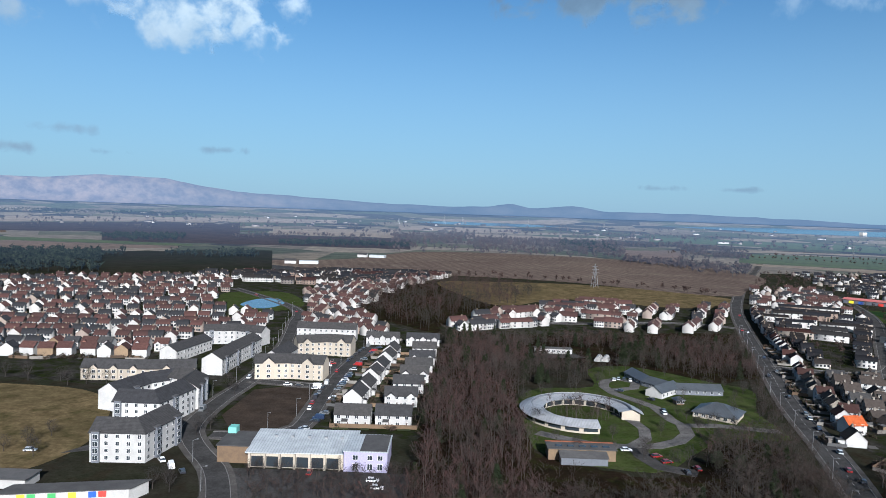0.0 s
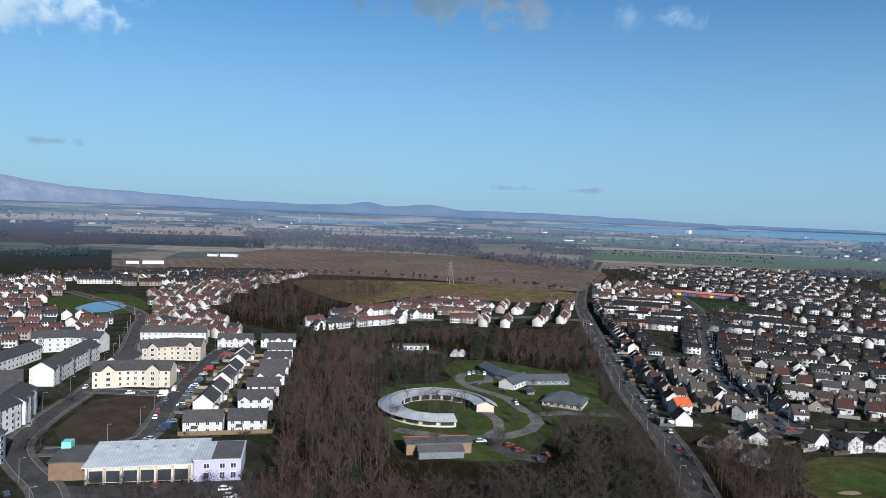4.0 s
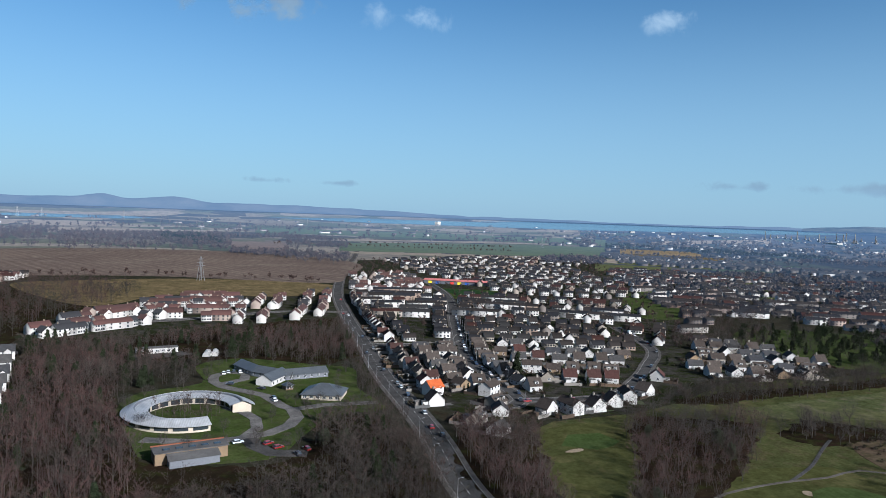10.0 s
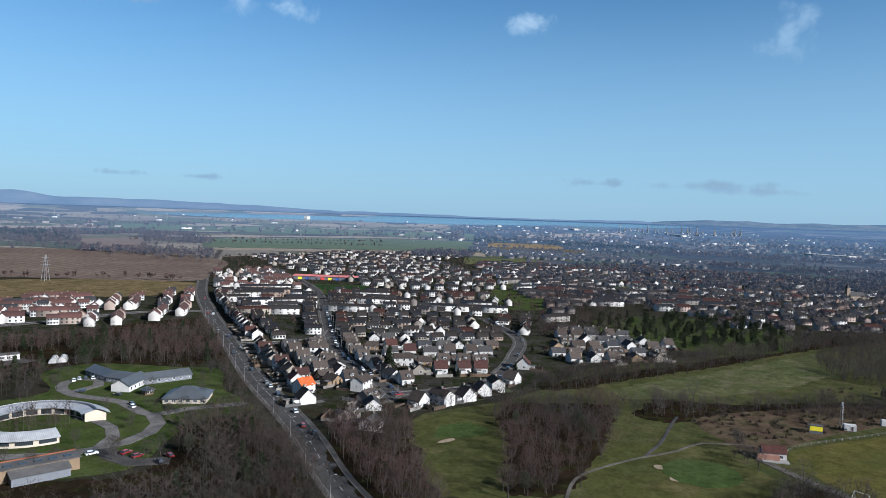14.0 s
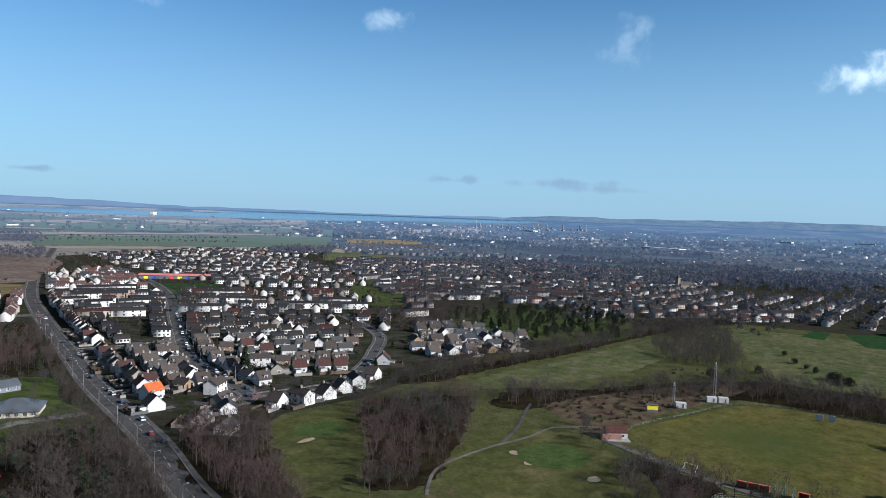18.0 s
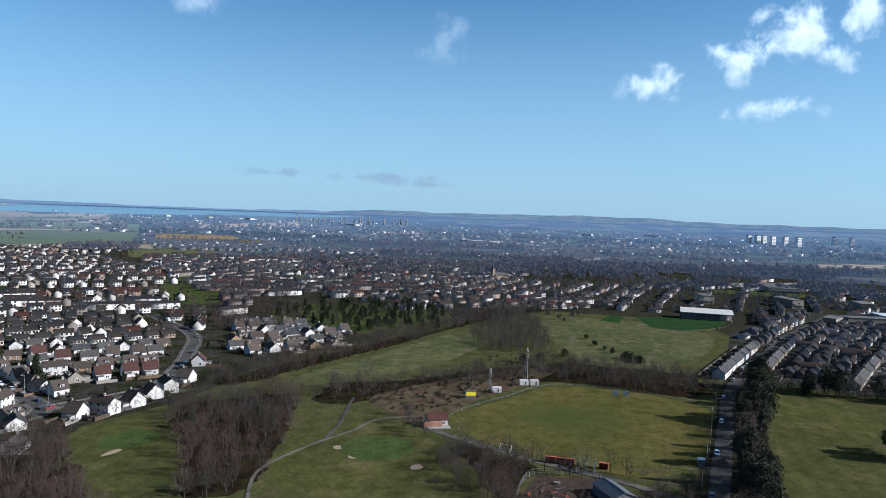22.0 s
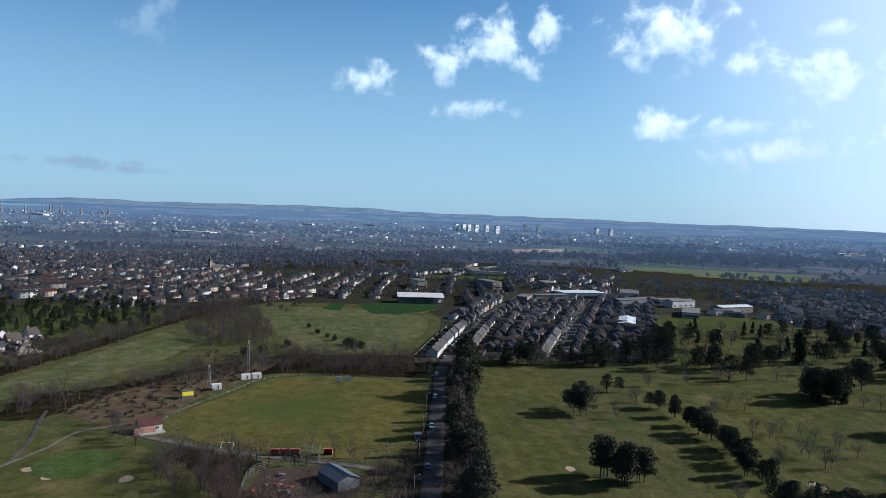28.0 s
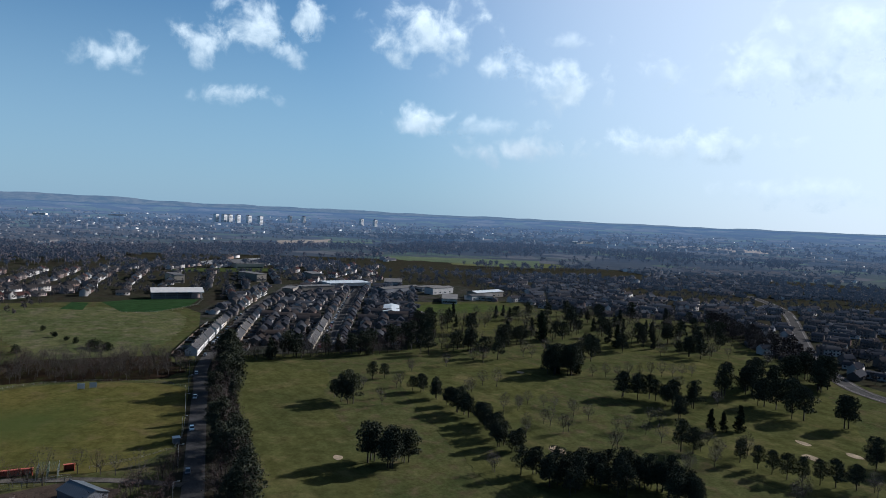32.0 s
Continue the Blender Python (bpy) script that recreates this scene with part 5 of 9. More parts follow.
scatter("woodland_golf", ROUND, spots(mid, 0, 0.88), [M["bark"], M["birchtwigs"], M["redtwigs"], M["twigs"], M["greytwigs"]], "dense purple-brown bare trees on the golf course", "woodland", 8, 0.55, 1.3)
scatter("woodland_golf_edge", BUSHES, spots(fill([(284, 240), (300, 246), (345, 246), (440, 234), (505, 228), (500, 240), (440, 246), (345, 258), (300, 254)], 5.0, 19), 0, 1.3), [M["bark"], M["twigs"]], "bare hedge trees along the golf course", "woodland", 9)
belt = fill([(282, 182), (318, 192), (345, 160), (400, 128), (440, 92), (446, 20), (400, 6), (384, 20), (386, 80), (376, 102), (340, 130), (306, 158), (284, 164)], 5.2, 20, lambda q: np.hypot(q[:, 0] - 330, q[:, 1] - 130) > 18)
scatter("woodland_cricket", ROUND + ROUND + BUSHES, spots(belt, 0, 0.88), [M["bark"], M["twigs"], M["darktwigs"], M["palertwigs"], M["greytwigs"]], "bare brown trees behind the cricket field", "woodland", 10, 0.6, 1.25)
knoll = fill([(446, 152), (500, 184), (584, 193), (618, 188), (604, 156), (525, 128), (463, 110)], 5.2, 21)
scatter("woodland_knoll", ROUND, spots(knoll, 0, 0.85), [M["bark"], M["twigs"], M["darktwigs"], M["greytwigs"]], "rounded copse of bare trees", "woodland", 11, 0.6, 1.2)
nearyard = fill([(214, 66), (222, 92), (258, 100), (250, 64), (256, 30), (244, 8), (232, 8), (246, 40), (240, 62)], 4.2, 22, None, 2.0)
nearyard = np.concatenate([nearyard, fill([(200, 8), (200, 24), (218, 30), (228, 22), (244, 22), (252, 16), (246, 7)], 4.5, 46, None, 2.0), fill([(205, 62), (212, 90), (226, 88), (222, 62)], 4.5, 47, None, 2.0), fill([(190, 24), (196, 66), (214, 68), (215, 50), (210, 26)], 3.9, 52, None, 2.0)])
scatter("woodland_yard", BUSHES + ROUND + ROUND, spots(nearyard, 0, 0.92), [M["bark"], M["twigs"], M["birchtwigs"], M["greytwigs"]], "bare bushes beside the yard", "woodland", 12, 0.6, 1.25)
gorse = fill([(380, 130), (420, 150), (470, 110), (450, 80), (400, 100)], 6.0, 23, None, 2, 0.5)
gorse2 = fill([(276, 124), (300, 165), (350, 160), (420, 110), (380, 98), (330, 110)], 4.5, 24, None, 2, 0.6)
scatter("gorse_scrub", GORSE, spots(np.concatenate([gorse, gorse2]), 0, 0.85), [M["bark"], M["gorse"]], "low dark gorse and bracken", "scrub", 13)
road_s = fill([(205, -6), (205, -18), (300, -14), (430, -22), (436, -10), (330, -6)], 4.6, 25, None, 2.0)
pick = np.random.RandomState(5).random_sample(len(road_s))
scatter("roadside_oaks", ROUND, spots(road_s[pick > 0.3], 0, 1.1), [M["bark"], M["twigs"]], "bare trees among roadside pines", "trees", 40)
scatter("roadside_evergreens", FINE_PINES + SPRUCES[:1], spots(road_s[pick <= 0.3], 0, 1.0), [M["bark"], M["pine"]], "dark pines and holly along the road", "trees", 14)
road_n = fill([(225, 5), (236, 14), (252, 8), (380, 6), (440, 14), (445, 3), (340, 4)], 5.5, 26, lambda q: (q[:, 0] > 375) | (q[:, 0] < 262), 1.5)
scatter("roadside_bare_trees", ROUND, spots(road_n, 0, 0.7), [M["bark"], M["twigs"]], "bare trees along the road", "trees", 15)
hedge_s = fill([(440, -20), (450, -80), (470, -136), (560, -165), (556, -182), (450, -152), (430, -110), (424, -30)], 5.2, 27)
pick = np.random.RandomState(4).random_sample(len(hedge_s))
scatter("golf_edge_trees", ROUND, spots(hedge_s[pick < 0.84], 0, 0.9), [M["bark"], M["twigs"]], "bare trees along the golf course edge", "trees", 16)
scatter("golf_edge_pines", FINE_PINES + SPRUCES[:1], spots(hedge_s[pick > 0.84], 0, 0.95), [M["bark"], M["pine"]], "dark pines along the golf course edge", "trees", 17)
belt_poly = [(446, -135), (500, -150), (560, -178), (600, -230), (600, -335), (545, -445), (425, -388), (385, -325), (430, -300), (470, -270), (450, -215), (425, -170)]
belt = fill(belt_poly, 10.0, 41, None, 2.5, 0.4)
pick = np.random.RandomState(7).random_sample(len(belt))
scatter("golf_far_bare_trees", ROUND, spots(belt[pick < 0.72], 0, 1.0), [M["bark"], M["greytwigs"]], "rows of bare trees on the far golf course", "trees", 42)
scatter("golf_far_pines", PINES + SPRUCES, spots(belt[pick > 0.72], 0, 0.95), [M["bark"], M["pine"]], "dark pine belts on the far golf course", "trees", 43)
edge_se = fill([(330, -352), (352, -372), (420, -388), (545, -446), (560, -470), (430, -425), (372, -402), (330, -376)], 6.0, 44, None, 2.5, 0.15)
scatter("golf_boundary_trees", OAKS + PINES, spots(edge_se, 0, 0.8), [M["bark"], M["greytwigs"]], "bare hedge trees at the golf course boundary", "trees", 45)
sheet("ground_cemetery", [(458, 262), (474, 340), (541, 388), (600, 360), (640, 280), (600, 240), (513, 212)], 0.06, "lawn", "grass of a cemetery among dark yews", "cemetery")
north_hedge = fill([(276, 240), (300, 223), (334, 221), (378, 215), (433, 208), (501, 203), (600, 190), (690, 165), (694, 180), (610, 210), (505, 226), (440, 232), (385, 238), (345, 246), (300, 248)], 5.2, 48, None, 2.5, 0.12)
sheet("ground_hedge_bank", [(282, 239), (302, 228), (334, 226), (378, 220), (433, 213), (501, 208), (600, 195), (688, 170), (690, 177), (610, 205), (505, 222), (440, 228), (385, 234), (345, 242), (300, 244)], 0.05, "litter", "leaf litter under the hedge trees", "woodland floor")
scatter("golf_north_hedge", ROUND, spots(north_hedge, 0, 1.0), [M["bark"], M["twigs"], M["darktwigs"], M["palertwigs"]], "bare hedge trees between the golf course and houses", "trees", 49, 0.5, 1.2)
yews = fill([(458, 262), (474, 340), (541, 388), (600, 360), (640, 280), (600, 240), (513, 212)], 13.0, 50, None, 2.0, 0.3)
scatter("cemetery_bare_trees", ROUND, spots(yews, 0, 0.8), [M["bark"], M["greytwigs"]], "bare trees in the cemetery", "trees", 51)
park_trees = fill([(411, 352), (473, 405), (534, 402), (556, 365), (500, 335), (445, 305)], 7.5, 53, None, 2.0, 0.15)
park_trees = np.concatenate([park_trees, fill([(548, 462), (640, 525), (715, 545), (705, 485), (610, 405), (530, 400)], 9.0, 55, None, 2.0, 0.15)])
scatter("park_bare_trees", ROUND, spots(park_trees, 0, 0.85), [M["bark"], M["palertwigs"], M["twigs"], M["redtwigs"]], "pale-twigged bare trees beside the park", "trees", 54, 0.6, 1.2)
cemetery = fill([(458, 262), (474, 340), (541, 388), (600, 360), (640, 280), (600, 240), (513, 212)], 13.0, 28, None, 2.0, 0.15)
scatter("cemetery_evergreens", SPRUCES + PINES, spots(cemetery, 0, 0.62), [M["bark"], M["cypress"]], "dark yews and cypresses", "trees", 18)
copse = fill(WOOD_MID, 9.2, 29, lambda q: ~inside(HOUSES_NORTH, q))
scatter("woodland_copse", OAKS + BIRCHES, spots(copse, 0, 1.0), [M["bark"], M["twigs"], M["redtwigs"], M["darktwigs"]], "dark bare wood behind the houses", "woodland", 19)


def far_tree(seed, dark):
    """A small far tree: a short stem and a tuft of sprays."""
    rng = random.Random(seed)
    v, f = [], []
    stick(v, f, (0, 0, 0), (0, 0, 5), 0.3, 0.1)
    lv, lf = leafy(seed, [(rng.uniform(-2, 2), rng.uniform(-2, 2), rng.uniform(3.5, 8), rng.uniform(1.6, 2.6), rng.uniform(1.5, 2.4)) for _ in range(4)], 7 if dark else 6, 1.0)
    return np.array(v), np.array(f), lv, lf


FAR_TREES = [far_tree(300 + s, s % 2) for s in range(6)]
MID_TREES = []
for s in range(5):
    rs = random.Random(320 + s)
    wv_, wf_ = [], []
    stick(wv_, wf_, (0, 0, 0), (0, 0, 4.5), 0.22, 0.08)
    lv, lf = leafy(320 + s, [(rs.uniform(-1.6, 1.6), rs.uniform(-1.6, 1.6), rs.uniform(3.4, 7.4), rs.uniform(1.5, 2.3), rs.uniform(1.4, 2.2)) for _ in range(6)], 7, 0.72)
    MID_TREES.append((np.array(wv_), np.array(wf_), lv, lf))


def polar(a0, a1, r0, r1, count, seed, power=1.0):
    """Random spots in a ring between two bearings."""
    rng = np.random.RandomState(seed)
    r = np.sqrt(rng.uniform(r0**2, r1**2, count)) if power == 1.0 else r0 + (r1 - r0) * rng.uniform(0, 1, count) ** power
    a = np.radians(rng.uniform(a0, a1, count))
    return np.stack([-np.sin(a) * r, np.cos(a) * r], 1)


def patchy(xy, size, level, seed):
    """Keeps spots where a slow noise is above a level."""
    return xy[[noise.noise(Vector((x / size, y / size, seed))) > level for x, y in xy]]


def tree_belt(pts, width, spacing, seed):
    line = smooth_line(pts, spacing)
    rng = np.random.RandomState(seed)
    out = []
    for p in line:
        for _ in range(max(1, int(width / spacing))):
            out.append((p.x + rng.uniform(-0.5, 0.5) * width, p.y + rng.uniform(-0.5, 0.5) * width))
    return np.array(out)


# ---- woods and fields across the plain, by bearing and distance ----
def far_radius(d):
    return np.where(np.asarray(d, float) > FLAT, FLAT + (EDGE - FLAT) * (1 - FLAT / np.maximum(d, FLAT)), d)


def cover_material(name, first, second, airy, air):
    """Far fields and woodland floors: two tones in long streaks, with the air's pale blue put in as emission."""
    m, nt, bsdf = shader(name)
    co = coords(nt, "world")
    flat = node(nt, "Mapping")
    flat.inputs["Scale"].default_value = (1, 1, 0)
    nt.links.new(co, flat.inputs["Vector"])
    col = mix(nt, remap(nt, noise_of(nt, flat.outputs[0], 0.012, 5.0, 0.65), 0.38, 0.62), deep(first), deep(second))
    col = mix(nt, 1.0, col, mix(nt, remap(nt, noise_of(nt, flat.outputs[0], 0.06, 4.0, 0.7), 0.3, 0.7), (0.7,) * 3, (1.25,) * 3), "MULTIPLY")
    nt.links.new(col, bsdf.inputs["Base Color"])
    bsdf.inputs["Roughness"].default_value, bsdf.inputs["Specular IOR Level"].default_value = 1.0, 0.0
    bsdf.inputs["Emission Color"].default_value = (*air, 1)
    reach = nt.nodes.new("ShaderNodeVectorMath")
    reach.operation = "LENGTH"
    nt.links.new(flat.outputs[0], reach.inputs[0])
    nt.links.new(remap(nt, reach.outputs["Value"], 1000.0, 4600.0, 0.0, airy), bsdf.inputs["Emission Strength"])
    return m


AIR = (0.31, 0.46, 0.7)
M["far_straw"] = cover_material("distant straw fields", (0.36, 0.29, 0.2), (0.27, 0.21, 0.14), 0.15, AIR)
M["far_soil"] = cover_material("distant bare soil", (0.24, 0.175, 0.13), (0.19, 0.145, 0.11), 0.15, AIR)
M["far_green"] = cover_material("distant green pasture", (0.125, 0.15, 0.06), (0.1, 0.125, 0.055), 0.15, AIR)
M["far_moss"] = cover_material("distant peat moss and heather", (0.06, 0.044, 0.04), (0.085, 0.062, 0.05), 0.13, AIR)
# a cloud's shadow over wood and fields, put into a low ground colour
M["far_cloud_shadow"] = cover_material("distant land with painted cloud shadow", (0.03, 0.034, 0.022), (0.04, 0.038, 0.028), 0.12, AIR)
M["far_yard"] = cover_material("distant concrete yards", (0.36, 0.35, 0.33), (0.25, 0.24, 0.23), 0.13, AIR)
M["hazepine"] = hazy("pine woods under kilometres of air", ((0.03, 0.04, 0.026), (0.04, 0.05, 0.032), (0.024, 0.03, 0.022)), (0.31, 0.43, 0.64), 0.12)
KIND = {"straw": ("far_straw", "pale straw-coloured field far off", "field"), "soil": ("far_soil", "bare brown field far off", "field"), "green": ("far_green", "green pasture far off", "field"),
        "moss": ("far_moss", "dark purple-brown peat moss far off", "heath"), "dark": ("far_cloud_shadow", "far plantation and fields with a cloud's shadow painted dark", "woodland floor"), "yard": ("far_yard", "pale concrete works yard far off", "yard")}


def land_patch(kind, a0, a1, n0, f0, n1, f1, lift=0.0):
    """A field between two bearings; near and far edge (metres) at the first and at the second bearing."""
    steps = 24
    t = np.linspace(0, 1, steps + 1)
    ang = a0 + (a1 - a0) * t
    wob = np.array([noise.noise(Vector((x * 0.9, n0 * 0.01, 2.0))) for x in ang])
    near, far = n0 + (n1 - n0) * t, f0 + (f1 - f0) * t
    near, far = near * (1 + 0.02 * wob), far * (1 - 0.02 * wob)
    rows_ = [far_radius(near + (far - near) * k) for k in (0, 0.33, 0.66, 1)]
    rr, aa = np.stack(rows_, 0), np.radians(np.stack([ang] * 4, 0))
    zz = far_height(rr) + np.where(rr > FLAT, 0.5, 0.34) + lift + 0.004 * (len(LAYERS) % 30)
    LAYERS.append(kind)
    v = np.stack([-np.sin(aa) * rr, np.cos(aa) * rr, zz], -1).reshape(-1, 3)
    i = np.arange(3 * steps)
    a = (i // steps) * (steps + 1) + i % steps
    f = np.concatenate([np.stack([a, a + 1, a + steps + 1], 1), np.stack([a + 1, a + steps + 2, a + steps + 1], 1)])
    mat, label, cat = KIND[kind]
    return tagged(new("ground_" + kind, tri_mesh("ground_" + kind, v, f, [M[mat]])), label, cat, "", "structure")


def patch_spots(a0, a1, n0, f0, n1, f1, spacing, seed, thin=0.0):
    """Tree places in such a patch: x, y, z and how much the land is drawn together there."""
    rng = np.random.RandomState(seed)
    area = abs(radians(a1 - a0)) * ((f0 * f0 - n0 * n0) + (f1 * f1 - n1 * n1)) / 4
    count = int(area / spacing**2)
    t, k = rng.uniform(0, 1, count), rng.uniform(0, 1, count)
    near, far = n0 + (n1 - n0) * t, f0 + (f1 - f0) * t
    a = np.radians(a0 + (a1 - a0) * t + rng.uniform(-0.12, 0.12, count))
    d = near + (far - near) * np.sqrt(k)
    if thin:
        keep = np.array([noise.noise(Vector((x * 9, y / 160, seed))) > thin - 0.5 for x, y in zip(a, d)])
        a, d = a[keep], d[keep]
    r = far_radius(d)
    return [(-math.sin(x) * q, math.cos(x) * q, float(far_height(np.array(q))) - 0.3, 1.15 * q / e) for x, q, e in zip(a, r, d)]


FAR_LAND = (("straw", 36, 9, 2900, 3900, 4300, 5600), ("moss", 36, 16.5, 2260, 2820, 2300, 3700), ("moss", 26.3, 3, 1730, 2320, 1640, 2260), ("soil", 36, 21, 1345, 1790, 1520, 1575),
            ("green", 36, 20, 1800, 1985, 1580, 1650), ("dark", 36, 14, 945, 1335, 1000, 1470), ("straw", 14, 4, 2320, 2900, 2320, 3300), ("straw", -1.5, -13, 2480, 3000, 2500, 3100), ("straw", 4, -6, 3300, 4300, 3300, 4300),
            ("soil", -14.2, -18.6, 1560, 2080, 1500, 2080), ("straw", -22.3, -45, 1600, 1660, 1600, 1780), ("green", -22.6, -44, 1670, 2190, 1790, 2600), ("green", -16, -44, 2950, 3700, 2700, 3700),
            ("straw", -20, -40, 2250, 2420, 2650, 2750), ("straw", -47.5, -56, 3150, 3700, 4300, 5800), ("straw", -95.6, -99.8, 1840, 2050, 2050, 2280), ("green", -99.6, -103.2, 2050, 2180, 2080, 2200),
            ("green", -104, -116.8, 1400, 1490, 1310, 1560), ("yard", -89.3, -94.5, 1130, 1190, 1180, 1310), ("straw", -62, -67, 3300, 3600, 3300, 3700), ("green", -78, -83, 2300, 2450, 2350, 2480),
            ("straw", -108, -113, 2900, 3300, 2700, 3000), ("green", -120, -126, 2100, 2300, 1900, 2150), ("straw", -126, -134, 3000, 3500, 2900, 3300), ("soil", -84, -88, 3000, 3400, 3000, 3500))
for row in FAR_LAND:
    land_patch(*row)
# broadleaved belts, then pine plantations
BARE_WOODS = ((4.6, -2.2, 1480, 2620, 1540, 2880, 19, 0.25), (-2.2, -14.2, 1480, 2440, 1505, 2600, 18, 0.2), (-14.2, -18.5, 2090, 2850, 2090, 2900, 22, 0.3), (-14.2, -23.4, 1440, 1560, 1150, 1480, 14, 0.0), (-18.4, -23.2, 1480, 2600, 1450, 2250, 18, 0.25), (17, 4, 2000, 2300, 2050, 2280, 24, 0.5),
              (-39, -44, 1450, 1600, 1460, 1690, 11, 0.0), (-74, -82, 1000, 1370, 1040, 1450, 13, 0.1), (-82, -91, 1040, 1450, 1190, 1590, 13, 0.15), (-58, -74, 1900, 2150, 1900, 2250, 17, 0.35), (-104, -117, 1500, 1940, 1590, 2450, 15, 0.15),
              (-91, -104, 1330, 1700, 1180, 1800, 16, 0.4), (-62, -78, 1500, 1620, 1420, 1560, 13, 0.3), (-117, -136, 1700, 2300, 1600, 2200, 18, 0.3), (-24, -44, 2420, 2520, 2800, 2900, 26, 0.45), (-4, -22, 3200, 3700, 3700, 4200, 40, 0.45))
DARK_WOODS = ((26.2, 20.6, 1730, 2000, 1640, 2080, 16, 0.15), (13.5, 3, 1640, 1800, 1660, 1820, 15, 0.1), (36, 26.5, 950, 1330, 950, 1300, 11, 0.0), (26.5, 15, 1190, 1290, 1250, 1330, 13, 0.35), (36, 20, 5000, 7000, 5000, 7000, 60, 0.2), (-9, -13.5, 1900, 2400, 1750, 2400, 19, 0.2), (-44, -60, 2350, 2800, 2200, 2500, 24, 0.3),
              (-95, -112, 2350, 2750, 2450, 2900, 24, 0.3), (-66, -90, 2900, 3500, 2800, 3400, 34, 0.42))
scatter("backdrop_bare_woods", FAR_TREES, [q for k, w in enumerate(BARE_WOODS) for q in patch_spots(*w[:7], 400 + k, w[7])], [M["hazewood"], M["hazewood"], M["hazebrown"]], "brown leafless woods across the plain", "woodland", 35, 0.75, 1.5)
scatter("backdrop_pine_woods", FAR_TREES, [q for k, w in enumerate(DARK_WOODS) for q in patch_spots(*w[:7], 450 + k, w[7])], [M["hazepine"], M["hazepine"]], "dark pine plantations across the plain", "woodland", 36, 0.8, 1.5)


def clear_of_far_land(xy):
    """True where a place lies in none of the far fields and woods."""
    d, a = np.hypot(xy[:, 0], xy[:, 1]), np.degrees(np.arctan2(-xy[:, 0], xy[:, 1]))
    ok = np.ones(len(xy), bool)
    for a0, a1, n0, f0, n1, f1 in [w[1:] for w in FAR_LAND] + [w[:6] for w in BARE_WOODS + DARK_WOODS]:
        t = (a - a0) / (a1 - a0)
        ok &= ~((t > 0) & (t < 1) & (d > n0 + (n1 - n0) * t - 12) & (d < f0 + (f1 - f0) * t + 12))
    return ok


belts = [tree_belt(p, w, 11, 40 + k) for k, (p, w) in enumerate((([(20, 1000), (160, 965), (330, 855)], 12), ([(600, 1900), (900, 1700), (1150, 1560)], 14), ([(900, 1950), (1300, 1750)], 14)))]
scatter("far_shelter_belts", FAR_TREES, spots(np.concatenate(belts), 0, 0.9), [M["bark"], M["twigs"]], "dark tree belts between distant fields", "woodland", 30)
town_trees = polar(-150, -36, 700, 2480, 11000, 33)
town_trees = patchy(town_trees, 170.0, -0.06, 3.3)
town_trees = np.concatenate([town_trees, polar(-150, -104, 480, 1360, 4200, 36), polar(-104, -62, 620, 1360, 4200, 37), polar(-62, -40, 760, 1400, 2200, 39), polar(-99, -72, 1080, 1500, 1800, 38)])
town_trees = town_trees[~inside(GOLF_SOUTH, town_trees) & road_gap(town_trees, 3.0) & clear_of_far_land(town_trees)]
for green in ([(1000, 40), (1065, 25), (1090, -95), (1030, -120)], [(1225, -440), (1340, -520), (1305, -700), (1190, -640)]):
    town_trees = town_trees[~inside(green, town_trees)]
town_trees = town_trees[~inside([(600, 130), (720, 130), (760, 20), (640, -20)], town_trees)]
town_trees = town_trees[np.random.RandomState(41).random_sample(len(town_trees)) < 0.5]
town_trees = town_trees[~inside(ESTATE_MID, town_trees) & ~inside(TOWN_SOUTH, town_trees)]
far_patch = np.array([noise.noise(Vector((x / 330, y / 330, 5.5))) for x, y in town_trees])
town_trees = town_trees[(np.hypot(town_trees[:, 0], town_trees[:, 1]) < 1100) | (far_patch < 0.02)]
beyond = np.hypot(town_trees[:, 0], town_trees[:, 1]) > 1020
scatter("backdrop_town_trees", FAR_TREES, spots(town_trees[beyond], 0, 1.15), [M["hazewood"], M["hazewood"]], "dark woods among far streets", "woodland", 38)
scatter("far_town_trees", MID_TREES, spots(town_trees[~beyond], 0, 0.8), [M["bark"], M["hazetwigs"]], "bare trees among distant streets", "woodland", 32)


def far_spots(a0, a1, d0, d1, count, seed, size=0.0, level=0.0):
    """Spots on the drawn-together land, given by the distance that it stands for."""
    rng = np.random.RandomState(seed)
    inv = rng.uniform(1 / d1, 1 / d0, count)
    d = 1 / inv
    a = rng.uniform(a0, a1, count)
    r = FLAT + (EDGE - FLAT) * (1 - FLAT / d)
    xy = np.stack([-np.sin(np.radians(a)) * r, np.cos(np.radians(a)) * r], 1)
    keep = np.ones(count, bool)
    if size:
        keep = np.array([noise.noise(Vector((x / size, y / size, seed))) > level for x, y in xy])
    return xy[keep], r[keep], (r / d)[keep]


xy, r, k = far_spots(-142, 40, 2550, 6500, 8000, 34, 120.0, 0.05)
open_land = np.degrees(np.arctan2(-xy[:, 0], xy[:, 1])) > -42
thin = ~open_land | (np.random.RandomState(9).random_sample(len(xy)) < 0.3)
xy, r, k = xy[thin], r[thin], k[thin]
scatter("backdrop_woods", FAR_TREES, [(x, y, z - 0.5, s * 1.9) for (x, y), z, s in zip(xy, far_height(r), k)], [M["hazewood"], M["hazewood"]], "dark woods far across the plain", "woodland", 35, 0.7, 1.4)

# ---- houses far off ----


COURSE = [(470, -2), (600, -8), (705, 14), (720, 60), (705, 165), (470, 165)]


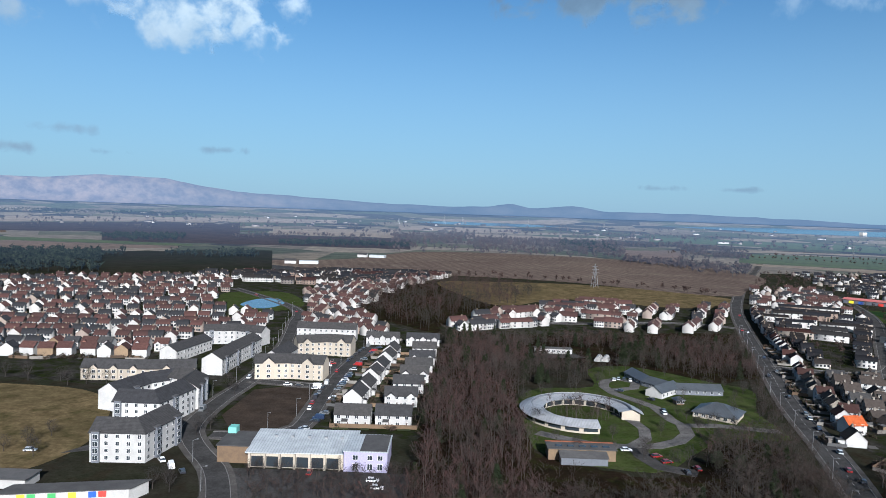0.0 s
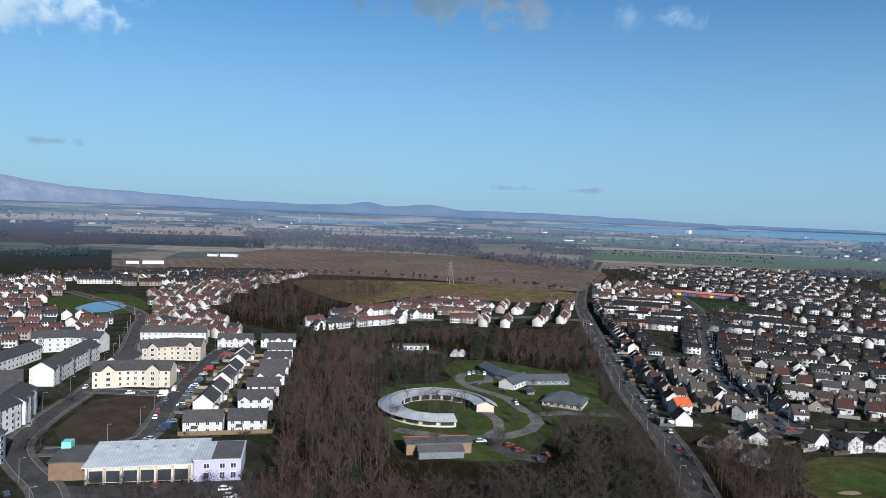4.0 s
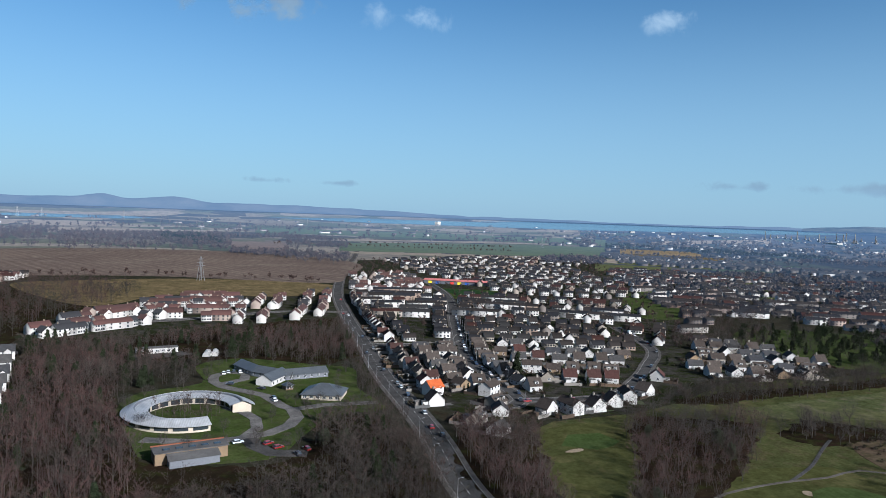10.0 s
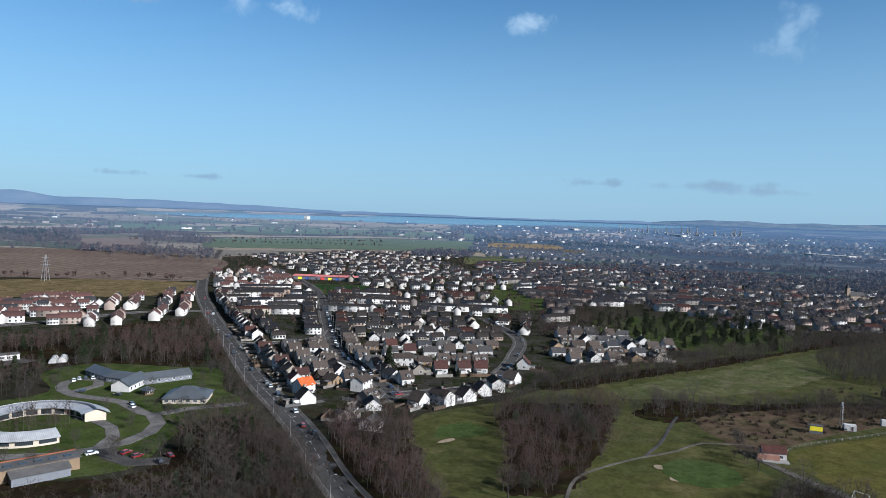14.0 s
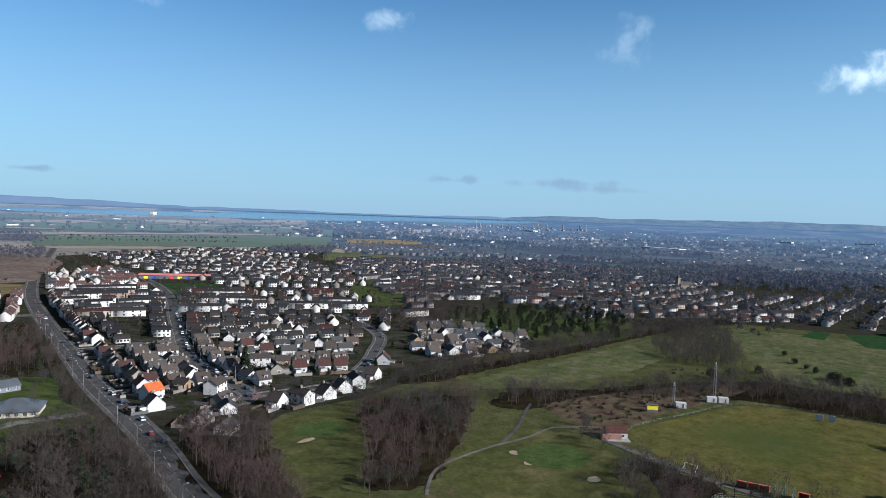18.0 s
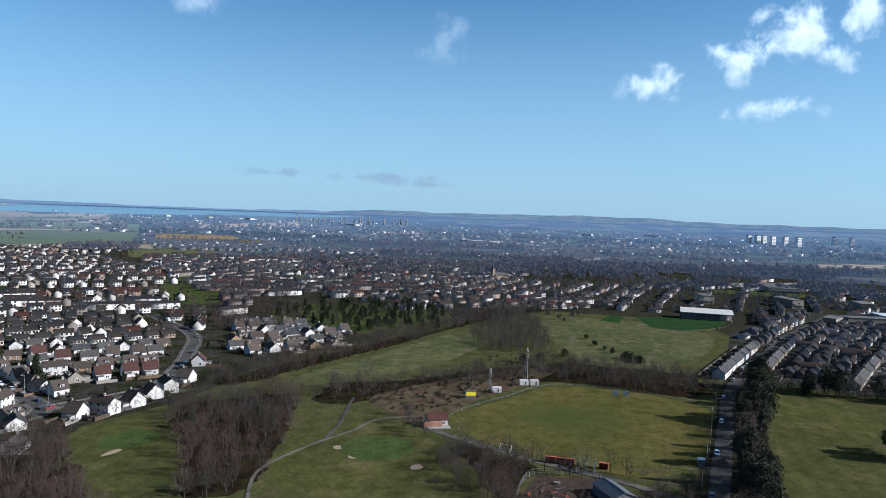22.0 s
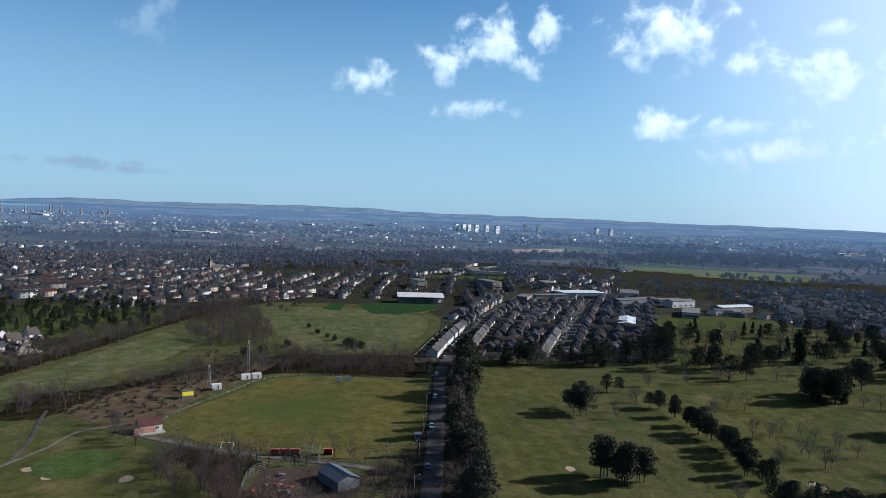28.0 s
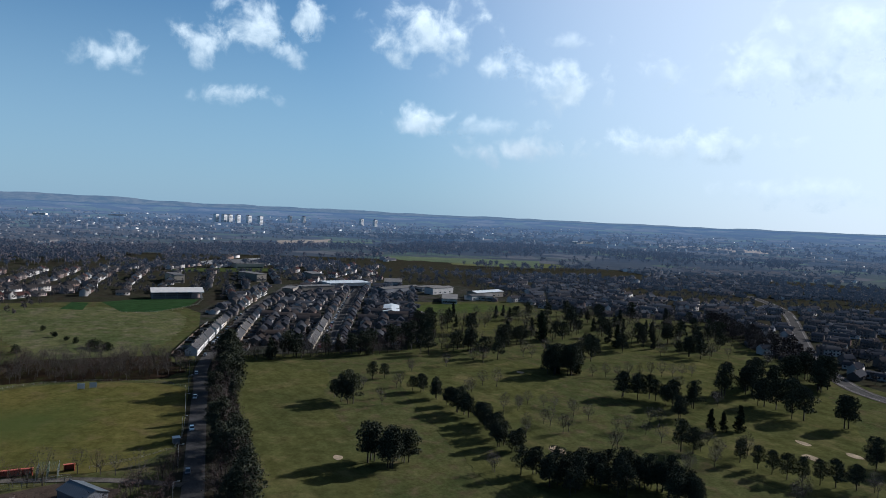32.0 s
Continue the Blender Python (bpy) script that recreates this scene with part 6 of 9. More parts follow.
def far_houses(name, rows, label, walls="farwall", roofs="farroof", windows=False):
    """Rows: x, y, z, heading, length, depth, eaves, rise, joined as walls and roofs."""
    rows = np.asarray([q for q in rows if not inside(COURSE, (q[0], q[1]))[0]], float)
    n = len(rows)
    if not n:
        return
    L, D, E, R = rows[:, 4] / 2, rows[:, 5] / 2, rows[:, 6], rows[:, 7]
    one = np.ones(n)
    wall = [(-L, -D, 0 * one), (L, -D, 0 * one), (L, D, 0 * one), (-L, D, 0 * one), (-L, -D, E), (L, -D, E), (L, D, E), (-L, D, E), (-L, 0 * one, E + R), (L, 0 * one, E + R)]
    o = 0.35
    roof = [(-L - o, -D - o, E - 0.15), (L + o, -D - o, E - 0.15), (L + o, 0 * one, E + R + 0.2), (-L - o, 0 * one, E + R + 0.2), (L + o, D + o, E - 0.15), (-L - o, D + o, E - 0.15)]
    wf = np.array([(0, 1, 5), (0, 5, 4), (1, 2, 6), (1, 6, 5), (2, 3, 7), (2, 7, 6), (3, 0, 4), (3, 4, 7), (5, 6, 9), (7, 4, 8)])
    rf = np.array([(0, 1, 2), (0, 2, 3), (3, 2, 4), (3, 4, 5)])
    c, s = np.cos(rows[:, 3]), np.sin(rows[:, 3])

    def lay(pts, faces):
        p = np.stack([np.stack(q, -1) for q in pts], 1)
        x = p[..., 0] * c[:, None] - p[..., 1] * s[:, None] + rows[:, 0, None]
        y = p[..., 0] * s[:, None] + p[..., 1] * c[:, None] + rows[:, 1, None]
        v = np.stack([x, y, p[..., 2] + rows[:, 2, None]], -1)
        k = len(pts)
        return v.reshape(-1, 3), (faces[None] + (np.arange(n) * k)[:, None, None]).reshape(-1, 3)

    wv, wfa = lay(wall, wf)
    rv, rfa = lay(roof, rf)
    panes, pf = [], []
    if windows:
        for side in (-1, 1):
            for z in (1.0, 3.5):
                zz = np.where(E > 4, z, 1.0)
                for k in (-0.7, -0.25, 0.25, 0.7):
                    i = len(panes)
                    y = side * (D + 0.05)
                    panes += [(k * L - 0.65, y, zz), (k * L + 0.65, y, zz), (k * L + 0.65, y, zz + 1.25), (k * L - 0.65, y, zz + 1.25)]
                    pf += [(i, i + 1, i + 2), (i, i + 2, i + 3)]
        for x in (0.55,):
            i = len(panes)
            zt = E + R + 1.0
            for dx, dy in ((-0.4, -0.3), (0.4, -0.3), (0.4, 0.3), (-0.4, 0.3)):
                panes += [(x * L + dx, dy * one, E + R - 0.5), (x * L + dx, dy * one, zt)]
            pf += [(i + a, i + b, i + c_) for a, b, c_ in ((0, 2, 3), (0, 3, 1), (2, 4, 5), (2, 5, 3), (4, 6, 7), (4, 7, 5), (6, 0, 1), (6, 1, 7), (1, 3, 5), (1, 5, 7))]
        pv, pfa = lay(panes, np.array(pf))
        per = np.array([2] * 32 + [3] * 10)
        pm = np.tile(per, n)
    else:
        pv, pfa, pm = np.zeros((0, 3)), np.zeros((0, 3), int), np.zeros(0)
    me = tri_mesh(name, np.concatenate([wv, rv, pv]), np.concatenate([wfa, rfa + len(wv), pfa + len(wv) + len(rv)]), [M[walls], M[roofs], M["glass"], M["stone"]], np.r_[np.zeros(len(wfa)), np.ones(len(rfa)), pm])
    tagged(new(name, me), label, "houses", "", "stuff")


def street_rows(poly, heading, gap, pitch, seed, keep=None, jitter=0.09):
    """House places in rows along a heading, back to back with streets between: x, y, turn."""
    rng = random.Random(seed)
    u, w = Vector((math.cos(heading), math.sin(heading))), Vector((-math.sin(heading), math.cos(heading)))
    p = [Vector(q[:2]) for q in poly]
    lo_u, hi_u = min(q.dot(u) for q in p), max(q.dot(u) for q in p)
    lo_w, hi_w = min(q.dot(w) for q in p), max(q.dot(w) for q in p)
    out, k, b = [], 0, lo_w
    while b < hi_w:
        a = lo_u + rng.uniform(0, pitch)
        while a < hi_u:
            q = u * a + w * (b + rng.uniform(-1.5, 1.5))
            out.append((q.x, q.y, heading + (math.pi if k % 2 else 0) + rng.gauss(0, jitter)))
            a += pitch * rng.uniform(0.85, 1.3)
        b += gap * (0.8 if k % 2 else 1.2)
        k += 1
    a = np.array(out)
    a = a[inside(list(map(tuple, poly)), a[:, :2])]
    a = a[road_gap(a[:, :2], 5.0)]
    if keep is not None:
        a = a[keep(a[:, :2])]
    return a


rng = np.random.RandomState(8)
rows, south_rows = [], []
towns = np.concatenate([polar(-150, -34, 640, 2480, 22000, 50), polar(-150, -104, 500, 1350, 3600, 53), polar(-104, -60, 760, 1350, 2200, 54)])
towns = towns[~inside(ESTATE_MID, towns) & ~inside(TOWN_SOUTH, towns) & clear_of_far_land(towns)]
towns = patchy(towns, 260.0, -0.16, 7.7)
towns = towns[road_gap(towns, 6.0) & ~inside(GOLF_SOUTH, towns) & ~inside([(1000, 40), (1065, 25), (1090, -95), (1030, -120)], towns) & ~inside([(1225, -440), (1340, -520), (1305, -700), (1190, -640)], towns)]
far_patch = np.array([noise.noise(Vector((x / 330, y / 330, 5.5))) for x, y in towns])
towns = towns[(np.hypot(towns[:, 0], towns[:, 1]) < 1250) | (far_patch > -0.08)]
grid = {}
for x, y in towns:
    a = math.degrees(math.atan2(-x, y))
    r = math.hypot(x, y)
    if (a < -104 and r < 480) or (a > -42 and r < 1500) or (-83 < a < -58 and r < 665) or (-95 < a < -80 and r < 780):
        continue
    key = (int(x // 14), int(y // 14))
    if key in grid:
        continue
    grid[key] = 1
    turn = noise.noise(Vector((x / 320, y / 320, 1.5))) * 4
    if a < -100 and r < 1350 and rng.random_sample() < 0.75:
        south_rows.append((x, y, 0, round(turn * 2) / 2 + (math.pi / 2 if rng.random_sample() < 0.2 else 0), rng.uniform(7, 17), rng.uniform(6, 7.5), rng.choice([2.5, 2.7, 4.6]), rng.uniform(1.8, 2.6)))
        continue
    long = rng.uniform(8, 15) if rng.random_sample() < 0.75 else rng.uniform(20, 36)
    rows.append((x, y, 0, round(turn * 2) / 2 + (math.pi / 2 if rng.random_sample() < 0.3 else 0), long, rng.uniform(7, 9), rng.choice([2.7, 4.8, 5.2]), rng.uniform(2.0, 3.2)))
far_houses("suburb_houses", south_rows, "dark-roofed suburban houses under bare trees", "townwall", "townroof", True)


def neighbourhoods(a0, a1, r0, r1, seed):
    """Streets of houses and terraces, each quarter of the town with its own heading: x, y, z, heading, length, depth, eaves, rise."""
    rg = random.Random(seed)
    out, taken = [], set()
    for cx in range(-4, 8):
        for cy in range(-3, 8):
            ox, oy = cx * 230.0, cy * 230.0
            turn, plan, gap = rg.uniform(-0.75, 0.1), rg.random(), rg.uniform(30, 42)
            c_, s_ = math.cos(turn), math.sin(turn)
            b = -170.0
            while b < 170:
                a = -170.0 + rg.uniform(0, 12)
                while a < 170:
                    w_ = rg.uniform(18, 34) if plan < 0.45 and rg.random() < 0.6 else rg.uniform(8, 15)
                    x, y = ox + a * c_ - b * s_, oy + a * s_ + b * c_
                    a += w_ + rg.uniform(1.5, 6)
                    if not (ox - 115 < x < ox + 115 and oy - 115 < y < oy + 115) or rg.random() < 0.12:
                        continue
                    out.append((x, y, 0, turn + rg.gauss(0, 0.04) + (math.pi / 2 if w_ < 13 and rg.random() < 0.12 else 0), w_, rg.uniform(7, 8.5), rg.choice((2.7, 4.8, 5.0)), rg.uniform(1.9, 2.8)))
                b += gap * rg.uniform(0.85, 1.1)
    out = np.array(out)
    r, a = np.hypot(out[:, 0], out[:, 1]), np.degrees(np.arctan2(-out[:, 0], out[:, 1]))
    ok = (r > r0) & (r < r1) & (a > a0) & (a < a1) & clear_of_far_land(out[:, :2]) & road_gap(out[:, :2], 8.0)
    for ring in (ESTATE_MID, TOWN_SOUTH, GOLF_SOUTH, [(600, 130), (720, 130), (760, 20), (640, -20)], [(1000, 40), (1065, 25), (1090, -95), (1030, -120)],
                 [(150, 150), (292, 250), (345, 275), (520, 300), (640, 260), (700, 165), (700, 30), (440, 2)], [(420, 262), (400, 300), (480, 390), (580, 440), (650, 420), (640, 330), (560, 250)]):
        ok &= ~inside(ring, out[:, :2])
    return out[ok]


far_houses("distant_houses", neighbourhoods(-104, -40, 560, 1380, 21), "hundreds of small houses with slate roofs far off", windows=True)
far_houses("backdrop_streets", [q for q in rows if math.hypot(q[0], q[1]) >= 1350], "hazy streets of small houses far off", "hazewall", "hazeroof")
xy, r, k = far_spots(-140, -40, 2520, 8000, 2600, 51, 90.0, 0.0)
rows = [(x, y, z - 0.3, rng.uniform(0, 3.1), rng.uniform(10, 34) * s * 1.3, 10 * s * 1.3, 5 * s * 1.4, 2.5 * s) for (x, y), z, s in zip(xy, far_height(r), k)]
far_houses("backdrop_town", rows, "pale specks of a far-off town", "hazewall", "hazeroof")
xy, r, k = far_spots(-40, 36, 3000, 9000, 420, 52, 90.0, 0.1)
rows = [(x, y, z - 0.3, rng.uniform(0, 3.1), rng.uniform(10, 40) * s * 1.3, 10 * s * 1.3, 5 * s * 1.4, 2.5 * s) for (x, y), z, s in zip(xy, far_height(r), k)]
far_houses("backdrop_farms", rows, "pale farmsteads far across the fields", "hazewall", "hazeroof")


# ---- houses ----
WINDOW = {}


def window_mesh(w, h):
    """A framed window with two lights, its outer face towards -y."""
    if (w, h) not in WINDOW:
        s = Shape().box(-w / 2, -0.05, 0, w / 2, 0.04, h, 0)
        for x0, x1 in ((-w / 2 + 0.08, -0.04), (0.04, w / 2 - 0.08)):
            s.box(x0, -0.056, 0.08, x1, -0.02, h - 0.08, 1)
        WINDOW[w, h] = s.mesh("window", [M["frame"], M["glass"]])
    return WINDOW[w, h]


DOORS = {}


def door_mesh(kind):
    if kind not in DOORS:
        s = Shape().box(-0.5, -0.06, 0, 0.5, 0.04, 2.1, 0).box(-0.42, -0.075, 0.05, 0.42, -0.03, 1.98, 1)
        DOORS[kind] = s.mesh("door", [M["frame"], M[kind]])
    return DOORS[kind]


def roof_slabs(L, D, E, R, over=0.35, thick=0.18):
    s = Shape()
    drop = over * R / D
    for sgn in (-1, 1):
        lo, hi = (sgn * (D + over), E - drop), (0, E + R)
        pts = [(lo[0], lo[1]), (hi[0], hi[1]), (hi[0], hi[1] + thick), (lo[0], lo[1] + thick)]
        v = [(-L - over, y, z) for y, z in pts] + [(L + over, y, z) for y, z in pts]
        s.add(v, [(0, 1, 2, 3), (7, 6, 5, 4), (0, 4, 5, 1), (1, 5, 6, 2), (2, 6, 7, 3), (3, 7, 4, 0)])
    s.tube((-L - over, 0, E + R + thick * 0.9), (L + over, 0, E + R + thick * 0.9), 0.13, 0.13, 5)
    return s


def gable_walls(L, D, E, R):
    s = Shape()
    v = [(-L, -D, 0), (L, -D, 0), (L, D, 0), (-L, D, 0), (-L, -D, E), (L, -D, E), (L, D, E), (-L, D, E), (-L, 0, E + R), (L, 0, E + R)]
    return s.add(v, [(0, 1, 5, 4), (1, 2, 6, 9, 5), (2, 3, 7, 6), (3, 0, 4, 8, 7)])


def make_house(spec, m, detail):
    """A pitched-roof house with its ridge along x and its front towards -y."""
    L, D, E, R = spec["w"] / 2, spec["d"] / 2, spec["e"], spec["r"]
    ob = thing("house", spec["label"], "house", m, spec["group"])
    part("wall", gable_walls(L, D, E, R), M[spec["wall"]], ob)
    part("roof", roof_slabs(L, D, E, R), M[spec["roof"]], ob)
    for x in spec.get("chimneys", (L * 0.6,)):
        s = Shape().box(x - 0.45, -0.35, E + R - 0.7, x + 0.45, 0.35, E + R + 1.1).box(x - 0.52, -0.42, E + R + 1.0, x + 0.52, 0.42, E + R + 1.15)
        for dx in (-0.22, 0.22):
            s.tube((x + dx, 0, E + R + 1.1), (x + dx, 0, E + R + 1.5), 0.13, 0.11, 6)
        part("chimney", s, M["harl"], ob)
    for gx, gw in spec.get("gables", ()):
        h = gw * 0.42
        v = [(gx - gw / 2, -D - 0.6, 0), (gx + gw / 2, -D - 0.6, 0), (gx + gw / 2, -D - 0.6, E), (gx, -D - 0.6, E + h), (gx - gw / 2, -D - 0.6, E),
             (gx - gw / 2, 0, 0), (gx + gw / 2, 0, 0), (gx + gw / 2, 0, E), (gx, 0, E + h), (gx - gw / 2, 0, E)]
        part("gable", Shape().add(v, [(0, 1, 2, 3, 4), (1, 6, 7, 2), (5, 0, 4, 9)]), M[spec["wall"]], ob)
        s = Shape()
        for sg in (-1, 1):
            a, b = (gx + sg * (gw / 2 + 0.25), E - 0.2), (gx, E + h)
            vv = [(a[0], -D - 0.85, a[1]), (b[0], -D - 0.85, b[1]), (b[0], -0.2, b[1]), (a[0], -0.2, a[1])]
            vv += [(x, y, z + 0.16) for x, y, z in vv]
            s.add(vv, [(0, 3, 2, 1), (4, 5, 6, 7), (0, 1, 5, 4), (1, 2, 6, 5), (2, 3, 7, 6), (3, 0, 4, 7)])
        part("gable_roof", s, M[spec["roof"]], ob)
    wins = []
    floors = (0.9, 3.4) if E > 4 else (0.9,)
    n = max(2, int(spec["w"] / 3.6))
    for z in floors:
        for k in range(n):
            x = -L + (k + 0.5) * 2 * L / n
            front = -D - (0.6 if any(abs(x - gx) < gw / 2 - 0.5 for gx, gw in spec.get("gables", ())) else 0)
            if not (z < 1 and k % 2 == 1):
                wins.append((x, front, z, 0))
            if detail:
                wins.append((x, D, z, math.pi))
        if detail and spec["d"] > 6:
            wins.append((L, 0.8, z, math.pi / 2))
    wm = window_mesh(1.5, 1.35)
    for x, y, z, a in wins:
        part("window", wm, None, ob, "", pose(x, y, z, 0, 0, math.degrees(a)))
    for k in range(1, n, 2):
        x = -L + (k + 0.5) * 2 * L / n
        front = -D - (0.6 if any(abs(x - gx) < gw / 2 - 0.5 for gx, gw in spec.get("gables", ())) else 0)
        part("door", door_mesh("doorpaint"), None, ob, "", pose(x, front, 0.1))
    for x, w in spec.get("dormers", ()):
        v0, y0 = E + 0.35, -D + 0.7
        part("dormer", Shape().box(x - w / 2, y0, v0 - 0.4, x + w / 2, 0.0, v0 + 1.75), M[spec["wall"]], ob)
        part("dormer_roof", Shape().box(x - w / 2 - 0.2, y0 - 0.25, v0 + 1.75, x + w / 2 + 0.2, 0.2, v0 + 1.93), M["flatroof"], ob)
        part("dormer_window", window_mesh(1.5, 1.35), None, ob, "", pose(x, y0, v0 + 0.2))
    if spec.get("extension"):
        sg = spec["extension"]
        a, b = sorted((sg * 0.4, sg * (L - 0.6)))
        part("extension", Shape().box(a, D - 0.1, 0, b, D + 3.0, 2.5), M[spec["wall"]], ob)
        part("extension_roof", Shape().box(a - 0.2, D + 0.02, 2.5, b + 0.2, D + 3.2, 2.68), M["flatroof"], ob)
    if spec.get("porch"):
        x = spec["porch"]
        part("porch", Shape().box(x - 1.1, -D - 1.5, 0, x + 1.1, -D, 2.5), M[spec["wall"]], ob)
        v = [(x - 1.3, -D - 1.7, 2.5), (x + 1.3, -D - 1.7, 2.5), (x + 1.3, -D + 0.2, 3.3), (x - 1.3, -D + 0.2, 3.3)]
        part("porch_roof", Shape().add(v + [(a, b, c + 0.15) for a, b, c in v], [(0, 3, 2, 1), (4, 5, 6, 7), (0, 1, 5, 4), (1, 2, 6, 5), (2, 3, 7, 6), (3, 0, 4, 7)]), M[spec["roof"]], ob)
    return ob


SPECS = {
    "semi_gabled": dict(w=15, d=8.6, e=5.0, r=3.4, wall="white", roof="slate", gables=((-4.6, 3.4), (4.6, 3.4)), chimneys=(), label="white rendered semi-detached pair with grey roof and gablets", group="new white semis"),
    "semi_plain": dict(w=15, d=8.6, e=5.0, r=3.4, wall="white", roof="slate", chimneys=(), porch=-3, label="white rendered semi-detached pair with plain grey roof", group="new white semis"),
    "terrace_gabled": dict(w=22, d=8.6, e=5.0, r=3.2, wall="white", roof="slate", gables=((-7.5, 3.4), (0, 3.4), (7.5, 3.4)), chimneys=(), label="white rendered terrace with grey roof and three gablets", group="new white semis"),
    "white_red": dict(w=10, d=8.4, e=5.0, r=3.2, wall="white", roof="rosetile", gables=((-2.2, 3.6),), chimneys=(), label="white detached house with red-brown tiled roof", group="estate houses"),
    "white_grey": dict(w=10, d=8.4, e=5.0, r=3.2, wall="white", roof="slate", gables=((2.2, 3.6),), chimneys=(), label="white detached house with grey tiled roof", group="estate houses"),
    "pink_red": dict(w=11, d=8.4, e=5.0, r=3.2, wall="pinkish", roof="rosetile", gables=((-2.4, 3.6),), chimneys=(), label="pink brick detached house with red-brown roof", group="estate houses"),
    "tan_red": dict(w=10, d=8.4, e=5.0, r=3.2, wall="tan", roof="rosetile", gables=((2.2, 3.8),), chimneys=(), label="tan brick detached house with brown roof", group="estate houses"),
    "orange_brick": dict(w=12, d=8.0, e=4.8, r=2.8, wall="orange", roof="redroof", label="orange brick house with red-brown tiled roof", group="brick houses"),
    "bungalow": dict(w=11, d=8.4, e=2.8, r=3.2, wall="white", roof="slate", label="white bungalow with grey tiled roof", group="estate bungalows"),
    "bungalow_dormer": dict(w=11, d=8.6, e=2.8, r=3.6, wall="harl", roof="brownroof", dormers=((-2.5, 3.4), (2.6, 2.6)), extension=1, label="roughcast bungalow with brown roof and box dormer", group="estate bungalows"),
    "chalet": dict(w=8.6, d=9.2, e=3.2, r=4.4, wall="white", roof="brownroof", dormers=((0.6, 2.4),), extension=-1, label="white chalet house with steep brown roof", group="estate bungalows"),
    "semi_brown": dict(w=14, d=8.0, e=5.0, r=2.8, wall="cream", roof="brownroof", chimneys=(0,), label="cream harled semi with brown tiled roof", group="older semis"),
    "semi_white_old": dict(w=14, d=8.0, e=5.0, r=2.6, wall="white", roof="brownroof", chimneys=(0,), label="white harled semi with brown tiled roof", group="older semis"),
    "terrace_white": dict(w=30, d=7.6, e=5.2, r=1.7, wall="white", roof="flatroof", chimneys=(-10, 0, 10), label="long white terrace with low grey roof", group="terraces"),
    "terrace_red": dict(w=26, d=7.8, e=5.0, r=2.6, wall="white", roof="redroof", chimneys=(-8, 0, 8), label="white terrace with red-brown roof", group="terraces"),
    "terrace_grey": dict(w=26, d=7.8, e=5.0, r=2.6, wall="white", roof="slate", chimneys=(-8, 8), label="white terrace with grey roof", group="terraces"),
    "villa_brown": dict(w=9.5, d=8.4, e=4.6, r=3.4, wall="harl", roof="brownroof", chimneys=(0,), extension=1, label="roughcast villa with brown roof and flat-roofed extension", group="older semis"),
    "bungalow_tan": dict(w=10, d=8.0, e=2.7, r=3.0, wall="tan", roof="brownroof", extension=-1, label="tan brick bungalow with dark brown roof", group="estate bungalows"),
    "chalet_red": dict(w=9, d=9.0, e=3.4, r=4.2, wall="white", roof="redroof", extension=1, label="white chalet house with maroon roof", group="estate bungalows"),
    "villa_red": dict(w=9.5, d=8.4, e=5.0, r=3.4, wall="white", roof="redroof", chimneys=(0,), label="white harled villa with red roof beside the main road", group="older semis"),
    "villa_orange": dict(w=10.5, d=8.4, e=4.4, r=3.6, wall="white", roof="orangeroof", chimneys=(4,), label="white house with vivid orange tiled roof", group="older semis"),
    "cottage_white": dict(w=12, d=7.2, e=3.8, r=2.6, wall="white", roof="slate", chimneys=(-5.4, 5.4), label="row of white cottages with slate roofs beside the road", group="terraced cottages"),
    "cottage_cream": dict(w=15, d=7.2, e=3.0, r=2.6, wall="cream", roof="slate", chimneys=(-7, 0, 7), label="row of cream cottages with slate roofs", group="terraced cottages"),
    "cottage": dict(w=10, d=7.2, e=2.7, r=2.7, wall="stone", roof="slate", chimneys=(-5, 5), label="stone cottage with slate roof", group="terraced cottages"),
    "cottage_row": dict(w=13, d=7.2, e=2.9, r=2.7, wall="stone", roof="slate", chimneys=(-6, 6), label="row of stone cottages with slate roofs", group="terraced cottages"),
}
# the older estates have smaller houses than the new streets
for q in SPECS.values():
    if q["group"] in ("estate bungalows", "older semis", "estate houses", "brick houses"):
        q["w"], q["d"], q["r"] = q["w"] * 0.82, q["d"] * 0.86, q["r"] * 0.86
        for key in ("gables", "dormers"):
            if key in q:
                q[key] = tuple((a * 0.82, b * 0.8) for a, b in q[key])
        if "chimneys" in q:
            q["chimneys"] = tuple(a * 0.8 for a in q["chimneys"])
MADE = {}
HOUSE_SPOTS = []


def house(kind, x, y, deg):
    near = math.hypot(x, y) < 430
    m = pose(x, y, 0, 0, 0, deg)
    HOUSE_SPOTS.append((x, y, math.radians(deg), SPECS[kind]["w"], SPECS[kind]["d"]))
    if (kind, near) not in MADE:
        MADE[kind, near] = make_house(SPECS[kind], m, near)
        return MADE[kind, near]
    return copy_thing(MADE[kind, near], m)


# new white semis beside the wood
for kind, x, y, deg in (("semi_plain", -37, 291, 0), ("semi_plain", -20, 292, 0), ("semi_gabled", -19, 323, 2), ("semi_plain", -17, 347, 2), ("semi_gabled", -15, 369, 2), ("semi_plain", -13.5, 389, 2),
                        ("semi_gabled", -12.5, 410, 2), ("semi_plain", -12, 438, 2), ("terrace_gabled", -14, 470, 0), ("terrace_gabled", -41, 470, 0),
                        ("semi_plain", -40, 323, 84), ("semi_plain", -38, 341, 84), ("semi_gabled", -36.5, 366, 84), ("semi_plain", -35, 385, 84), ("semi_plain", -33, 411, 84), ("semi_plain", -32, 431, 84)):
    house(kind, x, y, deg)
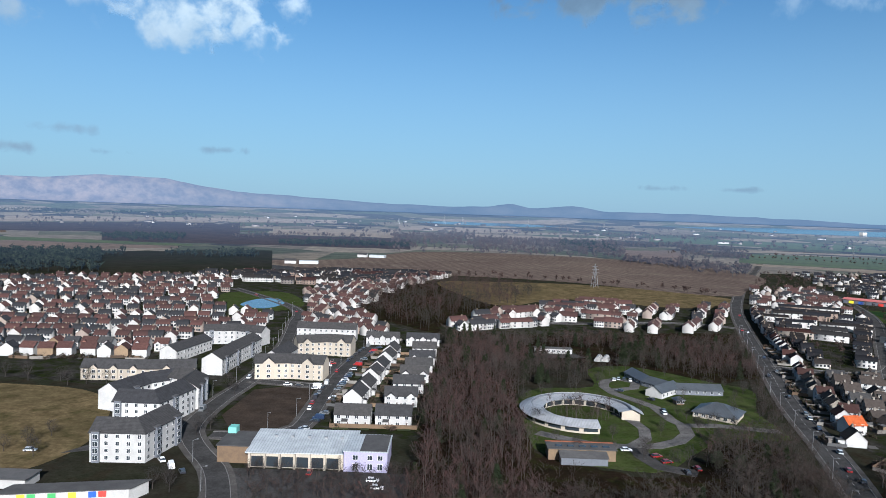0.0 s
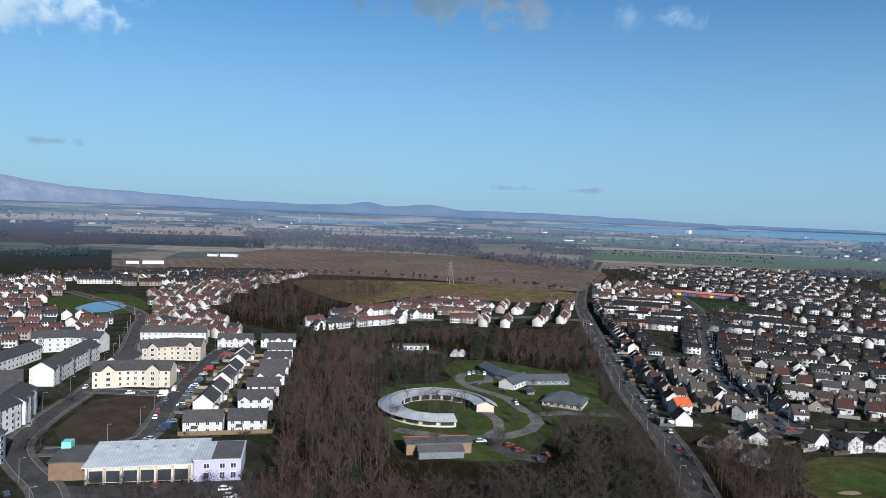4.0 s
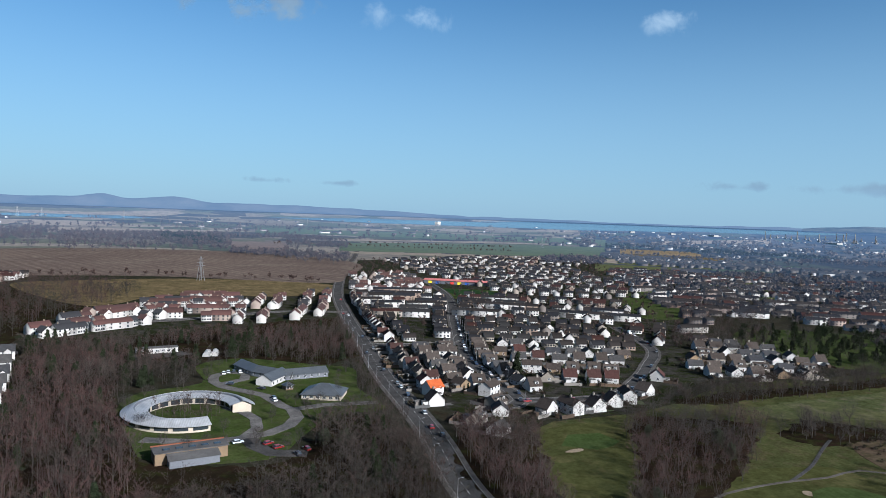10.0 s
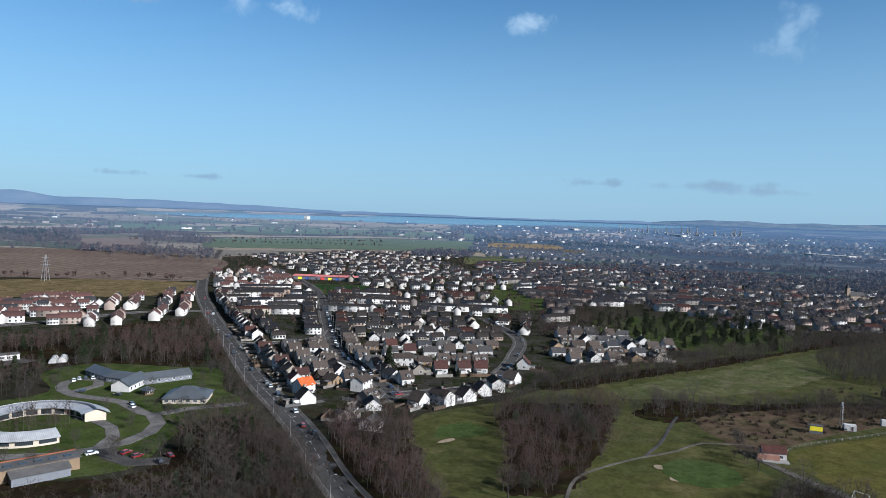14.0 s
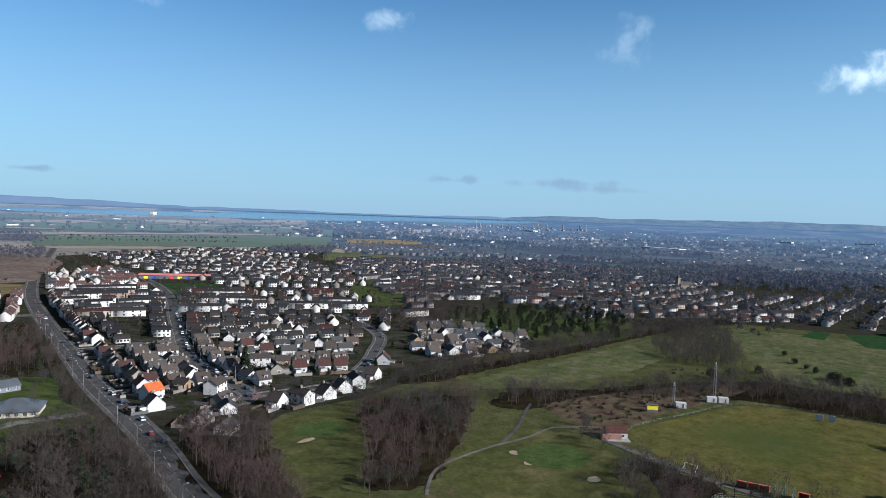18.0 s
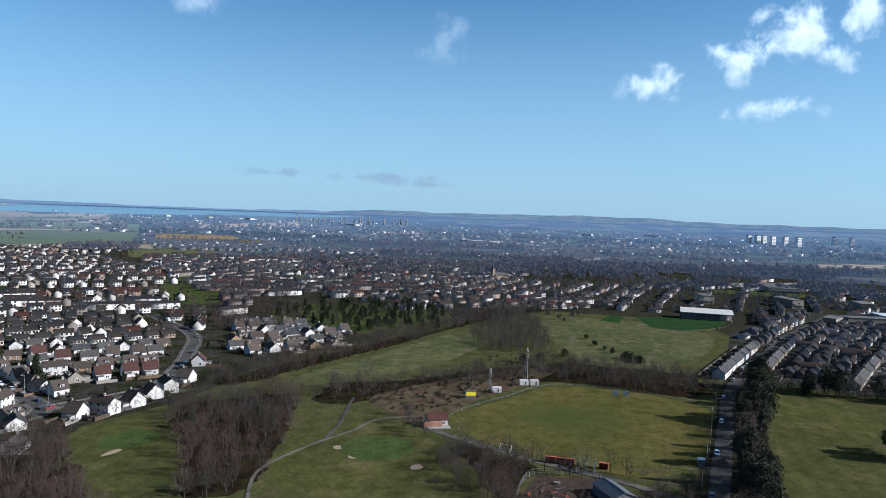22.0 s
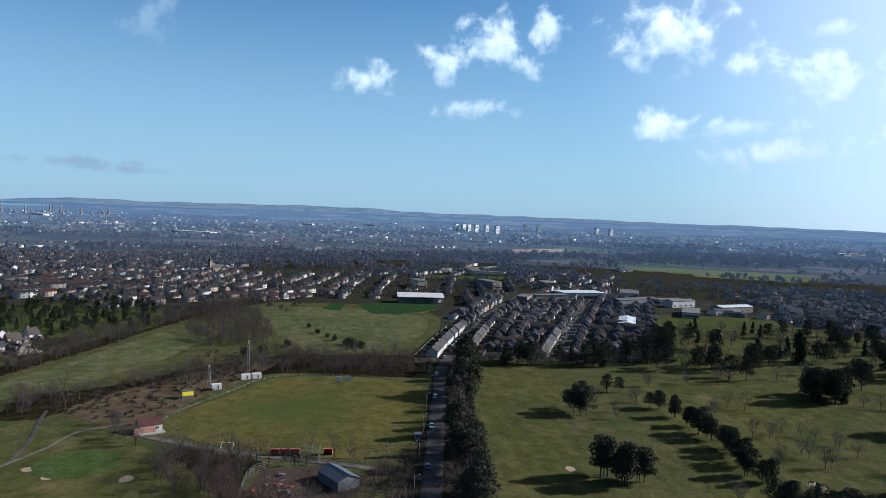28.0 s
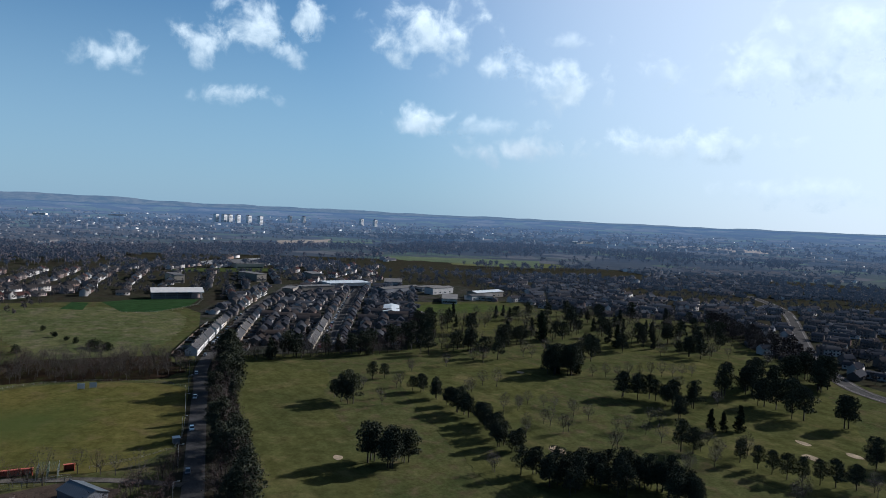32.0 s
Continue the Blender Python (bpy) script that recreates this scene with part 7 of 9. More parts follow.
# named houses beside the main road and golf course
for kind, x, y, deg in (("villa_red", 188, 322, -16), ("villa_orange", 179, 303, 10), ("chalet", 170, 286, 80), ("bungalow_dormer", 172, 252, 40), ("bungalow", 172, 236, 30), ("semi_white_old", 206, 292, 30), ("bungalow", 190, 260, 60), ("bungalow_tan", 200, 310, 100), ("chalet", 212, 322, 80),
                        ("chalet", 211, 252, 100), ("semi_white_old", 222, 248, 90), ("chalet", 236, 246, 80), ("chalet", 250, 249, 70), ("semi_white_old", 263, 252, 60), ("chalet", 282, 258, 100), ("bungalow_dormer", 196, 272, 20)):
    house(kind, x, y, deg)


def clear_houses(gap):
    def keep(xy):
        ok = np.ones(len(xy), bool)
        for x, y, _, w, _ in HOUSE_SPOTS:
            ok &= np.hypot(xy[:, 0] - x, xy[:, 1] - y) > gap
        return ok
    return keep


def estate(poly, heading, gap, pitch, kinds, seed, keep=None, near=555, swap=0.35):
    """Fills an area with street rows: whole houses up to a distance, then joined ones."""
    rng = random.Random(seed)
    far = []
    a = street_rows(poly, heading, gap, pitch, seed, keep)
    a = a[clear_houses(9.0)(a[:, :2])]
    for x, y, t in a:
        kind = rng.choice(kinds)
        if SPECS[kind]["w"] < 13 and rng.random() < swap:
            t += math.pi / 2
        if math.hypot(x, y) < near:
            house(kind, x, y, math.degrees(t))
        else:
            q = SPECS[kind]
            far.append((x, y, 0, t, q["w"], q["d"], q["e"], q["r"]))
    return far


FAR_ROWS, RED_ROWS = [], []
WEST_A = [(-300, 372), (-330, 520), (-140, 560), (-128, 480), (-165, 470), (-170, 440), (-166, 392), (-182, 378)]
WEST_B = [(-470, 540), (-500, 780), (-280, 860), (-215, 735), (-165, 580), (-140, 560), (-330, 520)]
WEST_C = [(-108, 500), (-112, 560), (-130, 650), (-150, 760), (-60, 960), (0, 980), (-60, 770), (-80, 610), (-50, 545), (-40, 490)]


def off_pond(xy):
    return ~inside([(-235, 720), (-169, 745), (-120, 640), (-165, 580), (-205, 615)], xy)


RED_ROWS += estate(WEST_A, 0.08, 22, 10.5, ("white_red", "tan_red", "white_grey", "white_red", "pink_red"), 61, None, 480, 0.2)
RED_ROWS += estate(WEST_B, 0.15, 26, 11, ("white_red", "white_red", "white_grey"), 62, off_pond, 480, 0.2)
RED_ROWS += estate(WEST_C, -0.5, 23, 11, ("white_red", "white_red", "white_grey"), 63, off_pond, 480)
FAR_ROWS += estate([(-330, 880), (-160, 985), (10, 1010), (-30, 900), (-130, 800), (-260, 840)], 0.1, 22, 13, ("white_grey", "semi_plain"), 64)
for k, (poly, turn) in enumerate((([(0, 535), (20, 590), (70, 660), (110, 640), (90, 560), (49, 525)], 0.5), ([(70, 660), (150, 730), (185, 715), (180, 610), (120, 560), (90, 560), (110, 640)], -0.25), ([(185, 715), (225, 700), (290, 735), (262, 600), (225, 565), (186, 560), (120, 545), (180, 610)], 1.15))):
    RED_ROWS += estate(poly, turn, 22, 13.5, ("white_red", "white_grey", "terrace_red", "semi_plain", "white_red"), 165 + k, None, 500, 0.4)
MID_B = [(225, 285), (235, 335), (262, 395), (330, 510), (400, 500), (420, 440), (380, 356), (300, 292), (262, 272)]
MID_C = [(305, 275), (395, 345), (450, 440), (480, 430), (420, 340), (345, 270)]
MID_D = [(330, 515), (420, 660), (500, 640), (560, 560), (540, 490), (430, 445), (400, 505)]
MID_E = [(262, 525), (318, 735), (390, 720), (400, 670), (305, 510)]
MID_F = [(320, 738), (418, 955), (520, 960), (470, 830), (400, 690)]
MID_G = [(500, 730), (520, 800), (540, 980), (700, 1100), (900, 1050), (760, 760), (650, 610), (560, 600), (480, 650)]


def road_row(name, off, step, kinds, lo, hi, near, seed, turn=0.0, back=None):
    """Single houses set back along one side of a road."""
    rng_ = random.Random(seed)
    line = smooth_line([(p.x, p.y) for p in ROADS[name][0][::2]], 1.0)
    run = 0.0
    for a, b in zip(line, line[1:]):
        run += (b - a).length
        if run < step or not lo < a.y < hi:
            continue
        run = rng_.uniform(-1.5, 1.0)
        u = (b - a).normalized()
        p = a + Vector((-u.y, u.x, 0)) * (off + rng_.uniform(-1.5, 1.5))
        xy = np.array([(p.x, p.y)])
        if not (clear_houses(8.5)(xy)[0] and road_gap(xy, 5.5)[0]):
            continue
        kind = rng_.choice(kinds)
        deg = math.degrees(math.atan2(u.y, u.x)) + turn + rng_.gauss(0, 4) + (90 if rng_.random() < 0.25 else 0)
        if p.length < near:
            house(kind, p.x, p.y, deg)
        else:
            q = SPECS[kind]
            FAR_ROWS.append((p.x, p.y, 0, math.radians(deg), q["w"], q["d"], q["e"], q["r"]))


road_row("road_main", -17, 10, ("villa_red", "villa_red", "villa_red", "villa_brown"), 318, 720, 560, 1)
road_row("road_mid", 12.5, 11.5, ("bungalow", "chalet", "bungalow_dormer", "bungalow_tan"), 290, 520, 500, 2, 90)
road_row("road_mid", -12.5, 11.5, ("bungalow", "chalet", "bungalow_dormer", "semi_white_old"), 290, 640, 500, 3, 90)
road_row("road_main", -34, 11, ("bungalow_tan", "bungalow", "villa_brown", "bungalow_dormer"), 318, 640, 480, 4, 90)
FAR_ROWS += estate(MID_B, -0.5, 26, 11.0, ("bungalow", "bungalow_dormer", "chalet", "bungalow_tan", "semi_white_old", "chalet", "chalet_red", "bungalow"), 67, None, 500, 0.2)
FAR_ROWS += estate(MID_C, 0.72, 23, 11.0, ("chalet", "bungalow", "bungalow_dormer", "chalet_red"), 68, None, 500)
FAR_ROWS += estate(MID_D, -0.72, 29, 15, ("terrace_white", "semi_white_old", "bungalow", "chalet", "semi_brown"), 69, None, 500)
FAR_ROWS += estate(MID_E, -0.42, 31, 27, ("terrace_white", "terrace_white", "terrace_red", "semi_white_old"), 70)
RED_ROWS += estate(MID_F, -0.4, 29, 13, ("orange_brick", "orange_brick", "semi_brown"), 71)
FAR_ROWS += estate(MID_G, -0.7, 36, 15, ("bungalow", "semi_white_old", "semi_white_old", "semi_brown"), 72)
FAR_ROWS += estate([(540, 990), (600, 1240), (900, 1340), (1180, 1240), (960, 1060), (700, 1110)], -0.5, 44, 17, ("bungalow", "semi_white_old", "semi_brown"), 73)
FAR_ROWS += estate([(330, 262), (345, 276), (414, 345), (457, 345), (474, 306), (458, 262), (403, 243), (361, 250)], -0.55, 22, 13, ("bungalow", "chalet", "bungalow_dormer", "bungalow_tan", "bungalow"), 79, None, 580, 0.25)
FAR_ROWS += estate([(905, 590), (1020, 680), (1010, 770), (1180, 850), (1310, 740), (1120, 600), (980, 520)], 0.6, 27, 17, ("bungalow", "semi_brown", "semi_white_old"), 80)
TOWN_ROWS = []


def terrace_row(name, off, kind, x0, x1, near, seed):
    """Terraces along one side of a street: whole houses up to a distance, then joined ones."""
    rng_ = random.Random(seed)
    line = smooth_line([(p.x, p.y) for p in ROADS[name][0][::2]], 1.0)
    run, w = 0.0, SPECS[kind]["w"]
    for a, b in zip(line, line[1:]):
        run += (b - a).length
        if run < w + 0.6 or not x0 < a.x < x1:
            continue
        run = -rng_.choice((0, 0, 2.5, 6.0))
        u = (b - a).normalized()
        p = a - u * (w / 2) + Vector((-u.y, u.x, 0)) * off
        t = math.atan2(u.y, u.x) + (0 if off > 0 else math.pi)
        if p.length < near:
            house(kind, p.x, p.y, math.degrees(t))
        else:
            q = SPECS[kind]
            (FAR_ROWS if q["wall"] == "white" else TOWN_ROWS).append((p.x + rng_.uniform(-1, 1), p.y + rng_.uniform(-1, 1), 0, t, q["w"] * rng_.uniform(0.45, 0.95), q["d"] * rng_.uniform(0.8, 1.05), q["e"] * rng_.uniform(0.85, 1.4), q["r"] * rng_.uniform(0.8, 1.1)))


terrace_row("road_golf", 10, "cottage_white", 452, 560, 640, 1)
terrace_row("road_golf", 10, "cottage_cream", 560, 660, 560, 5)
terrace_row("road_golf", 11, "cottage_white", 660, 760, 560, 6)
terrace_row("road_golf", -10, "cottage_row", 470, 800, 560, 2)
terrace_row("road_terrace", 10, "cottage_cream", 456, 844, 560, 3)
terrace_row("road_terrace", -10, "cottage_row", 470, 844, 480, 4)
rt = random.Random(75)
for off, name, step in ((24, "road_golf", 16), (-24, "road_golf", 13), (-36, "road_golf", 14), (24, "road_terrace", 13), (37, "road_terrace", 14), (-24, "road_terrace", 13), (-36, "road_terrace", 14), (-50, "road_terrace", 15), (-64, "road_terrace", 16)):
    run = 0.0
    for a, b in zip(ROADS[name][0], ROADS[name][0][1:]):
        u = (b - a).normalized()
        run += (b - a).length
        while run > step:
            run -= step * rt.uniform(0.7, 1.5)
            p = b + Vector((-u.y, u.x, 0)) * (off + rt.uniform(-2.5, 2.5)) + u * rt.uniform(-4, 4)
            if (600 if name == "road_golf" and off > 0 else 462) < p.x < 850:
                t_ = math.atan2(u.y, u.x) + rt.gauss(0, 0.05)
                TOWN_ROWS.append((p.x, p.y, 0, t_ + (math.pi / 2 if rt.random() < 0.15 else 0), rt.uniform(8, 19), rt.uniform(5, 6.6), rt.choice((2.5, 2.7, 3.4, 4.6)), rt.uniform(1.5, 2.3)))
                for _ in range(2):
                    q_ = p + Vector((-u.y, u.x, 0)) * rt.choice((-6, 6)) + u * rt.uniform(-6, 6)
                    TOWN_ROWS.append((q_.x, q_.y, 0, t_ + rt.choice((0, math.pi / 2)), rt.uniform(2.5, 4.5), rt.uniform(2, 3), 2.1, rt.uniform(0.2, 0.7)))
far_houses("town_back_buildings", TOWN_ROWS, "dark slate-roofed cottages, sheds and outbuildings of the town", "townwall", "townroof")
M["whitemix"] = islands("pale walls far off", ((0.74, 0.72, 0.69), (0.68, 0.66, 0.62), (0.72, 0.7, 0.66), (0.42, 0.37, 0.31), (0.24, 0.21, 0.19), (0.66, 0.63, 0.6), (0.33, 0.25, 0.2)))
M["redfar"] = islands("red roofs far off", ((0.126, 0.0647, 0.0546), (0.105, 0.0554, 0.0479), (0.0504, 0.0504, 0.0546), (0.139, 0.0689, 0.0588), (0.0462, 0.0462, 0.0504), (0.0966, 0.0504, 0.0437)))
M["whitefar"] = islands("white walls far off", ((0.72, 0.7, 0.66), (0.62, 0.6, 0.57), (0.68, 0.66, 0.62), (0.4, 0.33, 0.28)))
far_houses("estate_houses_beyond", FAR_ROWS, "rows of pale houses with grey and brown roofs beyond the estate", "whitemix", "farroof", True)
far_houses("estate_houses_red_roofed", RED_ROWS, "rows of white houses with red-brown roofs beyond", "whitefar", "redfar", True)

# fences, sheds and hedges round the gardens
rs = random.Random(90)
s = Shape()
hedge_spots = []
for x, y, a, w, d in HOUSE_SPOTS:
    u, n = Vector((math.cos(a), math.sin(a), 0)), Vector((-math.sin(a), math.cos(a), 0))
    c = Vector((x, y, 0))
    for sg in (-1, 1):
        p, q = c + u * sg * (w / 2 + 1.2) + n * (d / 2), c + u * sg * (w / 2 + 1.2) + n * (d / 2 + 7.5)
        ribbon(s, [p, q], 0.06, -0.06, 0, rs.uniform(1.3, 1.8))
    if rs.random() < 0.7:
        p = c + n * (d / 2 + 7.5)
        ribbon(s, [p - u * (w / 2 + 1.2), p + u * (w / 2 + 1.2)], 0.06, -0.06, 0, 1.7)
    if rs.random() < 0.5:
        p = c + n * (d / 2 + rs.uniform(4, 6)) + u * rs.uniform(-w / 3, w / 3)
        e = 1.1
        s.add([tuple(p + u * i * e + n * j * e + Vector((0, 0, k))) for k in (0, 2.0) for j in (-1, 1) for i in (-1, 1)], [(0, 1, 5, 4), (1, 3, 7, 5), (3, 2, 6, 7), (2, 0, 4, 6), (4, 5, 7, 6)])
    for _ in range(7):
        p = c - n * (d / 2 + rs.uniform(2, 5)) + u * rs.uniform(-w / 2, w / 2) if rs.random() < 0.5 else c + n * (d / 2 + rs.uniform(2, 8)) + u * rs.uniform(-w / 2, w / 2)
        hedge_spots.append((p.x, p.y, 0, rs.uniform(0.5, 1.5)))
plots = Shape()
for x, y, a, w, d in HOUSE_SPOTS:
    u, n = Vector((math.cos(a), math.sin(a), 0)), Vector((-math.sin(a), math.cos(a), 0))
    for sg, depth in ((1, 6.5), (-1, 4.0)):
        for lo, hi in ((-0.5, rs.uniform(-0.2, 0.2)), (rs.uniform(0.1, 0.3), 0.5)):
            c = Vector((x, y, 0)) + n * sg * (d / 2 + 0.6 + depth / 2) + u * (lo + hi) / 2 * w
            if rs.random() < 0.8 and road_gap(np.array([(c.x, c.y)]), 4.5)[0]:
                hw, hd, z = (hi - lo) / 2 * w, depth / 2, rs.uniform(0.15, 0.2)
                plots.add([tuple(c - u * hw - n * hd + Vector((0, 0, z))), tuple(c + u * hw - n * hd + Vector((0, 0, z))), tuple(c + u * hw + n * hd + Vector((0, 0, z))), tuple(c - u * hw + n * hd + Vector((0, 0, z)))], [(0, 1, 2, 3)])
tagged(part("garden_plots", plots, M["plots"]), "small lawns, gravel and paved garden plots", "gardens", "", "stuff")
tagged(part("garden_fences", s, M["clutter"]), "timber garden fences and sheds between houses", "fences", "", "stuff")
scatter("garden_shrubs", GORSE, hedge_spots, [M["bark"], M["gorse"]], "green and brown shrubs and hedges in gardens", "shrubs", 91)


def off_houses(xy):
    ok = road_gap(xy, 1.0)
    for x, y, a, w, d in HOUSE_SPOTS:
        u, n = (xy[:, 0] - x) * math.cos(a) + (xy[:, 1] - y) * math.sin(a), -(xy[:, 0] - x) * math.sin(a) + (xy[:, 1] - y) * math.cos(a)
        ok &= (np.abs(u) > w / 2 + 1.2) | (np.abs(n) > d / 2 + 1.2)
    return ok


garden = fill([(168, 232), (178, 340), (255, 560), (330, 700), (520, 640), (560, 480), (400, 320), (292, 243), (205, 244)], 9.0, 95, off_houses, 1.0, 0.35)
pick = np.random.RandomState(6).random_sample(len(garden))
scatter("garden_bare_trees", BUSHES, spots(garden[pick < 0.75], 0, 1.05), [M["bark"], M["twigs"]], "small bare garden trees between houses", "trees", 96)
scatter("garden_evergreens", SPRUCES, spots(garden[pick > 0.94], 0, 0.42), [M["bark"], M["cypress"]], "clipped dark garden conifers", "trees", 97)
edge = fill([(150, 205), (160, 250), (175, 262), (205, 250), (250, 243), (292, 246), (345, 266), (350, 256), (292, 234), (250, 230), (205, 236), (176, 226)], 5.5, 98, off_houses, 1.0, 0.2)
scatter("garden_edge_trees", OAKS + BUSHES, spots(edge, 0, 0.62), [M["bark"], M["twigs"]], "bare trees between the houses and golf course", "trees", 99)
far_garden = fill(ESTATE_MID, 15.0, 106, lambda q: np.hypot(q[:, 0], q[:, 1]) > 540, 2.0, 0.3)
scatter("estate_far_trees", MID_TREES, spots(far_garden, 0, 0.6), [M["bark"], M["twigs"]], "bare trees between distant estate houses", "trees", 107)
west_garden = fill([(-300, 365), (-330, 520), (-140, 560), (-60, 470), (-10, 470), (-10, 290), (-60, 350), (-130, 350)], 13.0, 102, off_houses, 1.0, 0.5)
scatter("estate_saplings", BUSHES, spots(west_garden, 0, 0.7), [M["bark"], M["twigs"]], "young bare trees on the white estate", "trees", 103)
south_garden = fill([(446, -15), (700, -60), (850, -110), (850, -200), (690, -190), (560, -165), (450, -126)], 10.0, 104, off_houses, 1.0, 0.4)
scatter("town_garden_trees", BUSHES, spots(south_garden, 0, 0.8), [M["bark"], M["twigs"]], "bare trees in small town gardens", "trees", 105)


# ---- white flats and other long blocks ----
def ring_offsets(line, off):
    """Mitred offset of a short polyline."""
    out = []
    for i, p in enumerate(line):
        a = (line[i] - line[i - 1]).normalized() if i else None
        b = (line[i + 1] - line[i]).normalized() if i + 1 < len(line) else None
        na = Vector((-a.y, a.x, 0)) if a else None
        nb = Vector((-b.y, b.x, 0)) if b else None
        if na is None or nb is None:
            out.append(p + off * (na or nb))
        else:
            m = (na + nb).normalized()
            out.append(p + m * off / max(0.4, m.dot(nb)))
    return out


def long_block(name, pts, depth, eaves, rise, storeys, wall, roof, label, category, bays=(), gables=(), step=3.4, group="", both=True, base=0.0):
    """A block with a pitched roof that follows a bent centre line; parts for wall, roof, bays and every window."""
    line = [Vector((*p, 0)) for p in pts]
    ob = thing(name, label, category, None, group)
    h = depth / 2
    l, r = ring_offsets(line, h), ring_offsets(line, -h)
    n = len(line)
    s = Shape()
    for side in (l, r):
        v = [(p.x, p.y, 0) for p in side] + [(p.x, p.y, eaves) for p in side]
        s.add(v, [(i, i + 1, n + i + 1, n + i) for i in range(n - 1)])
    for k in (0, n - 1):
        v = [(l[k].x, l[k].y, 0), (r[k].x, r[k].y, 0), (r[k].x, r[k].y, eaves), (line[k].x, line[k].y, eaves + rise), (l[k].x, l[k].y, eaves)]
        s.add(v, [(0, 1, 2, 3, 4)])
    part("wall", s, M[wall], ob)
    ends = [line[0] - (line[1] - line[0]).normalized() * 0.4] + line[1:-1] + [line[-1] + (line[-1] - line[-2]).normalized() * 0.4]
    s, drop = Shape(), 0.45 * rise / h
    lo = [ring_offsets(ends, h + 0.45), ring_offsets(ends, -h - 0.45)]
    for side in lo:
        v = [(p.x, p.y, eaves - drop) for p in side] + [(p.x, p.y, eaves + rise) for p in ends]
        v += [(x, y, z + 0.22) for x, y, z in v]
        m = 2 * n
        s.add(v, [(i, i + 1, n + i + 1, n + i) for i in range(n - 1)] + [(m + i, m + n + i, m + n + i + 1, m + i + 1) for i in range(n - 1)]
              + [(i, m + i, m + i + 1, i + 1) for i in range(n - 1)] + [(0, n, m + n, m), (n - 1, m + n - 1, m + 2 * n - 1, 2 * n - 1)])
    part("roof", s, M[roof], ob)
    wm = window_mesh(1.3, 1.5)
    total = 0.0
    for i in range(n - 1):
        for side, sg in ((l, 1), (r, -1)) if both else ((r, -1),):
            a, b = side[i], side[i + 1]
            u = (b - a).normalized()
            length = (b - a).length
            count = max(1, int(length / step))
            turn = math.degrees(math.atan2(u.y, u.x)) + (0 if sg < 0 else 180)
            for k in range(count):
                p = a + u * length * (k + 0.5) / count
                for f_ in range(storeys):
                    z = 0.9 + f_ * (eaves - 0.4) / storeys
                    part("window", wm, None, ob, "", pose(p.x, p.y, z, 0, 0, turn))
    for i, t, side, w in bays:
        e = (l if side > 0 else r)
        p = e[i].lerp(e[i + 1], t)
        u = (e[i + 1] - e[i]).normalized()
        turn = math.degrees(math.atan2(u.y, u.x)) + (0 if side < 0 else 180)
        bay = part("bay", Shape().box(-w / 2, -0.9, 0, w / 2, 0.3, eaves + 0.5), M["greyclad"], ob, "dark grey projecting bay", pose(p.x, p.y, 0, 0, 0, turn))
        part("bay_roof", Shape().box(-w / 2 - 0.15, -1.05, eaves + 0.5, w / 2 + 0.15, 0.6, eaves + 0.68), M["flatroof"], bay)
        for f_ in range(storeys):
            part("window", window_mesh(1.8, 1.7), None, bay, "", pose(0, -0.9, 0.8 + f_ * (eaves - 0.4) / storeys))
    for i, t, side, w in gables:
        e = (l if side > 0 else r)
        p = e[i].lerp(e[i + 1], t)
        u = (e[i + 1] - e[i]).normalized()
        turn = math.degrees(math.atan2(u.y, u.x)) + (0 if side < 0 else 180)
        g_ = w * 0.45
        v = [(-w / 2, -0.5, 0), (w / 2, -0.5, 0), (w / 2, -0.5, eaves), (0, -0.5, eaves + g_), (-w / 2, -0.5, eaves), (-w / 2, h, 0), (w / 2, h, 0), (w / 2, h, eaves), (0, h, eaves + g_), (-w / 2, h, eaves)]
        gb_ = part("gable", Shape().add(v, [(0, 1, 2, 3, 4), (1, 6, 7, 2), (5, 0, 4, 9)]), M[wall], ob, "", pose(p.x, p.y, 0, 0, 0, turn))
        s = Shape()
        for sg in (-1, 1):
            vv = [(sg * (w / 2 + 0.3), -0.8, eaves - 0.25), (0, -0.8, eaves + g_), (0, h, eaves + g_), (sg * (w / 2 + 0.3), h, eaves - 0.25)]
            vv += [(x, y, z + 0.18) for x, y, z in vv]
            s.add(vv, [(0, 3, 2, 1), (4, 5, 6, 7), (0, 1, 5, 4), (1, 2, 6, 5), (2, 3, 7, 6), (3, 0, 4, 7)])
        part("gable_roof", s, M[roof], gb_)
        for f_ in range(storeys):
            part("window", window_mesh(1.8, 1.6), None, gb_, "", pose(0, -0.5, 0.9 + f_ * (eaves - 0.4) / storeys))
    return ob


WF = "white four-storey flats with dark grey roof and grey bays"
long_block("apartment_block", [(-121, 243), (-107, 243.5), (-104, 262)], 12, 10.4, 3.6, 4, "white", "slate", WF, "flats", ((0, 0.12, -1, 2.6), (1, 0.3, -1, 2.6), (1, 0.85, -1, 2.6)), group="white flats")
long_block("apartment_block", [(-131, 281), (-117, 281), (-113, 301)], 12, 10.4, 3.6, 4, "white", "slate", WF, "flats", ((0, 0.12, -1, 2.6), (1, 0.4, -1, 2.6)), group="white flats")
long_block("apartment_block", [(-143, 297), (-137, 317), (-124, 331)], 11.5, 8.4, 3.6, 3, "white", "slate", "white three-storey flats with dark grey roof", "flats", ((0, 0.5, -1, 2.6),), group="white flats")
long_block("apartment_block", [(-125, 326), (-115, 322), (-112, 302)], 11, 9.6, 3.6, 4, "white", "slate", WF, "flats", ((1, 0.3, 1, 2.6), (1, 0.75, 1, 2.6)), group="white flats")
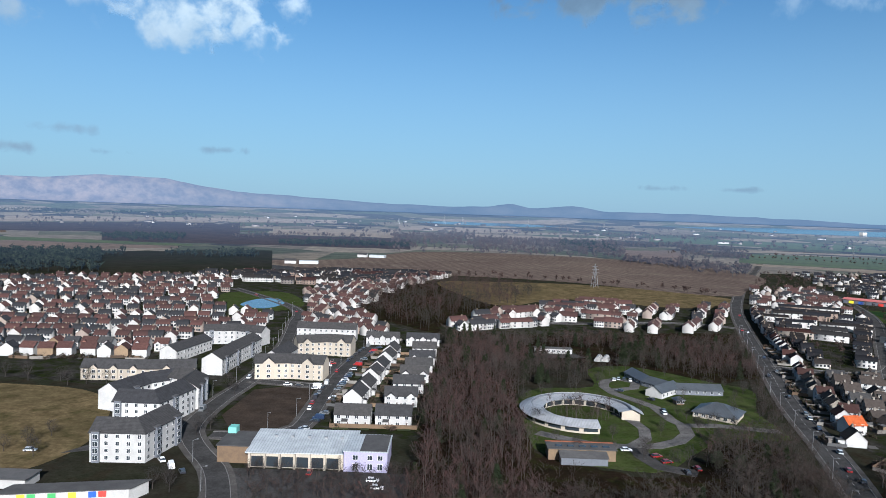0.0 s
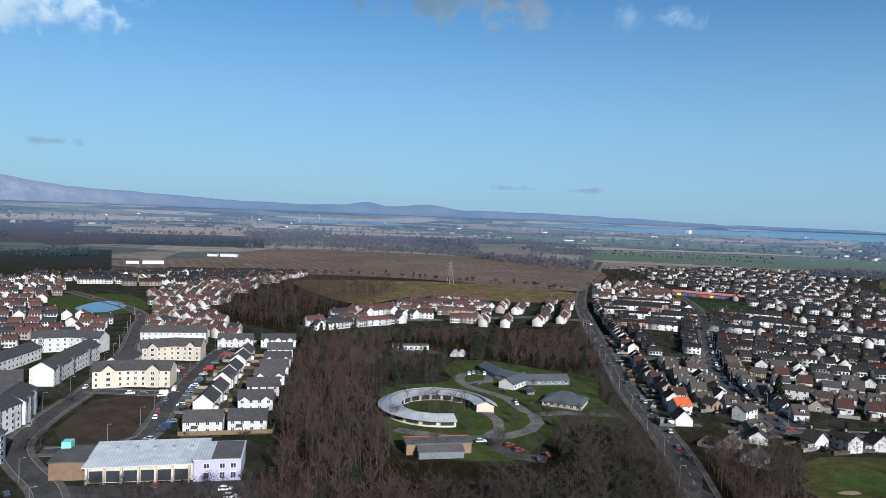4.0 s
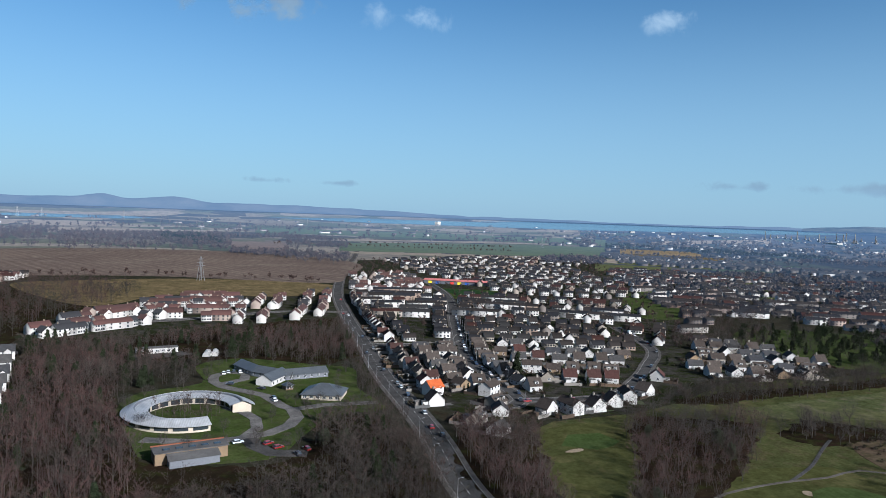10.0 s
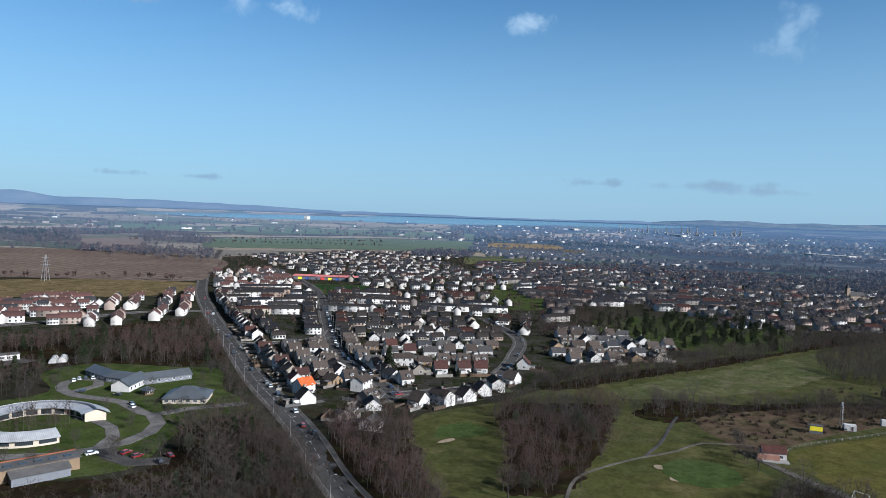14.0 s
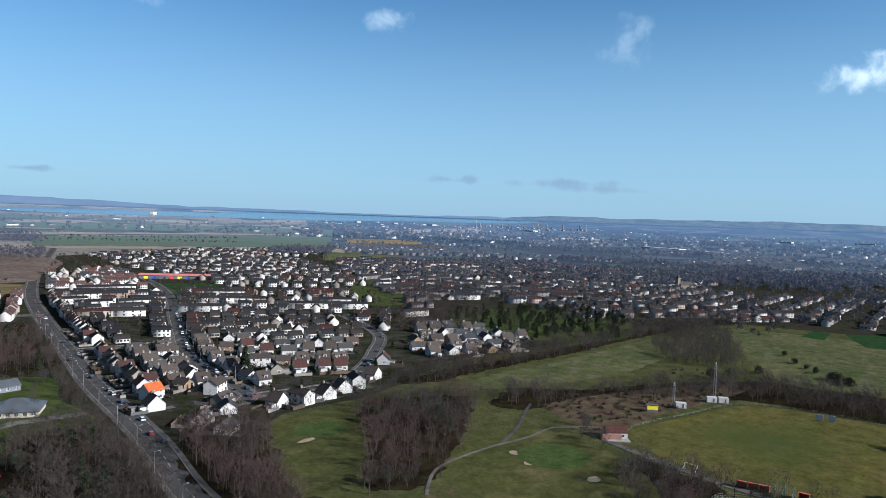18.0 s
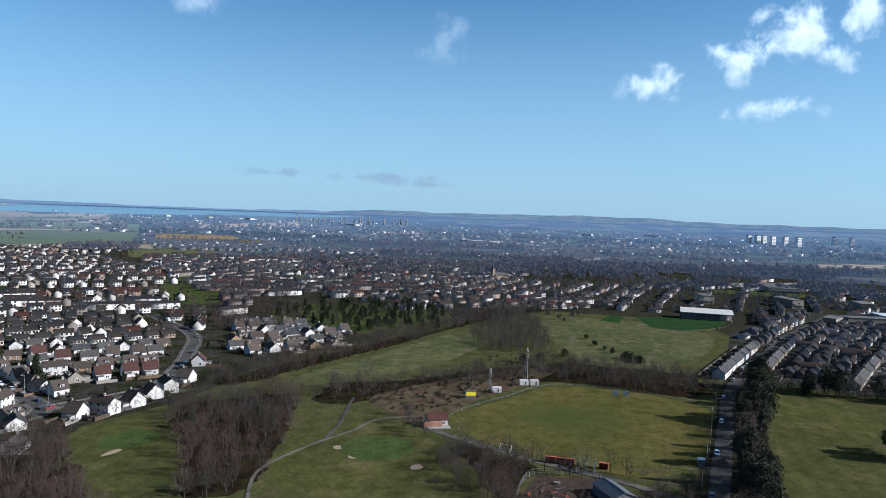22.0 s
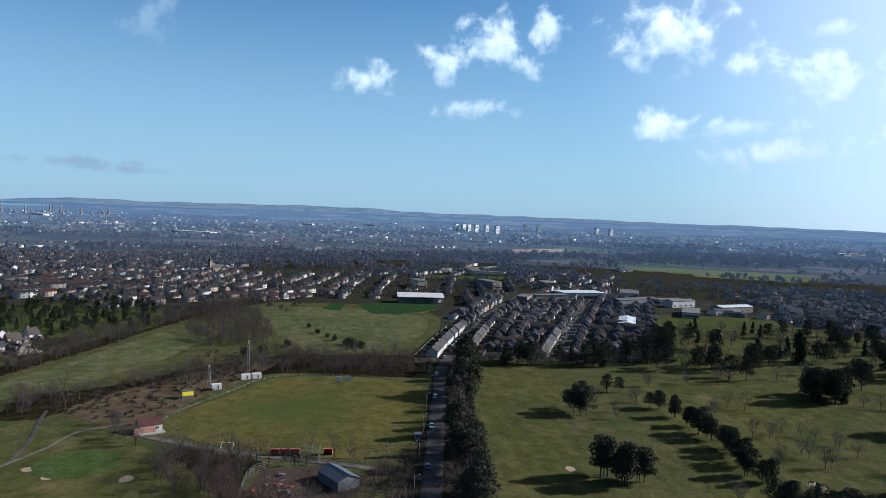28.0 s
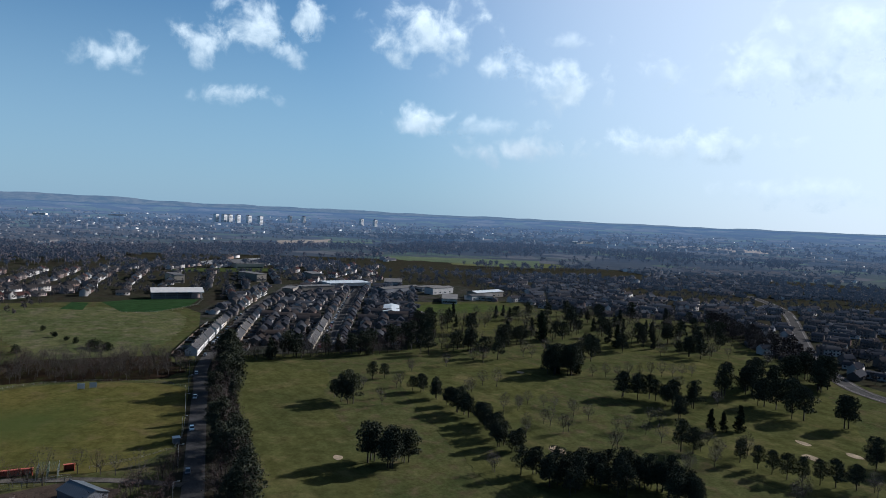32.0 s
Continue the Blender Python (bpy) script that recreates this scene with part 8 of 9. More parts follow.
long_block("apartment_block", [(-122, 366), (-121, 398), (-118, 430)], 11, 8.6, 3.4, 3, "white", "slate", "white three-storey flats along the estate road", "flats", ((0, 0.2, -1, 2.6), (0, 0.8, -1, 2.6), (1, 0.5, -1, 2.6)), group="white flats")
long_block("apartment_block", [(-156, 393), (-149, 432)], 10.5, 6.6, 3.2, 2, "white", "slate", "white two-storey block with dark grey roof", "flats", group="white flats")
long_block("apartment_block", [(-156, 452), (-136, 458), (-116, 452)], 11, 8.8, 3.4, 3, "white", "slate", "white three-storey flats with dark grey roof", "flats", ((0, 0.25, -1, 2.6), (1, 0.5, -1, 2.6)), group="white flats")
long_block("town_house_terrace", [(-182, 352), (-150, 354), (-128, 360)], 9.5, 6.2, 3.6, 2, "cream", "slate", "cream and white terrace with grey roof and dormers", "terrace", (), ((0, 0.2, -1, 3.6), (0, 0.5, -1, 3.6), (0, 0.8, -1, 3.6), (1, 0.4, -1, 3.6)), group="town houses")
long_block("apartment_block", [(-99, 366), (-81, 370), (-62, 368)], 12, 8.6, 3.6, 3, "cream", "slate", "cream three-storey flats with gables and balconies", "flats", (), ((0, 0.4, -1, 6.0), (1, 0.55, -1, 6.0)), group="cream flats")
long_block("apartment_block", [(-93, 376), (-90, 404)], 11, 8.6, 3.6, 3, "white", "slate", "white three-storey wing of the cream flats", "flats", group="cream flats")
long_block("apartment_block", [(-90, 424), (-72, 432), (-56, 430)], 12, 8.6, 3.6, 3, "cream", "slate", "cream three-storey flats with dark grey roof", "flats", (), ((0, 0.3, -1, 5.0), (1, 0.6, -1, 5.0)), group="cream flats")
long_block("apartment_block", [(-100, 478), (-60, 478)], 11, 8.6, 3.4, 3, "white", "slate", "white three-storey flats with grey roof", "flats", group="cream flats")

# ---- hall with pale sheet roof ----
hall = thing("community_hall", "long hall with pale sheet roof and glazed shopfronts", "hall")
part("wall", Shape().box(-66, 238, 0, -33, 257, 5.2), M["cream"], hall)
v = [(-67, 236.6, 5.2), (-30, 238.2, 5.2), (-30, 258.4, 7.2), (-67, 256.8, 7.2)]
part("roof", Shape().add(v + [(x, y, z + 0.35) for x, y, z in v], [(0, 3, 2, 1), (4, 5, 6, 7), (0, 1, 5, 4), (1, 2, 6, 5), (2, 3, 7, 6), (3, 0, 4, 7)]), M["shed"], hall, "pale grey sheet metal roof")
for k in range(7):
    x = -65.6 + k * 5.2
    part("pillar", Shape().box(x - 0.35, 236.6, 0, x + 0.35, 237.6, 5.2), M["cream"], hall)
    if k < 6:
        part("shopfront", Shape().box(x + 0.5, 237.8, 0.3, x + 4.7, 238.05, 3.9), M["glass"], hall)
part("end_block", Shape().box(-33, 236.5, 0, -18, 255, 7.0), M["lilac"], hall, "lilac rendered end block")
part("end_roof", Shape().box(-33.3, 236.2, 7.0, -17.7, 255.3, 7.25), M["shed"], hall)
part("roof_deck", Shape().box(-27.5, 236.8, 7.26, -18.2, 254.6, 7.4), M["flatroof"], hall, "dark felt roof deck")
for x in (-29, -24, -20.5):
    part("window", window_mesh(1.8, 1.7), None, hall, "", pose(x, 236.5, 4.2))
    part("window", window_mesh(1.8, 2.2), None, hall, "", pose(x, 236.5, 0.8))
part("entrance_block", Shape().box(-78, 241, 0, -67, 256, 6.0), M["timber"], hall, "timber clad entrance block")
part("entrance_roof", Shape().box(-78.4, 240.6, 6.0, -66.8, 256.4, 6.3), M["flatroof"], hall)
part("stair_tower", Shape().box(-78.2, 254, 0, -75.2, 258, 8.4), M["teal"], hall, "pale teal tower")
for k in range(5):
    part("roof_vent", Shape().box(-60 + 6 * k, 250, 6.7, -59 + 6 * k, 251, 7.5), M["steel"], hall)

school = thing("school", "low school with coloured window panels and solar panels", "school", pose(3, -9, 0))
part("wall", Shape().prism([(-132, 207), (-96, 215), (-93, 222), (-130, 214)], 0, 4.0), M["white"], school)
part("roof", Shape().prism([(-132.5, 206.5), (-95.4, 214.6), (-92.2, 222.6), (-130.5, 214.6)], 4.0, 4.25), M["flatroof"], school)
for k, c in enumerate(("yellowpanel", "greenpanel", "frame", "greenpanel", "frame", "yellowpanel", "frame", "bluepanel", "redpanel")):
    t = 0.2 + 0.075 * k
    p = Vector((-132, 207, 0)).lerp(Vector((-96, 215, 0)), t)
    part("panel", Shape().box(-1.1, -0.08, 1.9, 1.1, 0.1, 3.7), M[c], school, "", pose(p.x, p.y, 0, 0, 0, 12.5))
part("front_wing", Shape().prism([(-128, 190), (-98, 196), (-97, 206), (-127, 202)], 0, 3.4), M["greyclad"], school)
part("wing_roof", Shape().prism([(-128.5, 189.5), (-97.5, 195.5), (-96.5, 206.5), (-127.5, 202.5)], 3.4, 3.7), M["flatroof"], school)
for k in range(6):
    part("solar_panel", Shape().box(-1.5, -2, 3.85, 1.5, 2, 4.0), M["glass"], school, "dark blue solar panel", pose(-120 + 3.4 * k, 195.5 + 0.68 * k, 0, 0, 0, 11))
shed_ = thing("pavilion_hut", "low white flat-roofed hut beside the field", "hut")
part("wall", Shape().box(-146, 212, 0, -128, 220, 3.0), M["white"], shed_)
part("roof", Shape().box(-146.5, 211.5, 3.0, -127.5, 220.5, 3.3), M["flatroof"], shed_)

# ---- round campus building ----
CX, CY = 63.0, 314.0


def arc_strip(s, profile, a0, a1, steps, m=0):
    """Sweeps (radius, height) points along an arc."""
    v, n = [], len(profile)
    for k in range(steps + 1):
        t = radians(a0 + (a1 - a0) * k / steps)
        v += [(CX + r * math.cos(t), CY + r * math.sin(t), z) for r, z in profile]
    return s.add(v, [(k * n + i, k * n + i + 1, (k + 1) * n + i + 1, (k + 1) * n + i) for k in range(steps) for i in range(n - 1)], m)


ringb = thing("round_building", "crescent-shaped building with curved zinc roof and courtyard", "building")
A0, A1 = -12.0, 277.0
s = arc_strip(Shape(), [(26.0, 0), (26.0, 3.2)], A0, A1, 48)
arc_strip(s, [(18.0, 0), (18.0, 3.6)], A0, A1, 48)
for a in (A0, A1):
    t = radians(a)
    v = [(CX + r * math.cos(t), CY + r * math.sin(t), z) for r, z in ((18, 0), (26, 0), (26, 3.2), (22.2, 4.9), (18, 3.6))]
    s.add(v, [(0, 1, 2, 3, 4)])
part("wall", s, M["cream"], ringb)
for k in range(17):
    a = A0 + (A1 - A0) * k / 17
    seg = (A1 - A0) / 17
    part("roof_panel", arc_strip(Shape(), [(27.6, 2.9), (27.6, 3.1), (26, 3.75), (24, 4.75), (22.4, 5.2), (22.4, 4.9)], a, a + seg - 0.12, 4), M["zinc"], ringb)
    part("inner_roof_panel", arc_strip(Shape(), [(21.9, 4.3), (19.5, 3.95), (16.6, 3.35), (16.6, 3.15)], a, a + seg - 0.12, 4), M["zinc"], ringb)
    part("clerestory", arc_strip(Shape(), [(22.35, 5.0), (21.9, 4.9), (21.9, 4.3)], a, a + seg, 4), M["greyclad"], ringb)
    part("window", arc_strip(Shape(), [(26.06, 0.9), (26.06, 2.3)], a + 2, a + seg - 2, 3), M["glass"], ringb)
    part("window", arc_strip(Shape(), [(17.94, 0.5), (17.94, 2.5)], a + 2, a + seg - 2, 3), M["glass"], ringb)
court = fill([(CX + 15 * math.cos(t), CY + 15 * math.sin(t)) for t in np.linspace(0, 6.28, 14)[:-1]], 4.6, 100)
scatter("courtyard_trees", BIRCHES, spots(court, 0, 0.62), [M["birchbark"], M["twigs"]], "slim bare trees in the courtyard", "trees", 101)

long_block("campus_block", [(108, 398), (112, 378), (121, 364), (145, 364)], 9.5, 2.6, 2.4, 1, "greyclad", "darkzinc", "low glazed wing with dark seamed metal roof", "building", group="campus wings")
long_block("campus_block", [(121, 366), (107, 352)], 9.0, 3.2, 2.6, 1, "white", "darkzinc", "short white gabled wing with dark metal roof", "building", group="campus wings")


def hip_house(name, label, x, y, w, d, e, rise, turn, wall, roof, category="pavilion"):
    ob = thing(name, label, category, pose(x, y, 0, 0, 0, turn))
    part("wall", Shape().box(-w / 2, -d / 2, 0, w / 2, d / 2, e), M[wall], ob)
    o, rl = 0.8, max(0, w - d) / 2
    v = [(-w / 2 - o, -d / 2 - o, e), (w / 2 + o, -d / 2 - o, e), (w / 2 + o, d / 2 + o, e), (-w / 2 - o, d / 2 + o, e), (-rl - 0.3, 0, e + rise), (rl + 0.3, 0, e + rise)]
    part("roof", Shape().add(v, [(0, 1, 5, 4), (1, 2, 5), (2, 3, 4, 5), (3, 0, 4), (0, 3, 2, 1)]), M[roof], ob)
    for k in range(max(2, int(w / 3))):
        part("window", window_mesh(1.8, 1.4), None, ob, "", pose(-w / 2 + (k + 0.5) * w / max(2, int(w / 3)), -d / 2, 0.8))
    return ob


hip_house("pavilion", "square campus pavilion with dark hipped metal roof", 128, 321, 19, 16, 2.5, 4.2, -34, "cream", "darkzinc")
hip_house("gazebo", "small octagonal garden shelter", 116, 341, 4, 4, 2.4, 1.6, 10, "timber", "darkzinc", "shelter")
tan = thing("tan_building", "tan brick building with flat roof and front wing", "building")
part("wall", Shape().box(40, 255.5, 0, 65, 263, 4.2), M["tan"], tan)
part("roof", Shape().box(39.6, 255.1, 4.2, 65.4, 263.4, 4.5), M["flatroof"], tan)
part("parapet", Shape().box(39.6, 262.9, 4.5, 65.4, 263.4, 4.9), M["orange"], tan)
part("front_wing", Shape().box(44, 250.5, 0, 61, 255.5, 2.8), M["greyclad"], tan)
part("wing_roof", Shape().add([(43.6, 250, 2.8), (61.4, 250, 2.8), (61.4, 255.5, 3.9), (43.6, 255.5, 3.9)], [(0, 1, 2, 3)]), M["flatroof"], tan)
for k in range(5):
    part("rooflight", Shape().box(43 + 4.4 * k, 257.5, 4.5, 45.4 + 4.4 * k, 259, 4.8), M["glass"], tan)
hut = thing("long_hut", "long white prefabricated hut among birches", "hut")
part("wall", Shape().box(60, 456, 0, 84, 462, 3.2), M["white"], hut)
part("roof", Shape().box(59.6, 455.6, 3.2, 84.4, 462.4, 3.45), M["flatroof"], hut)
for k in range(7):
    part("window", window_mesh(1.8, 1.4), None, hut, "", pose(62 + 3.3 * k, 456, 1.0))
for dx in (0, 4.6):
    gh = thing("greenhouse", "white arched polytunnel greenhouse", "greenhouse", pose(98 + dx, 440, 0, 0, 0, -20))
    prof = [(2.2 * math.cos(t), 3.0 * math.sin(t)) for t in np.linspace(0, math.pi, 9)]
    v = [(x, -5, z) for x, z in prof] + [(x, 5, z) for x, z in prof]
    part("cover", Shape().add(v, [(i, i + 1, 10 + i, 9 + i) for i in range(8)] + [tuple(range(9)), tuple(range(17, 8, -1))]), M["white"], gh)
    for yy in (-5, 0, 5):
        s = Shape()
        for (x0, z0), (x1, z1) in zip(prof, prof[1:]):
            s.tube((x0 * 1.01, yy, z0 * 1.01), (x1 * 1.01, yy, z1 * 1.01), 0.06, 0.06, 4)
        part("hoop", s, M["steel"], gh)

# ---- cricket ground ----
pav = thing("cricket_pavilion", "small white pavilion with red tiled roof", "pavilion", pose(277, 115, 0, 0, 0, -55) @ Matrix.Diagonal((0.8, 0.8, 0.9, 1)))
part("wall", gable_walls(5.5, 3.4, 3.2, 2.2), M["white"], pav)
part("roof", roof_slabs(5.5, 3.4, 3.2, 2.2), M["redroof"], pav)
part("annex", Shape().box(-8, -5.5, 0, 2, -3.4, 2.5), M["pinkish"], pav)
part("terrace", Shape().box(-6, -8, 0, 6, -3.4, 0.5), M["concrete"], pav)
for x in (-3, 0, 3):
    part("window", window_mesh(1.8, 1.4), None, pav, "", pose(x, -3.4, 1.0))
box = thing("scorebox", "dark hut with bright yellow board", "scorebox", pose(327, 118, 0, 0, 0, -62))
part("wall", Shape().box(-2.6, -1.2, 0, 2.6, 1.6, 3.4), M["greyclad"], box)
part("board", Shape().box(-2.5, -1.32, 1.3, 2.5, -1.2, 3.3), M["yellowpanel"], box, "bright yellow board")
part("roof", Shape().box(-2.8, -1.4, 3.4, 2.8, 1.8, 3.55), M["flatroof"], box)
for x, y, turn in ((344, 110, -60), (367, 102, -60), (370, 97, -60)):
    k = thing("site_cabin", "white site cabin with grey base", "cabin", pose(x, y, 0, 0, 0, turn), "cabins beside the masts")
    part("body", Shape().box(-2.4, -1.3, 0.3, 2.4, 1.3, 2.9), M["white"], k)
    part("base", Shape().box(-2.5, -1.4, 0, 2.5, 1.4, 0.3), M["concrete"], k)
    part("door", door_mesh("doorpaint"), None, k, "", pose(0.8, -1.3, 0.35))
for x, y, hgt in ((342, 113, 12), (368, 101, 20)):
    k = thing("telecom_mast", "grey lattice mast with antennas", "mast", pose(x, y, 0), "masts")
    for sx, sy in ((-0.6, -0.6), (0.6, -0.6), (0.6, 0.6), (-0.6, 0.6)):
        part("leg", Shape().tube((sx, sy, 0), (sx * 0.5, sy * 0.5, hgt), 0.07, 0.05, 5), M["greyclad"], k)
    for j in range(int(hgt / 1.6)):
        z = 1.6 * j
        part("brace", Shape().tube((-0.6, -0.6, z), (0.55, -0.55, z + 1.6), 0.05, 0.05, 4).tube((0.6, 0.6, z), (-0.55, 0.55, z + 1.6), 0.03, 0.03, 4), M["greyclad"], k)
    part("antenna_head", Shape().box(-0.8, -0.25, hgt - 1.0, 0.8, 0.25, hgt + 0.4), M["steel"], k)
for x, y in ((368, 53), (369.5, 48)):
    k = thing("sight_screen", "white wheeled sight screen", "screen", pose(x, y, 0, 0, 0, -85), "sight screens")
    part("screen", Shape().box(-1.6, -0.06, 0.5, 1.6, 0.06, 3.1), M["white"], k)
    for sx in (-1.35, 1.35):
        part("leg", Shape().tube((sx, -0.9, 0), (sx, 0, 2.7), 0.06, 0.06, 5).tube((sx, 0.9, 0), (sx, 0, 2.7), 0.06, 0.06, 5), M["steel"], k)
k = thing("goal_frame", "white goal frame beside the field", "goal", pose(259, 78, 0, 0, 0, 80))
part("crossbar", Shape().tube((-2.4, 0, 2.4), (2.4, 0, 2.4), 0.09, 0.09, 6), M["frame"], k)
for sx in (-2.4, 2.4):
    part("post", Shape().tube((sx, 0, 0), (sx, 0, 2.4), 0.09, 0.09, 6), M["frame"], k)
    part("stay", Shape().tube((sx, 0, 2.4), (sx, 1.6, 0), 0.06, 0.06, 5), M["frame"], k)
for x, y in ((254, 59), (254.6, 55.5), (255, 52), (256.6, 40)):
    k = thing("bench_shelter", "red open shelter at the field edge", "shelter", pose(x, y, 0, 0, 0, 95), "red shelters")
    part("back", Shape().box(-1.6, -0.9, 0, 1.6, -0.75, 2.1), M["redmetal"], k)
    for sx in (-1.6, 1.52):
        part("side", Shape().box(sx, -0.75, 0, sx + 0.08, 0.8, 2.1), M["redmetal"], k)
    part("roof", Shape().add([(-1.8, -1.1, 2.1), (1.8, -1.1, 2.1), (1.8, 1.1, 2.5), (-1.8, 1.1, 2.5), (-1.8, -1.1, 2.2), (1.8, -1.1, 2.2), (1.8, 1.1, 2.6), (-1.8, 1.1, 2.6)], [(0, 3, 2, 1), (4, 5, 6, 7), (0, 1, 5, 4), (1, 2, 6, 5), (2, 3, 7, 6), (3, 0, 4, 7)]), M["redmetal"], k)
    part("bench", Shape().box(-1.5, -0.7, 0.4, 1.5, -0.3, 0.5), M["timber"], k)
cage = thing("practice_nets", "dark green cricket practice cage", "cage", pose(257, 46, 0, 0, 0, 95))
for sx in (-3, 0, 3):
    for sy in (0, 4, 8):
        part("post", Shape().tube((sx, sy, 0), (sx, sy, 3.6), 0.06, 0.06, 5), M["steel"], cage)
    s = Shape()
    for j in range(17):
        s.tube((sx, j * 0.5, 0), (sx, j * 0.5, 3.6), 0.035, 0.035, 3)
    for j in range(8):
        s.tube((sx, 0, j * 0.5), (sx, 8, j * 0.5), 0.035, 0.035, 3)
    tagged(part("net", s, M["net"], cage), kind="stuff")
s = Shape()
for j in range(13):
    s.tube((-3 + j * 0.5, 0, 3.6), (-3 + j * 0.5, 8, 3.6), 0.035, 0.035, 3).tube((-3 + j * 0.5, 0, 0), (-3 + j * 0.5, 0, 3.6), 0.035, 0.035, 3)
tagged(part("roof_net", s, M["net"], cage), kind="stuff")


def rail_fence(name, pts, label, height=1.1, gap=3.0, mat="concrete", closed=False, rails=2):
    line = smooth_line(pts, gap, closed)
    if closed:
        line.append(line[0])
    ob = thing(name, label, "fence")
    post = Shape().box(-0.06, -0.06, 0, 0.06, 0.06, height).mesh("post", M[mat])
    s = Shape()
    for i, p in enumerate(line):
        part("post", post, None, ob, "", pose(p.x, p.y, 0))
        if i + 1 < len(line):
            q = line[i + 1]
            for j in range(rails):
                z = height * (0.55 + 0.4 * j)
                s.tube((p.x, p.y, z), (q.x, q.y, z), 0.028, 0.028, 4)
    part("rail", s, M[mat], ob)


rail_fence("cricket_fence", [(281, 113), (300, 114), (338, 102), (371, 90), (383, 62), (381, 30), (367, 6)], "white rail fence round the cricket field", 1.1, 4.0)
rail_fence("road_fence", [(366, 6), (330, 5.2), (290, 5.4), (272, 8)], "pale rail fence along the road", 1.1, 4.0, "concrete")
rail_fence("yard_side_fence", [(272, 8), (262, 22), (257, 34)], "pale rail fence at the field corner", 1.1, 4.0)
rail_fence("pavilion_fence", [(264, 96), (258, 76), (254, 62)], "white rail fence behind the cricket field", 1.1, 4.0)
k = thing("corner_hut", "small grey hut at the field corner", "hut", pose(279, 7.5, 0, 0, 0, 10))
part("wall", Shape().box(-1.4, -1.2, 0, 1.4, 1.2, 2.3), M["greyclad"], k)
part("roof", Shape().box(-1.6, -1.4, 2.3, 1.6, 1.4, 2.45), M["shed"], k)

barn = thing("machinery_shed", "greenkeepers' shed with ribbed grey roof", "shed", pose(229, 32, 0, 0, 0, 40))
part("wall", gable_walls(6.5, 4, 3.4, 1.6), M["greyclad"], barn)
part("roof", roof_slabs(6.5, 4, 3.4, 1.6), M["darkzinc"], barn)
part("door", Shape().box(-2, -4.1, 0, 2, -3.95, 3.0), M["steel"], barn)
rs = random.Random(12)
for k in range(14):
    x, y = 218 + rs.uniform(0, 18), 44 + rs.uniform(0, 14)
    w, d, h = rs.uniform(0.6, 2.0), rs.uniform(0.5, 1.3), rs.uniform(0.4, 1.2)
    ob = thing("storage_crate", "stacked materials in the greenkeepers' yard", "crate", pose(x, y, 0, 0, 0, rs.uniform(0, 180)), "yard materials")
    part("body", Shape().box(-w / 2, -d / 2, 0.1, w / 2, d / 2, h), M[rs.choice(("concrete", "timber", "redmetal", "greyclad", "timber", "greyclad"))], ob)
    part("pallet", Shape().box(-w / 2 - 0.1, -d / 2 - 0.1, 0, w / 2 + 0.1, d / 2 + 0.1, 0.1), M["timber"], ob)
rail_fence("yard_fence", [(216, 61), (238, 61), (247, 38)], "grey palisade fence round the yard", 1.8, 2.5, "steel", rails=3)

# ---- stadium, shops and schools farther off ----
stadium = thing("football_stand", "long grandstand with pale sheet roof", "stand", pose(722, 22, 0, 0, 0, -84))
part("roof", Shape().add([(-24, -10, 6.2), (24, -10, 6.2), (24, 8, 9), (-24, 8, 9), (-24, -10, 6.7), (24, -10, 6.7), (24, 8, 9.5), (-24, 8, 9.5)], [(0, 3, 2, 1), (4, 5, 6, 7), (0, 1, 5, 4), (1, 2, 6, 5), (2, 3, 7, 6), (3, 0, 4, 7)]), M["white"], stadium)
part("back_wall", Shape().box(-23.5, 7, 0, 23.5, 7.6, 7), M["stone"], stadium)
for k in range(6):
    part("seat_tier", Shape().box(-23, -6 + 2 * k, 0, 23, -4 + 2 * k, 0.8 + 0.7 * k), M["greyclad" if k % 2 else "concrete"], stadium)
for k in range(5):
    part("column", Shape().tube((-22 + 11 * k, -6.5, 0), (-22 + 11 * k, -6.5, 6.8), 0.2, 0.2, 6), M["steel"], stadium)
sheet("ground_football_pitch", [(628, 62), (690, 84), (714, 52), (712, 2), (664, 10), (626, 36)], 0.12, "turf3g", "dark green football pitch", "pitch", False)
sheet("ground_small_pitch", [(640, 92), (684, 94), (690, 108), (644, 110)], 0.12, "turf3g", "small fenced games pitch", "pitch", False)
rail_fence("pitch_fence", [(622, 62), (623, 34), (662, 6), (712, -2)], "white boards round the football pitch", 1.8, 6.0)
for x, y, w, d, h, deg, wall, roof, label in ((612, -163, 46, 14, 5, -15, "greyclad", "shed", "long low workshop with pale curved roof"), (578, -180, 30, 9, 4, -20, "greyclad", "flatroof", "low dark shed beside the golf course"), (770, -205, 40, 16, 6.5, -60, "greyclad", "flatroof", "dark depot with white door panels"),
                                               (772, -262, 34, 14, 7, -62, "white", "flatroof", "white two-storey works building"), (742, -308, 44, 16, 6, -66, "harl", "shed", "harled school hall with pale sheet roof"), (715, -285, 22, 12, 5, -66, "white", "slate", "small white school block"), (800, -230, 30, 12, 5, -62, "harl", "flatroof", "grey harled workshop with flat roof")):
    b_ = thing("workshop", label, "building", pose(x, y, 0, 0, 0, deg), "works buildings")
    part("wall", Shape().box(-w / 2, -d / 2, 0, w / 2, d / 2, h), M[wall], b_)
    part("roof", roof_slabs(w / 2, d / 2, h, d * 0.09), M[roof], b_)
    for k in range(int(w / 8)):
        x_ = -w / 2 + 4 + 8 * k
        for sg, a_ in ((-1, 0), (1, 180)):
            part("window", window_mesh(3.0, 1.6), None, b_, "", pose(x_, sg * d / 2, 1.2, 0, 0, a_))
